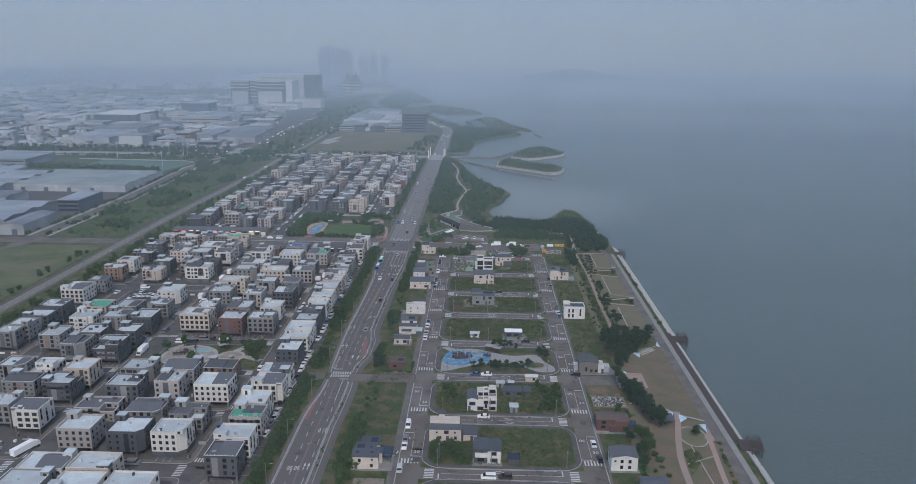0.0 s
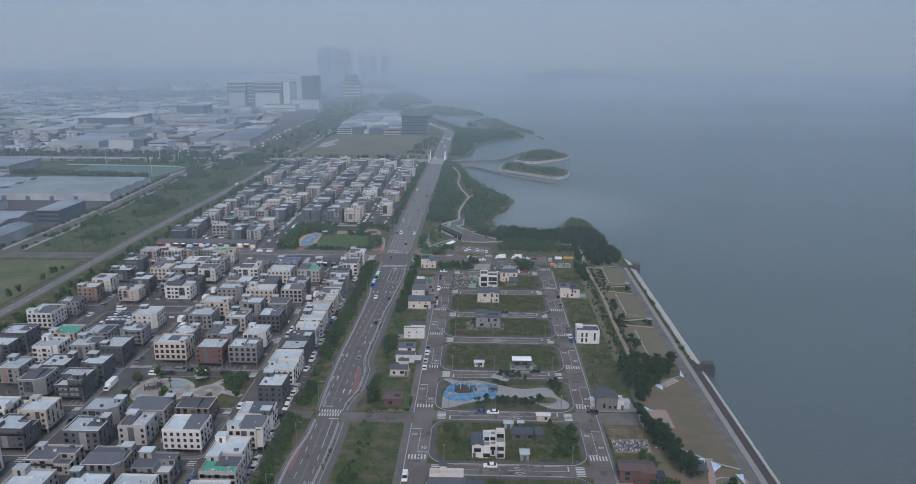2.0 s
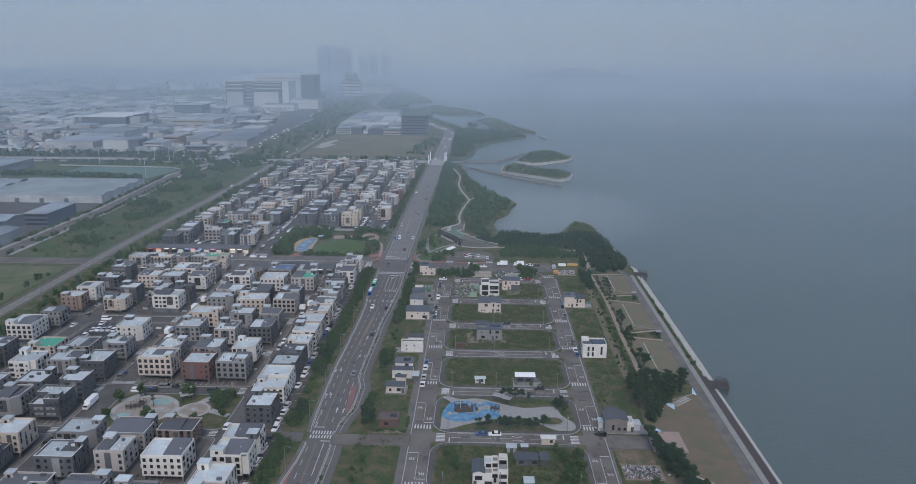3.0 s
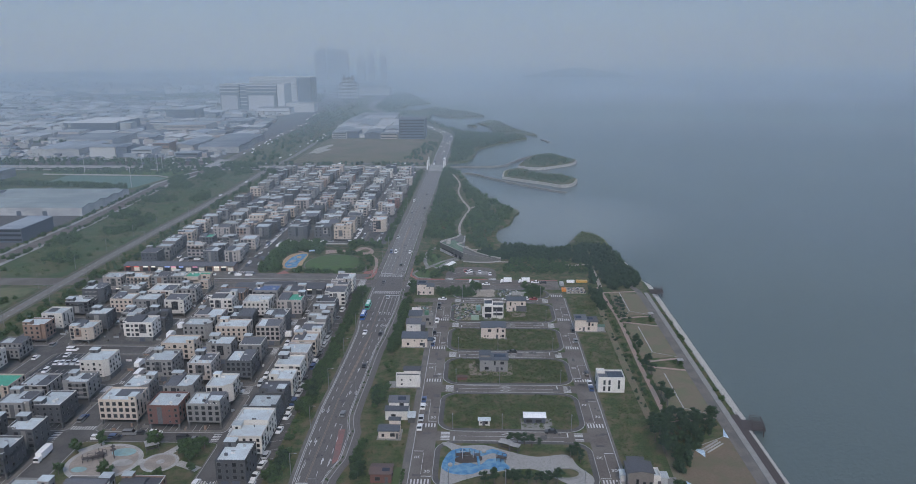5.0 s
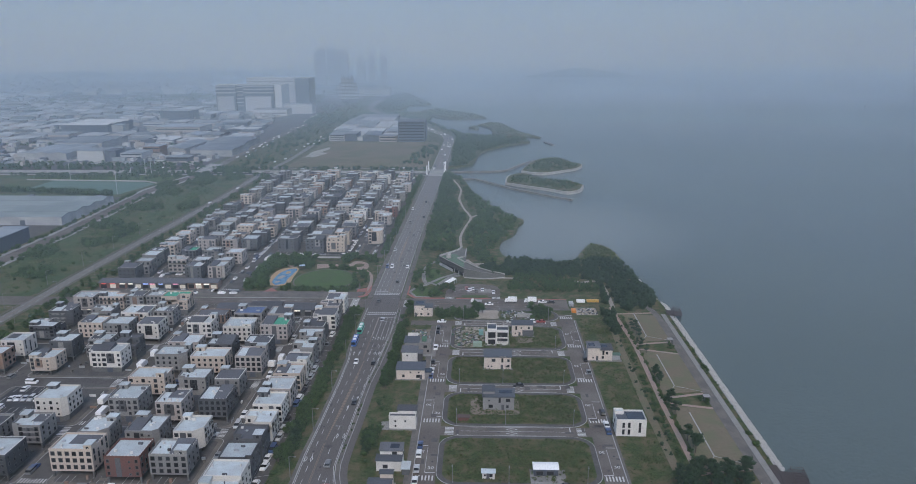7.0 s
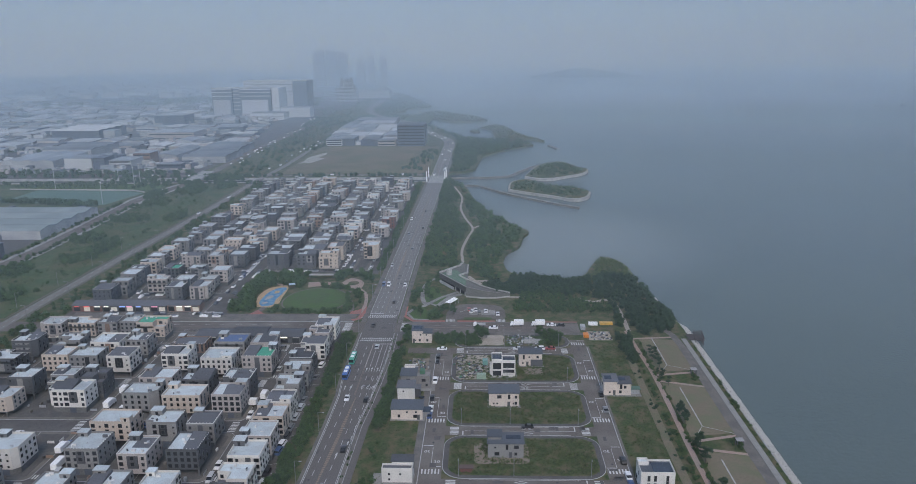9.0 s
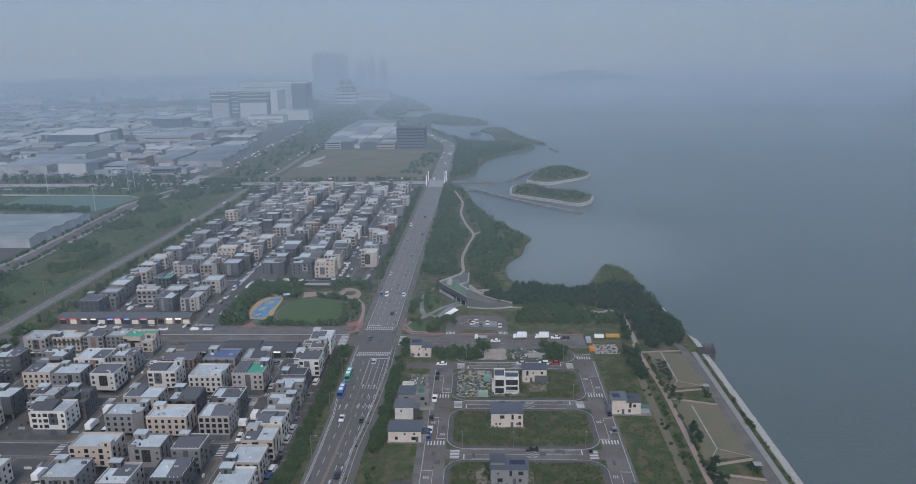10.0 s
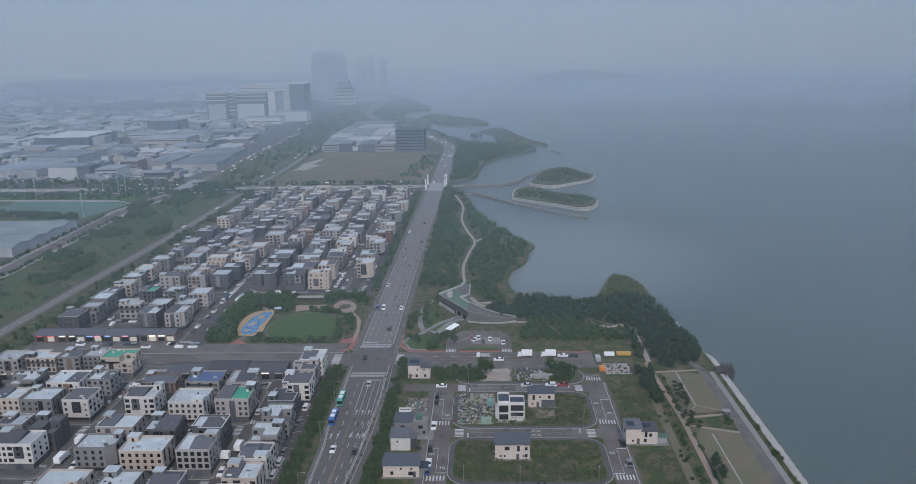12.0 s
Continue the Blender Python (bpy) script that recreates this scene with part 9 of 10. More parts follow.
wood("north_wood", "dense wood on the far bank", [(-38, 960), (-17, 982), (-11, 1022), (-6, 1075), (4, 1107), (28, 1152), (52, 1182), (64, 1201), (54, 1234), (32, 1249), (-1, 1254), (-32, 1292), (-54, 1340), (-44, 1290), (-38, 1240), (-38, 1120)], 640, LEAF, r=(1.8, 3.2), h=(2.8, 5.2), seed=8)
for i, (a, b, n) in enumerate(((190, 232, 84), (236, 277, 80), (288, 300, 16), (336, 372, 70), (374, 426, 56), (428, 484, 120))):
    wood("belt_wood_near", "green belt of shrubs and trees beside the road", [(-69, a), (-64.4, a), (-64.4, b), (-69, b)], n, LEAF, r=(0.9, 1.9), h=(1.0, 3.6), seed=9 + 300 * i)
wood("belt_hedge", "low hedge along the parking strip", [(-69.2, 300), (-68.2, 300), (-68.2, 430), (-69.2, 430)], 60, LEAF, r=(0.5, 1.0), h=(0.5, 1.3), seed=34)
wood("belt_wood_far", "green belt of shrubs and trees beside the far town", [(-67.6, 590), (-64.2, 590), (-64.2, 890), (-67.6, 890)], 170, LEAF, r=(1.3, 2.2), h=(2.5, 4.5), seed=10)
wood("verge_shrubs", "shrubs between road and house plots", [(-41, 196), (-37, 196), (-36.5, 276), (-41, 276)], 26, LEAF, r=(0.8, 1.6), h=(0.8, 2.6), seed=11)
wood("verge_trees", "dense dark trees behind the beige house", [(-43, 204), (-38.6, 204), (-37.6, 226), (-38, 241), (-41.5, 242), (-43, 226)], 46, LEAF, r=(1.0, 1.9), h=(1.8, 4.2), seed=45)
wood("garden_hedge", "clipped hedge round the brick house garden", [(-36.6, 286.4), (-24.4, 286.4), (-24.4, 298), (-25.2, 298), (-25.2, 287.2), (-36.6, 287.2)], 44, LEAF, r=(0.4, 0.7), h=(0.7, 1.2), seed=46)
wood("verge_shrubs_north", "shrubs between road and house plots", [(-41, 288), (-37.4, 288), (-37.2, 480), (-41, 480)], 26, LEAF, r=(0.8, 1.5), h=(0.8, 2.6), seed=12)
wood("hedge_wood", "dense hedge of trees behind the houses", [(-41.6, 394), (-37.6, 394), (-37.4, 462), (-41.6, 462)], 90, LEAF, r=(1.0, 1.9), h=(1.6, 4.0), seed=31)
wood("park_wood", "park trees round the playground", [(-138, 514), (-125, 514.5), (-125, 522), (-129.4, 532), (-130, 544), (-127.6, 556), (-124, 560), (-129, 580), (-137, 580)], 150, LEAF, r=(1.4, 2.4), h=(2.6, 5), seed=13)
wood("park_wood_north", "park trees between playground and pavilion", [(-122, 562), (-114, 560), (-110, 554), (-106, 558), (-107, 566), (-109, 582), (-126, 582)], 60, LEAF, r=(1.4, 2.4), h=(2.6, 5), seed=39)
wood("park_wood_east", "park trees beside the lawn", [(-75.5, 514), (-72.6, 516), (-73, 526), (-78.6, 540), (-79, 552), (-86, 556), (-98, 557), (-80, 552), (-77, 540), (-75, 528)], 60, LEAF, r=(1.1, 2.0), h=(1.8, 4), seed=14)
wood("park_wood_plaza", "park trees round the paved plaza", [(-71, 520), (-68, 522), (-68.6, 542), (-73, 551), (-76, 545), (-71, 531)], 18, LEAF, r=(1.0, 1.8), h=(1.6, 3.4), seed=40)
wood("park_wood_back", "park trees behind the plaza", [(-90, 569), (-86, 567), (-83, 576), (-74, 573), (-69.5, 562), (-67, 560), (-67, 583), (-90, 583)], 46, LEAF, r=(1.3, 2.2), h=(2.2, 4.6), seed=41)
wood("park_hedge", "shrubs along the park edge", [(-116, 513), (-76, 513), (-76, 516.5), (-94, 514.6), (-112, 518), (-113, 524)], 62, LEAF, r=(1.0, 1.9), h=(1.4, 3.4), seed=15)
wood("park_pines", "row of dark pines along the park lawn", [(64.5, 296), (68, 297), (72, 309), (85, 322), (86.5, 329), (80, 330), (66, 314)], 58, PINE, r=(0.9, 1.7), h=(2.2, 4.4), seed=43)
wood("park_pines_south", "row of dark pines beside the soil plot", [(63.4, 274), (66.6, 276), (69.4, 262), (74.5, 256), (71, 253.4), (64, 261)], 16, PINE, r=(0.9, 1.6), h=(2.2, 4.2), seed=44)
wood("pine_belt", "double row of dark pines along the path", [(62.5, 452), (66.6, 452), (68.4, 482), (61.5, 482)], 46, PINE, r=(1.3, 2.2), h=(2.4, 4.4), seed=16)
wood("path_hedge", "low dark hedge beside the pink path", [(66.4, 336), (68, 336), (68, 454), (66.4, 454)], 95, LEAF, r=(0.5, 1.1), h=(0.5, 1.5), seed=32)
wood("strip_saplings", "few young trees on the bare strip", [(62.4, 336), (65.4, 336), (65.4, 452), (62.4, 452)], 26, PINE, r=(0.5, 1.0), h=(1.0, 2.4), seed=33)
wood("pine_belt_east", "shrubs along the park path", [(70.6, 336), (72.2, 336), (72, 474), (70.6, 474)], 55, LEAF, r=(0.7, 1.2), h=(0.9, 2.0), seed=17)
wood("west_belt_scrub", "scrub and young trees on the rough belt", [(-316, 510), (-258, 506), (-258, 700), (-272, 900), (-292, 890), (-312, 780), (-316, 640)], 110, LEAF, r=(1.0, 2.4), h=(0.9, 2.8), seed=18)
for i, (x, y, a, b, n) in enumerate(((-293, 667, 12, 12, 44), (-268, 645, 7, 20, 50), (-272, 614, 10, 10, 30), (-292, 731, 16, 9, 62), (-316, 836, 7, 20, 50), (-299, 797, 12, 14, 56), (-290, 858, 15, 20, 84), (-304, 898, 9, 8, 30), (-280, 925, 22, 10, 60), (-258, 742, 8, 18, 44), (-300, 590, 10, 16, 30), (-275, 540, 12, 10, 30), (-262, 880, 9, 14, 36))):
    wood("belt_thicket", "dense thicket on the rough belt", ring(10, a, b, x, y), n, LEAF, r=(1.8, 3.2), h=(2.4, 4.8), seed=100 + i)
wood("belt_weeds", "rough tufts on the wide grass belt", [(-306, 506), (-256, 504), (-252, 690), (-252, 790), (-256, 894), (-292, 894), (-312, 800), (-306, 640)], 420, WEED, r=(0.9, 2.6), h=(0.3, 1.1), seed=42, lib=FAR_CLUMPS)
wood("boulevard_trees", "dark trees in the boulevard verge", [(-262, 300), (-256, 300), (-256, 480), (-262, 480)], 16, LEAF, r=(1.4, 2.4), h=(2.6, 4.5), seed=19)
wood("boulevard_trees_east", "dark trees between town and boulevard", [(-236, 300), (-224, 300), (-222, 890), (-232, 890)], 210, LEAF, r=(1.4, 2.4), h=(2.6, 4.8), seed=20)
wood("canal_trees", "row of trees along the canal", [(-640, 935), (-64, 937), (-64, 942), (-640, 942)], 185, LEAF, r=(1.6, 2.8), h=(3, 5.2), seed=21)
wood("canal_trees_south", "trees on the south canal bank", [(-640, 891), (-64, 894), (-64, 900), (-640, 898)], 140, LEAF, r=(1.4, 2.4), h=(2.4, 4.4), seed=22)
for x, k in ((-8, 64), (7.6, 60)):
    wood("lane_trees", "row of small trees along the works road", ribbon([(-317 + x, 505), (-315.5 + x, 560), (-314.5 + x, 640), (-317 + x, 700), (-321 + x, 760), (-323 + x, 806)], 1.6)[0] + ribbon([(-317 + x, 505), (-315.5 + x, 560), (-314.5 + x, 640), (-317 + x, 700), (-321 + x, 760), (-323 + x, 806)], 1.6)[1][::-1], k, LEAF, r=(1.2, 1.9), h=(2.2, 3.4), seed=23)
wood("kerb_planting", "small shrubs in the kerbside planting strip", [(along(EAST_EDGE, y) + 0.5, y) for y in range(196, 276, 8)] + [(along(EAST_EDGE, y) + 1.5, y) for y in range(268, 188, -8)], 16, LEAF, r=(0.3, 0.6), h=(0.6, 1.5), seed=35)
wood("kerb_planting", "small shrubs in the kerbside planting strip", [(along(EAST_EDGE, y) + 0.5, y) for y in range(288, 484, 4)] + [(along(EAST_EDGE, y) + 1.5, y) for y in range(480, 284, -4)], 46, LEAF, r=(0.3, 0.6), h=(0.6, 1.5), seed=36)
wood("verge_trees", "dark trees beside the houses", [(-41.2, 212), (-36.6, 212), (-36.6, 240), (-41.2, 240)], 46, LEAF, r=(1.3, 2.2), h=(2.4, 4.8), seed=36)
# weeds on the plots
for i, (y0, y1) in enumerate(BLOCKS[1:8]):
    if i == 2:
        continue
    wood("plot_weeds", "tall weeds on an empty house plot", rounded(-12.6, 36.6, y0 + 2.2, y1 - 2.2, 4, 3), 1000, WEED, r=(0.35, 1.1), h=(0.25, 0.8), lib=SMALL, seed=40 + i, base=0.3)
wood("corner_bushes", "tall dark bushes on the corner plot", [(-24, 472), (-3, 471), (-2, 482), (-24, 483)], 60, LEAF, r=(0.9, 2.0), h=(1.0, 3.2), seed=38, base=0.1)
wood("corner_bushes", "tall dark bushes on the corner plot", [(25, 471), (36, 472), (35, 481), (25, 482)], 36, LEAF, r=(0.9, 2.0), h=(1.0, 3.2), seed=39, base=0.1)
# lusher patches on the plots
rp = random.Random(8)
for i in range(20):
    if i < 14:
        y0, y1 = BLOCKS[(1, 2, 4, 5, 6, 7)[i % 6]]
        cx, cy = rp.uniform(-8, 32), rp.uniform(y0 + 6, y1 - 6)
    else:
        cx, cy = rp.uniform(52, 58), rp.choice((305, 322, 340, 385, 440, 455))
    wood("weed_patch", "lush green weeds on rough ground", ring(9, rp.uniform(2.5, 5), rp.uniform(2, 4.5), cx, cy), 44, WEED, r=(0.5, 1.2), h=(0.3, 0.9), lib=SMALL, seed=120 + i, base=0.25 if cx < 40 else 0.1)
wood("field_weeds", "weeds and rough grass beside the street", [(48.6, 300), (62, 300), (62, 476), (48.6, 470)], 950, WEED, r=(0.4, 1.1), h=(0.2, 0.6), lib=SMALL, seed=50, base=0.1)
wood("verge_weeds", "weeds between road and street", [(-41, 190), (-26, 190), (-26, 462), (-41, 462)], 950, WEED, r=(0.4, 1.1), h=(0.2, 0.6), lib=SMALL, seed=51, base=0.1)
wood("wild_bushes", "bushes on the corner of a plot", [(27, 253), (36, 254), (36, 276), (30, 277)], 26, LEAF, r=(0.9, 1.8), h=(0.9, 2.0), seed=52, base=0.2)
wood("wild_bushes_south", "bushes in front of the cream house", [(-12.5, 217), (0, 217), (0, 228), (-12.5, 228)], 40, LEAF, r=(0.8, 1.5), h=(0.8, 1.8), seed=53, base=0.2)
wood("yard_bushes", "bushes along the back gardens", [(57, 200), (63, 200), (64, 256), (58, 256)], 34, LEAF, r=(0.9, 1.7), h=(0.9, 2.2), seed=54)
wood("park_beds", "planted beds between the park paths", [(75.6, 227), (79, 229), (80.4, 225), (77, 218.4), (75, 216)], 26, WEED, r=(0.6, 1.2), h=(0.5, 1.0), seed=55)
wood("path_beds", "low hedges beside the park path", [(88.6, 235), (89.8, 235), (87.4, 206), (86, 206)], 22, WEED, r=(0.5, 1.0), h=(0.5, 1.1), seed=56)
wood("lawn_bushes", "round bushes on the dry lawn", [(64, 234), (66, 234), (67, 212), (65, 212)], 9, LEAF, r=(0.8, 1.4), h=(0.9, 1.6), seed=57)
wood("wall_shrubs", "low shrubs in the planted strip of the sea wall", [(95, 340), (96.5, 340), (96.5, 484), (95, 484)], 120, LEAF, r=(0.25, 0.6), h=(0.3, 0.8), seed=201, base=0.1)
for i, (x, y, a, b, n) in enumerate(((96, 414, 1.2, 4.5, 10), (95.8, 432, 0.9, 1.8, 4), (95.6, 357.5, 1.0, 1.8, 5), (95.4, 351, 1.0, 1.6, 5), (86.8, 383, 1.8, 4.4, 12), (87, 437.5, 1.8, 3.4, 10))):
    wood("wall_bushes", "dense green bushes beside the promenade", ring(8, a, b, x, y), n, LEAF, r=(0.6, 1.1), h=(0.7, 1.7), seed=210 + i, base=0.1)
wood("west_verge_shrubs", "dark shrubs between the town and the main road", [(-68.6, 288), (-63.8, 288), (-63.4, 480), (-66, 480)], 84, LEAF, r=(0.9, 1.7), h=(1.4, 3.4), seed=61)
for i, (x, y, a, b, n) in enumerate(((-39.4, 346.5, 1.9, 4.5, 9), (-40, 296, 1.8, 4.5, 9), (-66, 298, 1.6, 6, 10), (-66.5, 351, 1.4, 7, 10))):
    wood("roadside_pines", "dense dark pines on the road verge", ring(8, a, b, x, y), n, PINE, r=(1.5, 2.3), h=(3, 5.2), seed=140 + i)


# ---- islands and causeways ----
def island(name, label, pts, z, scrub, count, seed, r=(1.6, 3.0)):
    m = Mesh()
    ol = smooth_line(pts + [pts[0]], 4)[:-1]
    cx, cy = sum(p[0] for p in ol) / len(ol), sum(p[1] for p in ol) / len(ol)
    m.prism(ol, SEA_Z - 3, z - 0.8, 1)
    m.prism([(cx + (x - cx) * 0.95, cy + (y - cy) * 0.93) for x, y in ol], SEA_Z - 3, z, 0)
    setting(name, m, GRASS, PALE_STONE if "stone" in label else GRASS, label=label, category="island")
    if count:
        inner = [(cx + (x - cx) * 0.84, cy + (y - cy) * 0.78) for x, y in ol]
        wood(name + "_scrub", "green scrub covering the island", inner, count, scrub, r=r, h=(r[0] * 1.0, r[1] * 1.2), seed=seed, base=z - 0.3)


island("island_near", "low green island with pale stone edge", [(23, 860), (26, 894), (36, 913), (48, 912), (55, 889), (70, 875), (86, 871), (97, 854), (101, 843), (94, 819), (81, 810), (65, 825), (45, 841)], 1.2, LEAF, 190, 61, (1.2, 2.3))
island("island_far", "low green island with pale stone edge", [(43, 932), (51, 968), (64, 1010), (83, 1034), (96, 1030), (108, 993), (117, 977), (108, 952), (88, 933), (69, 918), (54, 921)], 1.2, LEAF, 190, 62, (1.2, 2.3))
island("islet_east", "long low grassy sandbank", [(-8, 1435), (15, 1487), (35, 1466), (47, 1394), (66, 1312), (90, 1244), (70, 1258), (34, 1274), (17, 1296), (13, 1372)], 0.4, WEED, 120, 63, (1.2, 2.6))
island("islet_west", "low grassy sandbank by the coast", [(-134, 1736), (-101, 1800), (-66, 1730), (-17, 1658), (7, 1560), (-32, 1535), (-64, 1539), (-94, 1586), (-111, 1668)], 0.4, WEED, 130, 64, (1.4, 3))
island("islet_inlet", "tiny grassy islet in the inlet", [(-162, 1653), (-155, 1700), (-133, 1650), (-147, 1616)], 0.4, WEED, 20, 67, (1.5, 3))
island("islet_small", "tiny grassy islet", [(-24, 1385), (-16, 1395), (-6, 1380), (-12, 1366)], 0.5, WEED, 14, 65, (1.5, 2.6))
island("distant_island", "distant wooded hill across the bay", [(180, 3440), (420, 3620), (700, 3560), (640, 3420), (360, 3380)], 4, LEAF, 0, 66)
m = Mesh()
hill = [(200, 3460, 6), (300, 3480, 24), (400, 3500, 40), (460, 3500, 42), (540, 3500, 26), (640, 3480, 14), (690, 3480, 5)]
for a, b in zip(hill, hill[1:]):
    for s in (-90, 90):
        m.face([(a[0], a[1] + s, 2), (b[0], b[1] + s, 2), (b[0], b[1], b[2]), (a[0], a[1], a[2])])
setting("distant_hill", m, LEAF, label="faint wooded ridge across the bay", category="hill")
m = Mesh()
band(m, smooth_line([(-42, 893), (-24, 889), (-8, 887), (9, 863), (25, 841), (44, 820), (62, 800), (82, 781)], 4), 3.0, SEA_Z - 3, -0.6)
band(m, smooth_line([(-42, 930), (-20, 934), (10, 936), (28, 946), (39, 970), (51, 995), (66, 1018), (84, 1034)], 4), 3.2, SEA_Z - 3, -0.4)
band(m, [(92, 1203), (101, 1167)], 4, SEA_Z - 3, -1.2)
setting("causeway", m, mat("causeway_stone", (0.13, 0.12, 0.11), (0.21, 0.2, 0.185), 1.5, 0.9, big=6, tint=(0.12, 0.105, 0.095)), label="narrow stone causeways to the islands", category="causeway")


def boat(x, y, turn):
    root = thing("boat", x, y, SEA_Z - 0.3, turn, "small dark work boat at anchor", "boat", "boats on the bay")
    q = Mesh()
    q.prism([(-7, -2), (5, -2), (9, 0), (5, 2), (-7, 2)], 0, 2.2)
    part("hull", q.data("hull", DARK_WALL), root)
    q = Mesh()
    q.box(-6, -2.5, -1.5, 1.5, 2.2, 5)
    part("wheelhouse", q.data("wheelhouse", SHED_WALL), root)


for x, y, a in ((880, 1850, 10), (945, 1860, -5), (640, 2320, 0), (700, 2340, 12)):
    boat(x, y, a)

# ---- road bridge over the canal ----
root = thing("road_bridge", -50.6, 918, 0, 0, "road bridge with white tapering pylons", "bridge")
q = Mesh()
q.box(-9.5, 9.5, -20, 24, -1.2, 0.06)
part("deck", q.data("deck", CONCRETE), root)
for x in (-9.4, 9.4):
    q = Mesh()
    q.box(x - 0.15, x + 0.15, -20, 24, 0.06, 1.1)
    part("railing", q.data("railing", CONCRETE), root)
    for y in (-14, 14):
        q = Mesh()
        lo, hi = [(x - 0.6, y - 0.8), (x + 0.6, y - 0.8), (x + 0.6, y + 0.8), (x - 0.6, y + 0.8)], [(x - 0.4, y - 0.5), (x + 0.4, y - 0.5), (x + 0.4, y + 0.5), (x - 0.4, y + 0.5)]
        for i in range(4):
            j = (i + 1) % 4
            q.face([(*lo[i], 0), (*lo[j], 0), (*hi[j], 11), (*hi[i], 11)])
        q.face([(*p, 11) for p in hi])
        part("pylon", q.data("pylon", WHITE_METAL), root)

# ---- industrial estate ----
def shed(x0, x1, y0, y1, h, wall=None, roof=None, label="grey metal-clad industrial shed", form="x", windows=0, name="industrial_shed", storeys=1):
    hw, hd = (x1 - x0) / 2, (y1 - y0) / 2
    wall, roof = wall or SHED_WALL, roof or SHED_ROOF
    span = (hd if form == "x" else hw) * 2
    bays = max(1, round(span / 21)) if form in "xy" else 1
    rise = span / bays * 0.08 if form in "xy" else 0
    strips = [(-span / 2 + span / bays * k, -span / 2 + span / bays * (k + 1)) for k in range(bays)]
    body = Mesh()
    body.box(-hw, hw, -hd, hd, -0.3, h)
    for a, b in strips if rise else ():
        for e in (-1, 1):
            ends = [(a, h), (b, h), ((a + b) / 2, h + rise)]
            body.face([(e * hw, u, z) if form == "x" else (u, e * hd, z) for u, z in ends])
    root = tagged(new(name, body.data(name, wall)), label, "industrial building", "industrial estate")
    root.matrix_basis = pose((x0 + x1) / 2, (y0 + y1) / 2, 0)
    q = Mesh()
    if form in "xy":
        for k, (a, b) in enumerate(strips):
            if form == "x":
                gable(q, -hw - 0.5, hw + 0.5, a, b, h + 0.02 + 0.004 * (k % 2), rise, True, 0, 0.3)
            else:
                gable(q, a, b, -hd - 0.5, hd + 0.5, h + 0.02 + 0.004 * (k % 2), rise, False, 0, 0.3)
    else:
        q.box(-hw - 0.3, hw + 0.3, -hd - 0.3, hd + 0.3, h, h + 0.5)
    part("roof", q.data("roof", roof), root)
    for s in range(storeys):
        if windows:
            q = Mesh()
            q.box(-hw * 0.94, hw * 0.94, -0.15, 0.0, 0, 1.5)
            part("window_band", q.data("window_band", GLASS), root, at=pose(0, -hd, (s + 0.4) * h / storeys))
    for i in range(max(1, int((x1 - x0) / 22)) if not windows and y0 < 1250 else 0):
        q = Mesh()
        q.box(-2, 2, -0.12, 0, 0, min(4.2, h * 0.6))
        part("loading_door", q.data("loading_door", DARK_WALL), root, at=pose(-hw + (i + 0.5) * 22, -hd, 0.1))
    return root


PALE_SHEET = mat("pale_green_sheet_roof", (0.19, 0.225, 0.23), (0.25, 0.285, 0.285), 4, 0.7, big=22, tint=(0.17, 0.2, 0.205), spec=0.1)
SHED_PALE = mat("pale_sheet_roof", (0.3, 0.315, 0.325), (0.38, 0.395, 0.405), 5, 0.55, big=20, tint=(0.26, 0.275, 0.29), per_object=0.25)
SHED_DARK = mat("dark_sheet_roof", (0.1, 0.105, 0.115), (0.14, 0.145, 0.155), 5, 0.6, big=20, tint=(0.12, 0.12, 0.13), per_object=0.3)
PALE_CLAD = mat("pale_cladding", (0.36, 0.365, 0.37), (0.45, 0.455, 0.46), 5, 0.6, big=18, tint=(0.38, 0.385, 0.39), per_object=0.2)
shed(-486, -454, 981, 1010, 15, PALE_CLAD, label="pale boxy factory with dark flank", form="f")
shed(-453.5, -440, 983, 1008, 15, DARK_WALL, DARK_WALL, label="dark flat-roofed factory annexe", form="f")
shed(-438, -412, 990, 1022, 11, PALE_CLAD, label="terraced white office block with window bands", form="f", windows=1, storeys=3, name="office_block")
shed(-425, -404, 1023, 1046, 15, BB, label="brown brick office block", form="f", windows=1, storeys=3, name="office_block")
shed(-560, -500, 982, 1060, 12, label="long blue-grey factory shed", form="y")
shed(-562, -499, 1066, 1140, 14, label="large shed with pale low-pitched roof")
shed(-378, -350, 980, 996, 8, DARK_WALL, label="small dark works building with pale roof", form="f", windows=1, storeys=2, name="office_block")
shed(-413, -384, 1052, 1140, 8, label="long shed with brownish end wall", form="y")
shed(-674, -599, 1280, 1370, 15, DARK_WALL, PALE_CLAD, label="large dark shed with white roof")
shed(-591, -573, 1278, 1300, 15, label="grey tower-like works block", form="f")
shed(-520, -448, 1275, 1330, 12, WALLS["p"], label="long stepped pinkish works building", form="f", windows=1, storeys=2, name="office_block")
shed(-600, -545, 1483, 1530, 20, DARK_WALL, label="dark office slab with bright roof sign", form="f", name="office_block")
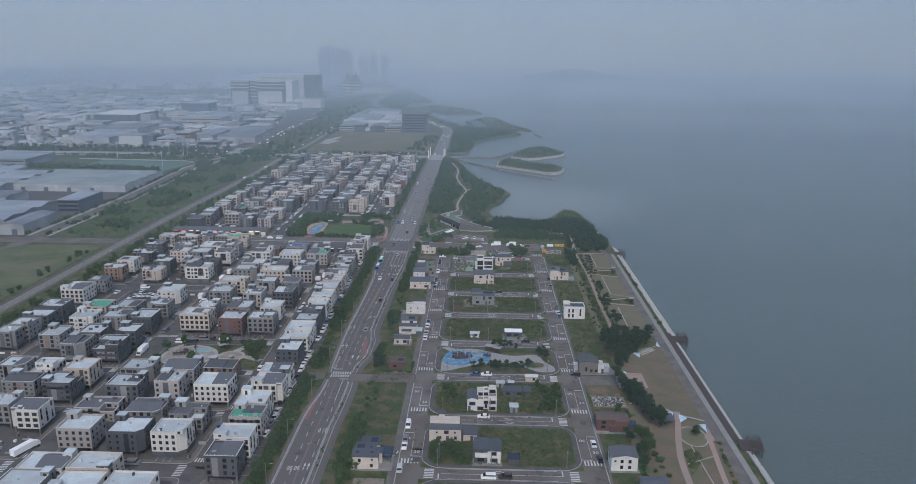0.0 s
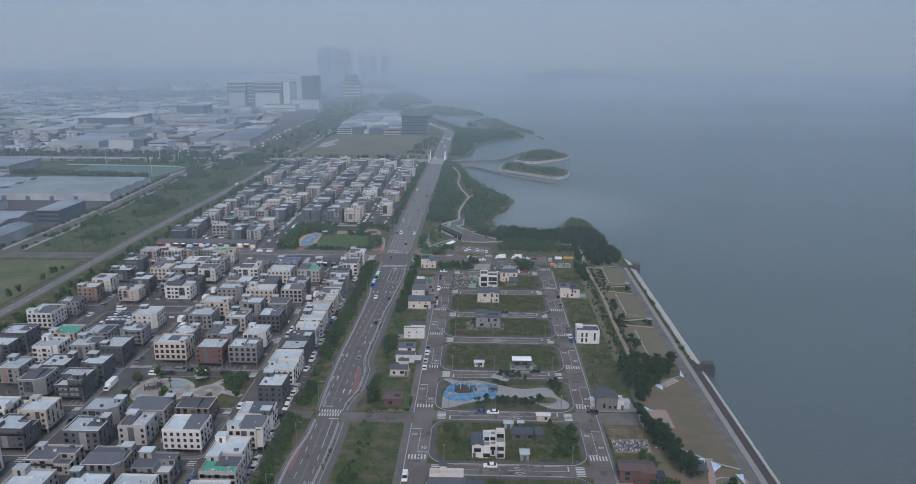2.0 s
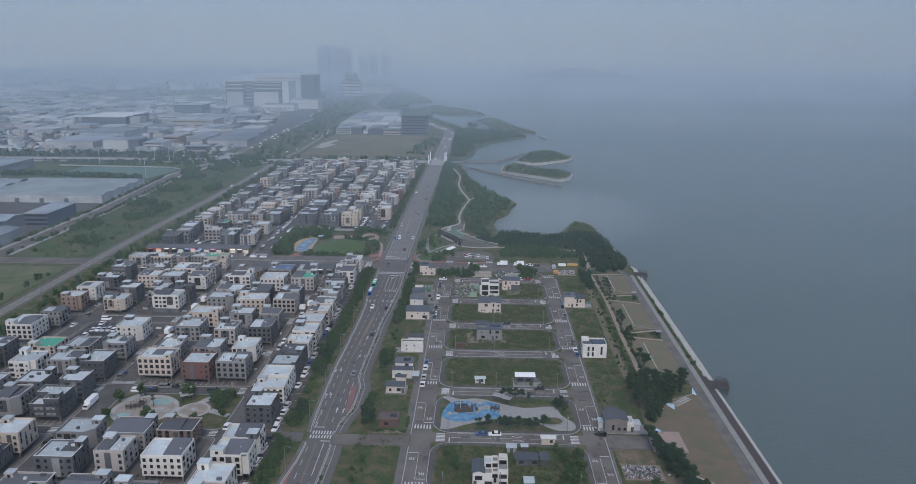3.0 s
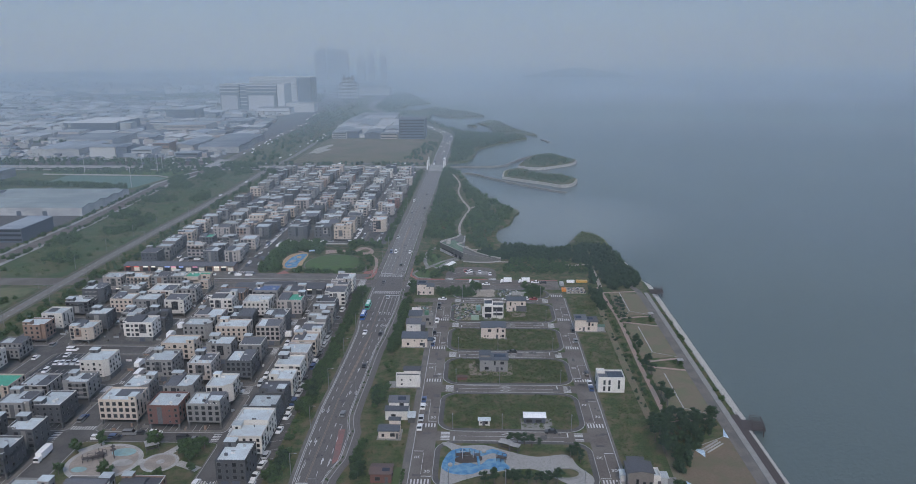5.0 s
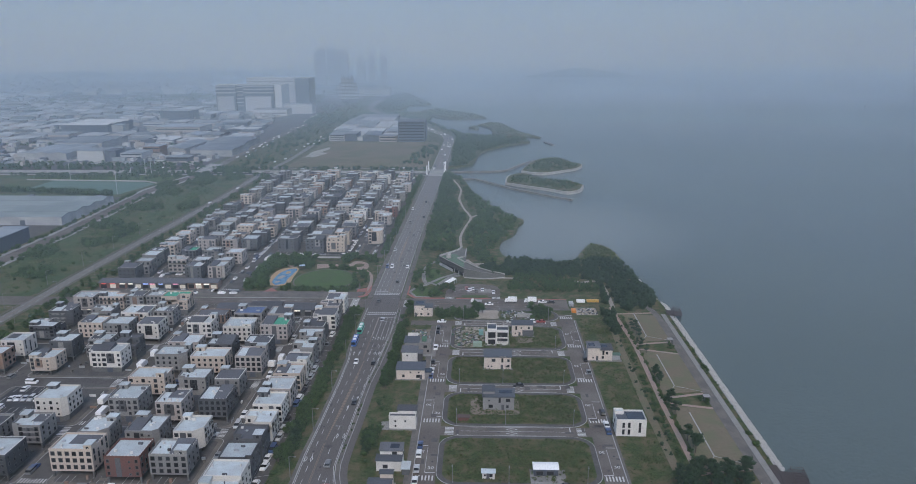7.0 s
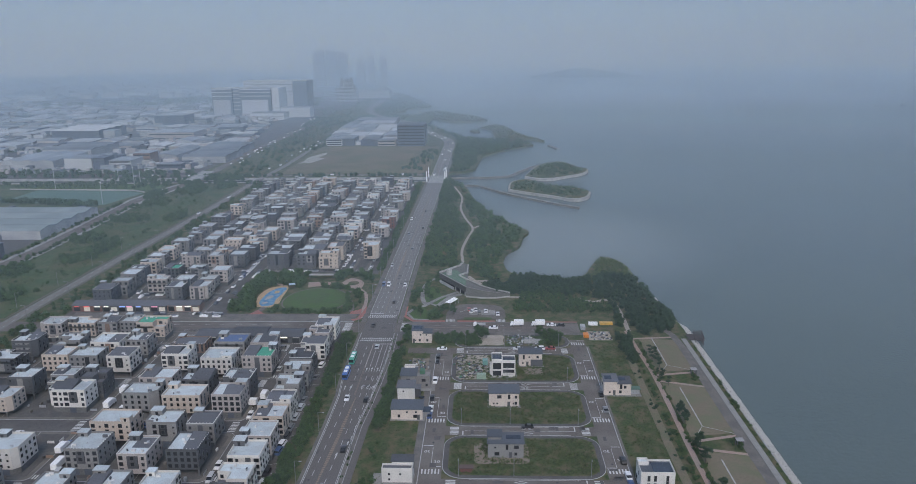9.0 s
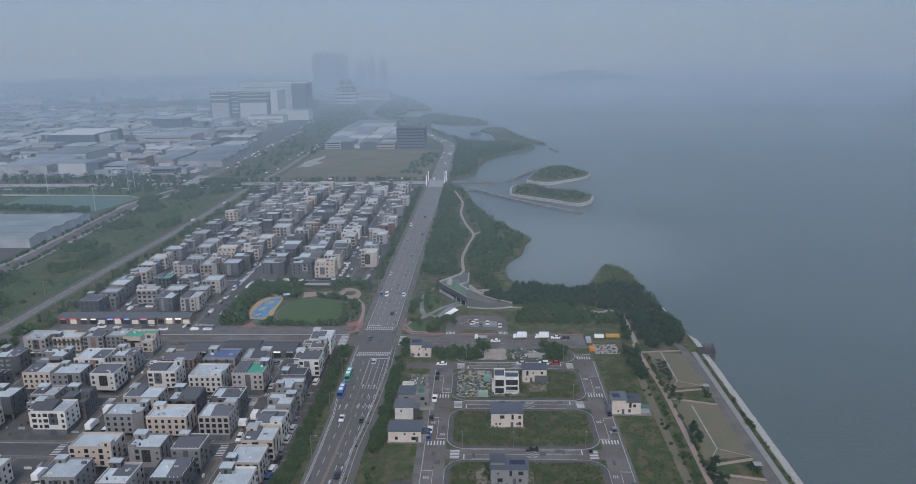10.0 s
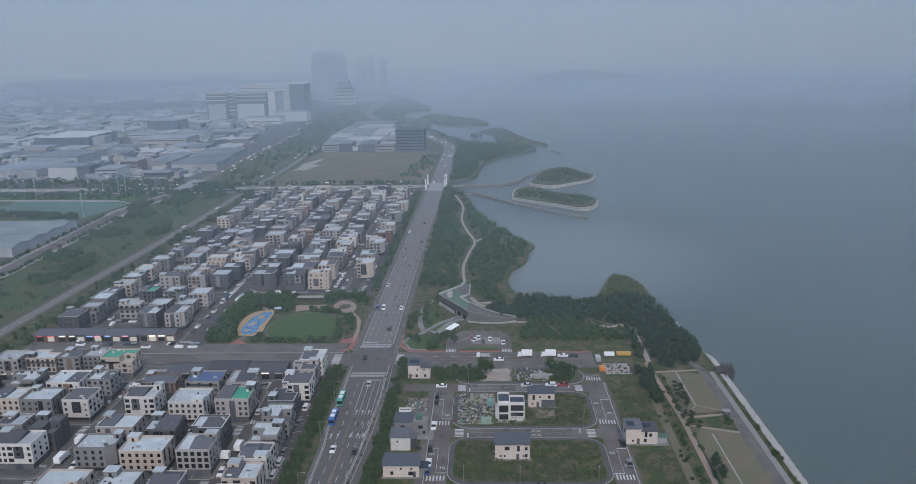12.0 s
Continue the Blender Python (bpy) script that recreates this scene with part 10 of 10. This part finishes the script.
# great works: dark upper storeys with white strips over pale panels
for x0, x1, y0, y1, h, wl, lab, strips, panel in ((-572, -529, 1705, 1760, 56, DARK_WALL, "huge dark-banded works block with a pale panel", (0.7, 0.84, 0.95), 0.58),
                                                  (-528.5, -512.5, 1710, 1760, 55, DARK_WALL, "slatted stair core of the works", (0.2, 0.34, 0.48, 0.62, 0.76, 0.9), 0),
                                                  (-512, -446, 1702, 1760, 56, DARK_WALL, "huge dark-banded works block with a pale panel", (0.7, 0.84, 0.95), 0.58),
                                                  (-445, -430, 1706, 1770, 56, PALE_CLAD, "pale ribbed tower of the works hall", (), 0),
                                                  (-550, -437, 1850, 1910, 65, PALE_CLAD, "tall pale works hall behind", (0.5, 0.62, 0.74, 0.86), 0),
                                                  (-436, -404, 1850, 1915, 64.5, DARK_WALL, "dark end of the works hall", (), 0)):
    rt = shed(x0, x1, y0, y1, h, wl, PALE_CLAD, label=lab, form="f", name="works_hall")
    for z in strips:
        q = Mesh()
        q.box(-(x1 - x0) / 2, (x1 - x0) / 2, -0.4, 0, 0, h * (0.035 if wl is DARK_WALL else 0.02))
        part("dark_band" if wl is PALE_CLAD else "white_strip", q.data("strip", DARK_WALL if wl is PALE_CLAD else PALE_CLAD), rt, at=pose(0, -(y1 - y0) / 2, h * z))
    if panel:
        q = Mesh()
        q.box(-(x1 - x0) * 0.44, (x1 - x0) * 0.4, -0.6, 0, 0, h * panel)
        part("pale_panel", q.data("pale_panel", PALE_CLAD), rt, at=pose(0, -(y1 - y0) / 2, 0))
shed(-461, -393, 1600, 1640, 13, PALE_CLAD, label="long white flat-roofed works hall", form="f", windows=1)
shed(-414, -354, 1655, 1690, 19, PALE_CLAD, label="white works hall with curved roof")
shed(-372, -318, 1040, 1108, 8, label="broad grey sheds beside the road")
shed(-378, -324, 1114, 1180, 8, label="broad grey sheds beside the road")
# works beside the main road
shed(-226, -204, 1198, 1232, 9, PALE_CLAD, label="pale office of the works", form="f", windows=1, storeys=3, name="office_block")
shed(-203, -186, 1200, 1240, 10, DARK_WALL, label="dark works hall beside the road", form="f")
shed(-185, -178, 1204, 1216, 5, PALE_CLAD, label="small white gatehouse of the works", form="f")
shed(-176, -152, 1196, 1250, 8, DARK_WALL, SHED_ROOF, "grey works hall beside the road", "y")
shed(-151, -126, 1192, 1212, 8, WALLS["p"], label="low pinkish works office", form="f", windows=1, storeys=2, name="office_block")
shed(-150, -128, 1216, 1250, 6, PALE_CLAD, PALE_CLAD, "low white works shed", "f")
shed(-123, -84, 1192, 1236, 29, DARK_WALL, DARK_WALL, label="dark blue-grey cubic works tower", form="f", windows=1, storeys=7)
for x0, x1, y0, y1, h, light in ((-232, -206, 1244, 1290, 7, 0), (-204, -178, 1246, 1300, 8, 1), (-176, -154, 1258, 1300, 8, 1), (-152, -126, 1256, 1310, 7, 0), (-236, -208, 1300, 1344, 7, 1), (-206, -176, 1310, 1352, 8, 0), (-174, -150, 1310, 1360, 9, 1), (-148, -122, 1318, 1352, 8, 1), (-238, -180, 1356, 1420, 8, 0), (-176, -128, 1366, 1412, 8, 1), (-214, -156, 1424, 1476, 9, 1), (-240, -218, 1428, 1480, 7, 0)):
    shed(x0, x1, y0, y1, h, PALE_CLAD if light else None, PALE_CLAD if light else None, "works hall with a pale flat roof" if light else "grey works hall beside the road", "f" if light else "y")
shed(-232, -158, 1482, 1540, 9, None, SHED_ROOF, "very large grey works roof", "f")
m = Mesh()
m.prism([(-228, 958), (-64, 958), (-62, 1186), (-230, 1190)], -0.3, 0.08, 0)
m.prism(smooth_line([(-226, 1030), (-224, 1052), (-226, 1080), (-220, 1104), (-212, 1128), (-208, 1110), (-212, 1084), (-203, 1072), (-208, 1054), (-213, 1034), (-220, 1040), (-226, 1030)], 4)[:-1], -0.3, 0.09, 1)
setting("ground_field", m, BROWN_FIELD, PALE_STONE, label="empty brownish field awaiting building", category="field")
m = Mesh()
m.prism([(-306, 500), (-254, 502), (-251, 690), (-250, 890), (-300, 890), (-313, 820), (-310, 760), (-304, 640)], -0.3, 0.05, 0)
# this field takes the tone lightened for haze
m.prism([(-340, 300), (-256, 300), (-256, 482), (-310, 480), (-340, 440)], -0.3, 0.055, 2)
m.box(-600, -330, 500, 780, -0.3, 0.04, 1)
m.box(-640, -320, 780, 896, -0.3, 0.04, 0)
m.box(-600, -330, 934, 960, -0.3, 0.04, 1)
m.box(-1500, -324, 962, 2300, -0.3, 0.045, 1)
m.box(-330, -100, 1500, 1700, -0.3, 0.03, 0)
setting("ground_estate", m, FIELD, YARD, PALE_FIELD, label="rough belt and concrete yards of the estate", category="ground")
# nearer warehouses on the west side
shed(-345, -327, 506, 548, 7.5, label="grey warehouse with white doors", form="y")
shed(-420, -350, 520, 590, 7.5, label="broad grey warehouse roof")
shed(-345, -327, 582, 622, 10, DARK_WALL, SHED_ROOF, "dark blue-grey office block with rooftop plant", "f", 1, "office_block", 3)
root = shed(-438, -329.5, 668, 752, 6.6, roof=PALE_SHEET, label="broad low warehouse with ridged pale green roof")
for i in range(14):
    q = Mesh()
    q.box(0, 0.12, -2.1, 2.1, 0, 1.1)
    part("window_band", q.data("window_band", GLASS), root, at=pose(54, -38 + i * 5.8, 4.4))
shed(-476, -436, 646, 740, 7.5, label="broad low warehouse with grey roof")
shed(-480, -400, 600, 632, 7.5, label="long grey warehouse roof")
shed(-560, -478, 640, 760, 8, label="broad low warehouse with grey roof", form="y")
shed(-570, -505, 800, 860, 9, label="pale factory with glazed stair tower", form="f", windows=1, storeys=2, name="office_block")
shed(-660, -580, 790, 880, 9, label="large factory with a pale roof")
m = Mesh()
m.prism([(-450, 808), (-345, 792), (-334, 848), (-350, 858), (-450, 866)], -0.3, 0.08, 0)
m.prism([(-480, 872), (-334, 864), (-324, 884), (-330, 896), (-480, 896)], -0.3, 0.075, 1)
setting("ground_court", m, TURF_GREEN, LAWN, label="green fenced sports court", category="sports court")
wood("court_trees", "dense hedge of trees before the sports court", [(-520, 800), (-440, 800), (-352, 784), (-346, 792), (-400, 806), (-520, 818)], 190, LEAF, r=(1.6, 2.6), h=(3.0, 5.2), seed=70)
wood("sports_park_trees", "young trees in rows beside the canal park", [(-480, 874), (-334, 868), (-322, 890), (-328, 896), (-480, 898)], 130, LEAF, r=(1.2, 2.4), h=(2, 4.2), avoid=[(-480, 882), (-326, 880)], gap=2.5, seed=72)
m = Mesh()
m.prism([(-480, 868), (-350, 860), (-334, 850), (-333.6, 850.5), (-350, 860.5), (-480, 868.5)], -0.3, 1.3)
setting("trim_park_wall", m, PALE_STONE, label="low pale wall behind the sports court", category="wall")
for x, y in ((-436, 873), (-348, 796), (-359, 883), (-385, 903), (-363, 905)):
    root = thing("floodlight_mast", x, y, 0, 0, "tall pale grey floodlight mast of the sports court", "floodlight", "court floodlights")
    q = Mesh()
    q.box(-0.16, 0.16, -0.16, 0.16, -0.3, 20)
    part("mast", q.data("mast", STEEL), root)
    q = Mesh()
    q.box(-0.9, 0.9, -0.2, 0.2, 19.6, 20.6)
    part("lamp_panel", q.data("lamp_panel", STEEL), root)
wood("estate_trees", "trees along the estate edge", [(-620, 955), (-330, 957), (-330, 976), (-620, 976)], 120, LEAF, r=(2, 3.4), h=(3, 5.5), seed=71)
# the rest of the estate follows a loose grid of yards
blocked = [(-690, -340, 975, 1145), (-690, -440, 1270, 1380), (-610, -400, 1475, 1540), (-600, -400, 1695, 1930), (-450, -330, 1515, 1670)]
rr = random.Random(11)
y = 965
while y < 1900:
    dy = rr.uniform(40, 62)
    x = -340 - max(0, (y - 1150) * 0.16)
    while x > -1150:
        dx = rr.uniform(22, 52)
        if not any(x - dx < b[1] + 6 and x > b[0] - 6 and y < b[3] + 6 and y + dy > b[2] - 6 for b in blocked) and rr.random() < 0.86:
            k = rr.random()
            shed(x - dx + 4, x, y + 4, y + dy - rr.uniform(6, 14), rr.uniform(4.5, 7.5), rr.choice((None, None, PALE_CLAD, DARK_WALL, WALLS["p"])), rr.choice((None, None, SHED_PALE, SHED_DARK, PALE_CLAD)), rr.choice(("grey metal-clad industrial shed", "industrial shed with pale sheet roof", "low works building in the estate")), rr.choice("xyxf"), 1 if k < 0.2 else 0)
        x -= dx + rr.choice((2, 3, 9))
    y += dy
# clutter in the yards: lean-tos, containers, rooftop plant, stacks
m = Mesh()
for _ in range(2700):
    y = 965 + 1150 * rr.random() ** 1.5
    x = -330 - max(0, (y - 1150) * 0.16) - rr.uniform(0, 820)
    w, d = rr.uniform(3, 16), rr.uniform(3, 12)
    m.box(x - w, x, y, y + d, -0.2, rr.choice((2.6, 3.0, 3.4, 4.2, 5.6, 7.4)), rr.randrange(5), False)
tagged(new("estate_clutter", m.data("estate_clutter", SHED_ROOF, PALE_CLAD, DARK_WALL, WALLS["p"], CONCRETE)), "low annexes and containers in the works yards", "clutter", kind="stuff")
m = Mesh()
for _ in range(420):
    x, y = rr.uniform(-600, -345), rr.uniform(505, 765)
    if any(a - 4 < x < b + 4 and c - 4 < y < d + 4 for a, b, c, d in ((-422, -312, 500, 625), (-565, -315, 600, 742), (-412, -322, 770, 885), (-645, -435, 788, 885))):
        continue
    w, d = rr.uniform(2.4, 8), rr.uniform(2.4, 8)
    m.box(x - w, x, y, y + d, -0.2, rr.choice((2.6, 3.2, 4.5)), rr.randrange(5), False)
tagged(new("yard_clutter", m.data("yard_clutter", SHED_ROOF, PALE_CLAD, DARK_WALL, WALLS["p"], CONCRETE)), "containers and stores in the warehouse yards", "clutter", kind="stuff")
for i, (poly, n, s) in enumerate((([(-297, 962), (-256, 962), (-257, 1140), (-258, 1440), (-312, 1440), (-305, 1200)], 150, (1.6, 3.6)), ([(-420, 900), (-318, 900), (-318, 934), (-420, 934)], 60, (1.6, 3.2)), ([(-325, 1440), (-262, 1440), (-290, 1660), (-340, 1640)], 60, (2.5, 4.5)),
                                  ([(-95, 978), (-68, 978), (-60, 1140), (-80, 1150)], 46, (1.8, 3.4)), ([(-246, 1145), (-222, 1145), (-222, 1300), (-242, 1300)], 40, (2, 3.6)), ([(-1150, 955), (-340, 957), (-340, 963), (-1150, 963)], 150, (1.6, 3.2)),
                                  ([(-900, 1145), (-340, 1146), (-350, 1154), (-900, 1153)], 110, (1.8, 3.2)), ([(-1000, 1400), (-385, 1392), (-385, 1399), (-1000, 1409)], 110, (2, 3.8)))):
    wood("estate_wood", "dark trees and scrub along the estate roads", poly, n, LEAF, r=s, h=(s[0], s[1] * 1.4), seed=90 + i)
# small parked cars in the far streets
m = Mesh()
for _ in range(520):
    y, x, w, d = rr.uniform(512, 890), rr.choice((-199.6, -194.9, -148.4, -141.6, -90.2, -85.2, -72.6)) + rr.uniform(-0.3, 0.3), 0.85, 2.1
    if rr.random() < 0.45:
        x, y, w, d = rr.uniform(-218, -75), rr.choice(FAR_Y)[0] - rr.choice((0.9, 4.2)), 2.1, 0.85
    if (x > -140 and y < 588) or (x > -90 and y < 592):
        continue
    m.box(x - w, x + w, y - d, y + d, 0.2, 0.95, rr.choice((0, 0, 1, 1, 2)))
    m.box(x - w * 0.6, x + w * 0.6, y - d * 0.6, y + d * 0.6, 0.95, 1.45, rr.choice((0, 1, 1, 2)))
tagged(new("far_parked_cars", m.data("far_parked_cars", WHITE_METAL, DARK_WALL, STEEL)), "small parked cars in the far town streets", "cars", kind="stuff")
# far traffic, bridge deck and lane lines beyond the canal
m = Mesh()
for line, n in ((smooth_line(MAIN[2:8], 6), 34), ([(-246, 700), (-247, 1123), (-244, 1260), (-248, 1440)], 40), ([(-305, 1033), (-314, 1234), (-322, 1444), (-344, 1643)], 44), ([(-420, 948), (-64, 948)], 26)):
    for _ in range(n):
        k = rr.randrange(len(line) - 1)
        (ax, ay), (bx, by) = line[k], line[k + 1]
        t, o = rr.random(), rr.choice((-4.6, -2, 2, 4.6))
        along_x = abs(bx - ax) > abs(by - ay)
        x, y = ax + (bx - ax) * t + (0 if along_x else o), ay + (by - ay) * t + (o * 0.6 if along_x else 0)
        w, d = (2.2, 0.9) if along_x else (0.9, 2.2)
        i = rr.choice((0, 0, 0, 1, 2))
        m.box(x - w, x + w, y - d, y + d, 0.05, 1.0, i)
        m.box(x - w * 0.55, x + w * 0.55, y - d * 0.55, y + d * 0.55, 1.0, 1.6, 1)
tagged(new("far_traffic", m.data("far_traffic", WHITE_METAL, DARK_WALL, STEEL)), "far small cars on the hazy roads", "cars", kind="stuff")
m = Mesh()
for off in (-7.2, 0, 7.2):
    band(m, [(x + off, y) for x, y in MAIN[:3] + smooth_line(MAIN[2:8], 5) if y >= 880], 0.16, -0.1, 0.07)
setting("marking_far", m, PAINT, label="pale lane lines of the far main road", category="road")
m = Mesh()
m.prism([(-314, 904), (-299, 900), (-303, 962), (-318, 966)], 1.9, 2.7)
for k in (0.0, 1.0):
    m.prism([(-314 + 15 * k - 0.3, 904 - 4 * k), (-314 + 15 * k + 0.3, 904 - 4 * k), (-318 + 15 * k + 0.3, 966 - 4 * k), (-318 + 15 * k - 0.3, 966 - 4 * k)], 2.7, 3.6)
for y in (908, 921, 934, 947, 960):
    for x in (-312.5, -307, -301.5):
        m.box(x - (y - 904) * 0.065 - 0.5, x - (y - 904) * 0.065 + 0.5, y - 0.5, y + 0.5, -1.5, 1.9)
setting("trim_overbridge", m, CONCRETE, label="pale concrete deck over the canal", category="bridge")
wood("coast_wood", "hazy wood between the coast road and the bay", [(-36, 1300), (-66, 1382), (-91, 1466), (-123, 1538), (-166, 1616), (-203, 1724), (-176, 1766), (-178, 1852), (-128, 1890), (-156, 2050), (-189, 2180), (-224, 2328), (-296, 2560), (-316, 2560), (-264, 2440), (-254, 2081), (-249, 1898), (-238, 1790), (-213, 1706), (-172, 1616), (-124, 1545), (-82, 1380), (-50, 1300)], 300, LEAF, r=(2.4, 4.4), h=(2.6, 4.8), seed=110)
# far suburbs
m = Mesh()
for _ in range(1500):
    x, y = rr.uniform(-3000, -480), rr.uniform(2280, 4300)
    if x > -480 - (y - 2280) * 0.4 or math.hypot(x, y - 100) > 4500:
        continue
    w, d, h = rr.uniform(12, 50), rr.uniform(12, 40), rr.uniform(6, 18)
    m.box(x, x + w, y, y + d, -0.2, h, rr.randrange(2), False)
for _ in range(420):
    x, y = rr.uniform(-2400, -1260), rr.uniform(900, 2300)
    w, d, h = rr.uniform(20, 70), rr.uniform(20, 50), rr.uniform(7, 14)
    m.box(x, x + w, y, y + d, -0.2, h, rr.randrange(2), False)
tagged(new("far_suburbs", m.data("far_suburbs", SHED_ROOF, PALE_CLAD)), "hazy far roofs of the industrial plain", "buildings", kind="stuff")
for i, (poly, n, size, high) in enumerate((([(-1150, 1985), (-640, 1960), (-640, 2330), (-800, 2340)], 210, (5, 9), (4, 10)), ([(-640, 1960), (-410, 1930), (-405, 2060), (-470, 2280), (-640, 2300)], 160, (4, 7), (3, 6)),
                                               ([(-325, 1440), (-246, 1440), (-240, 1600), (-262, 1740), (-275, 1900), (-285, 2200), (-385, 2150), (-378, 1820), (-332, 1655)], 150, (2.4, 5), (1.5, 3.6)), ([(-1600, 1480), (-800, 1530), (-800, 1590), (-1600, 1560)], 150, (4, 8), (3, 8)))):
    wood("far_wood", "hazy dark wood on the plain", poly, n, LEAF, r=size, h=high, seed=80 + i)


def tower(x, y, w, d, h, label, name="apartment_tower"):
    root = thing(name, x, y, 0, 0, label, "tower block", "distant towers")
    q = Mesh()
    q.box(-w / 2, w / 2, -d / 2, d / 2, -0.5, h)
    part("wall", q.data("wall", PALE_CLAD), root)
    q = Mesh()
    q.box(-w / 4, w / 4, -d / 4, d / 4, h, h + 6)
    part("roof_block", q.data("roof_block", DARK_WALL), root)
    for i in range(int(h / 9)):
        q = Mesh()
        q.box(-w * 0.45, w * 0.45, -0.5, 0, 0, 3.6)
        part("window_band", q.data("window_band", GLASS), root, at=pose(0, -d / 2, 4 + i * 9))


for x, y, w, h in ((-606, 2900, 30, 122), (-580, 2860, 18, 130), (-560, 2900, 20, 124), (-540, 2880, 26, 120), (-508, 2870, 32, 116), (-476, 3060, 32, 88), (-432, 3060, 26, 100), (-386, 3060, 28, 95)):
    tower(x, y, w, 30, h, "pale hazy apartment tower on the far shore")
for x, h in ((-382, 34), (-371, 54), (-359, 50), (-348, 55), (-338, 36)):
    tower(x, 2110, 10, 20, h, "pale stepped apartment block by the coast", "apartment_block")
shed(-348, -264, 2230, 2290, 20, PALE_CLAD, label="long pale building by the far coast", form="f", windows=1, storeys=3, name="office_block")
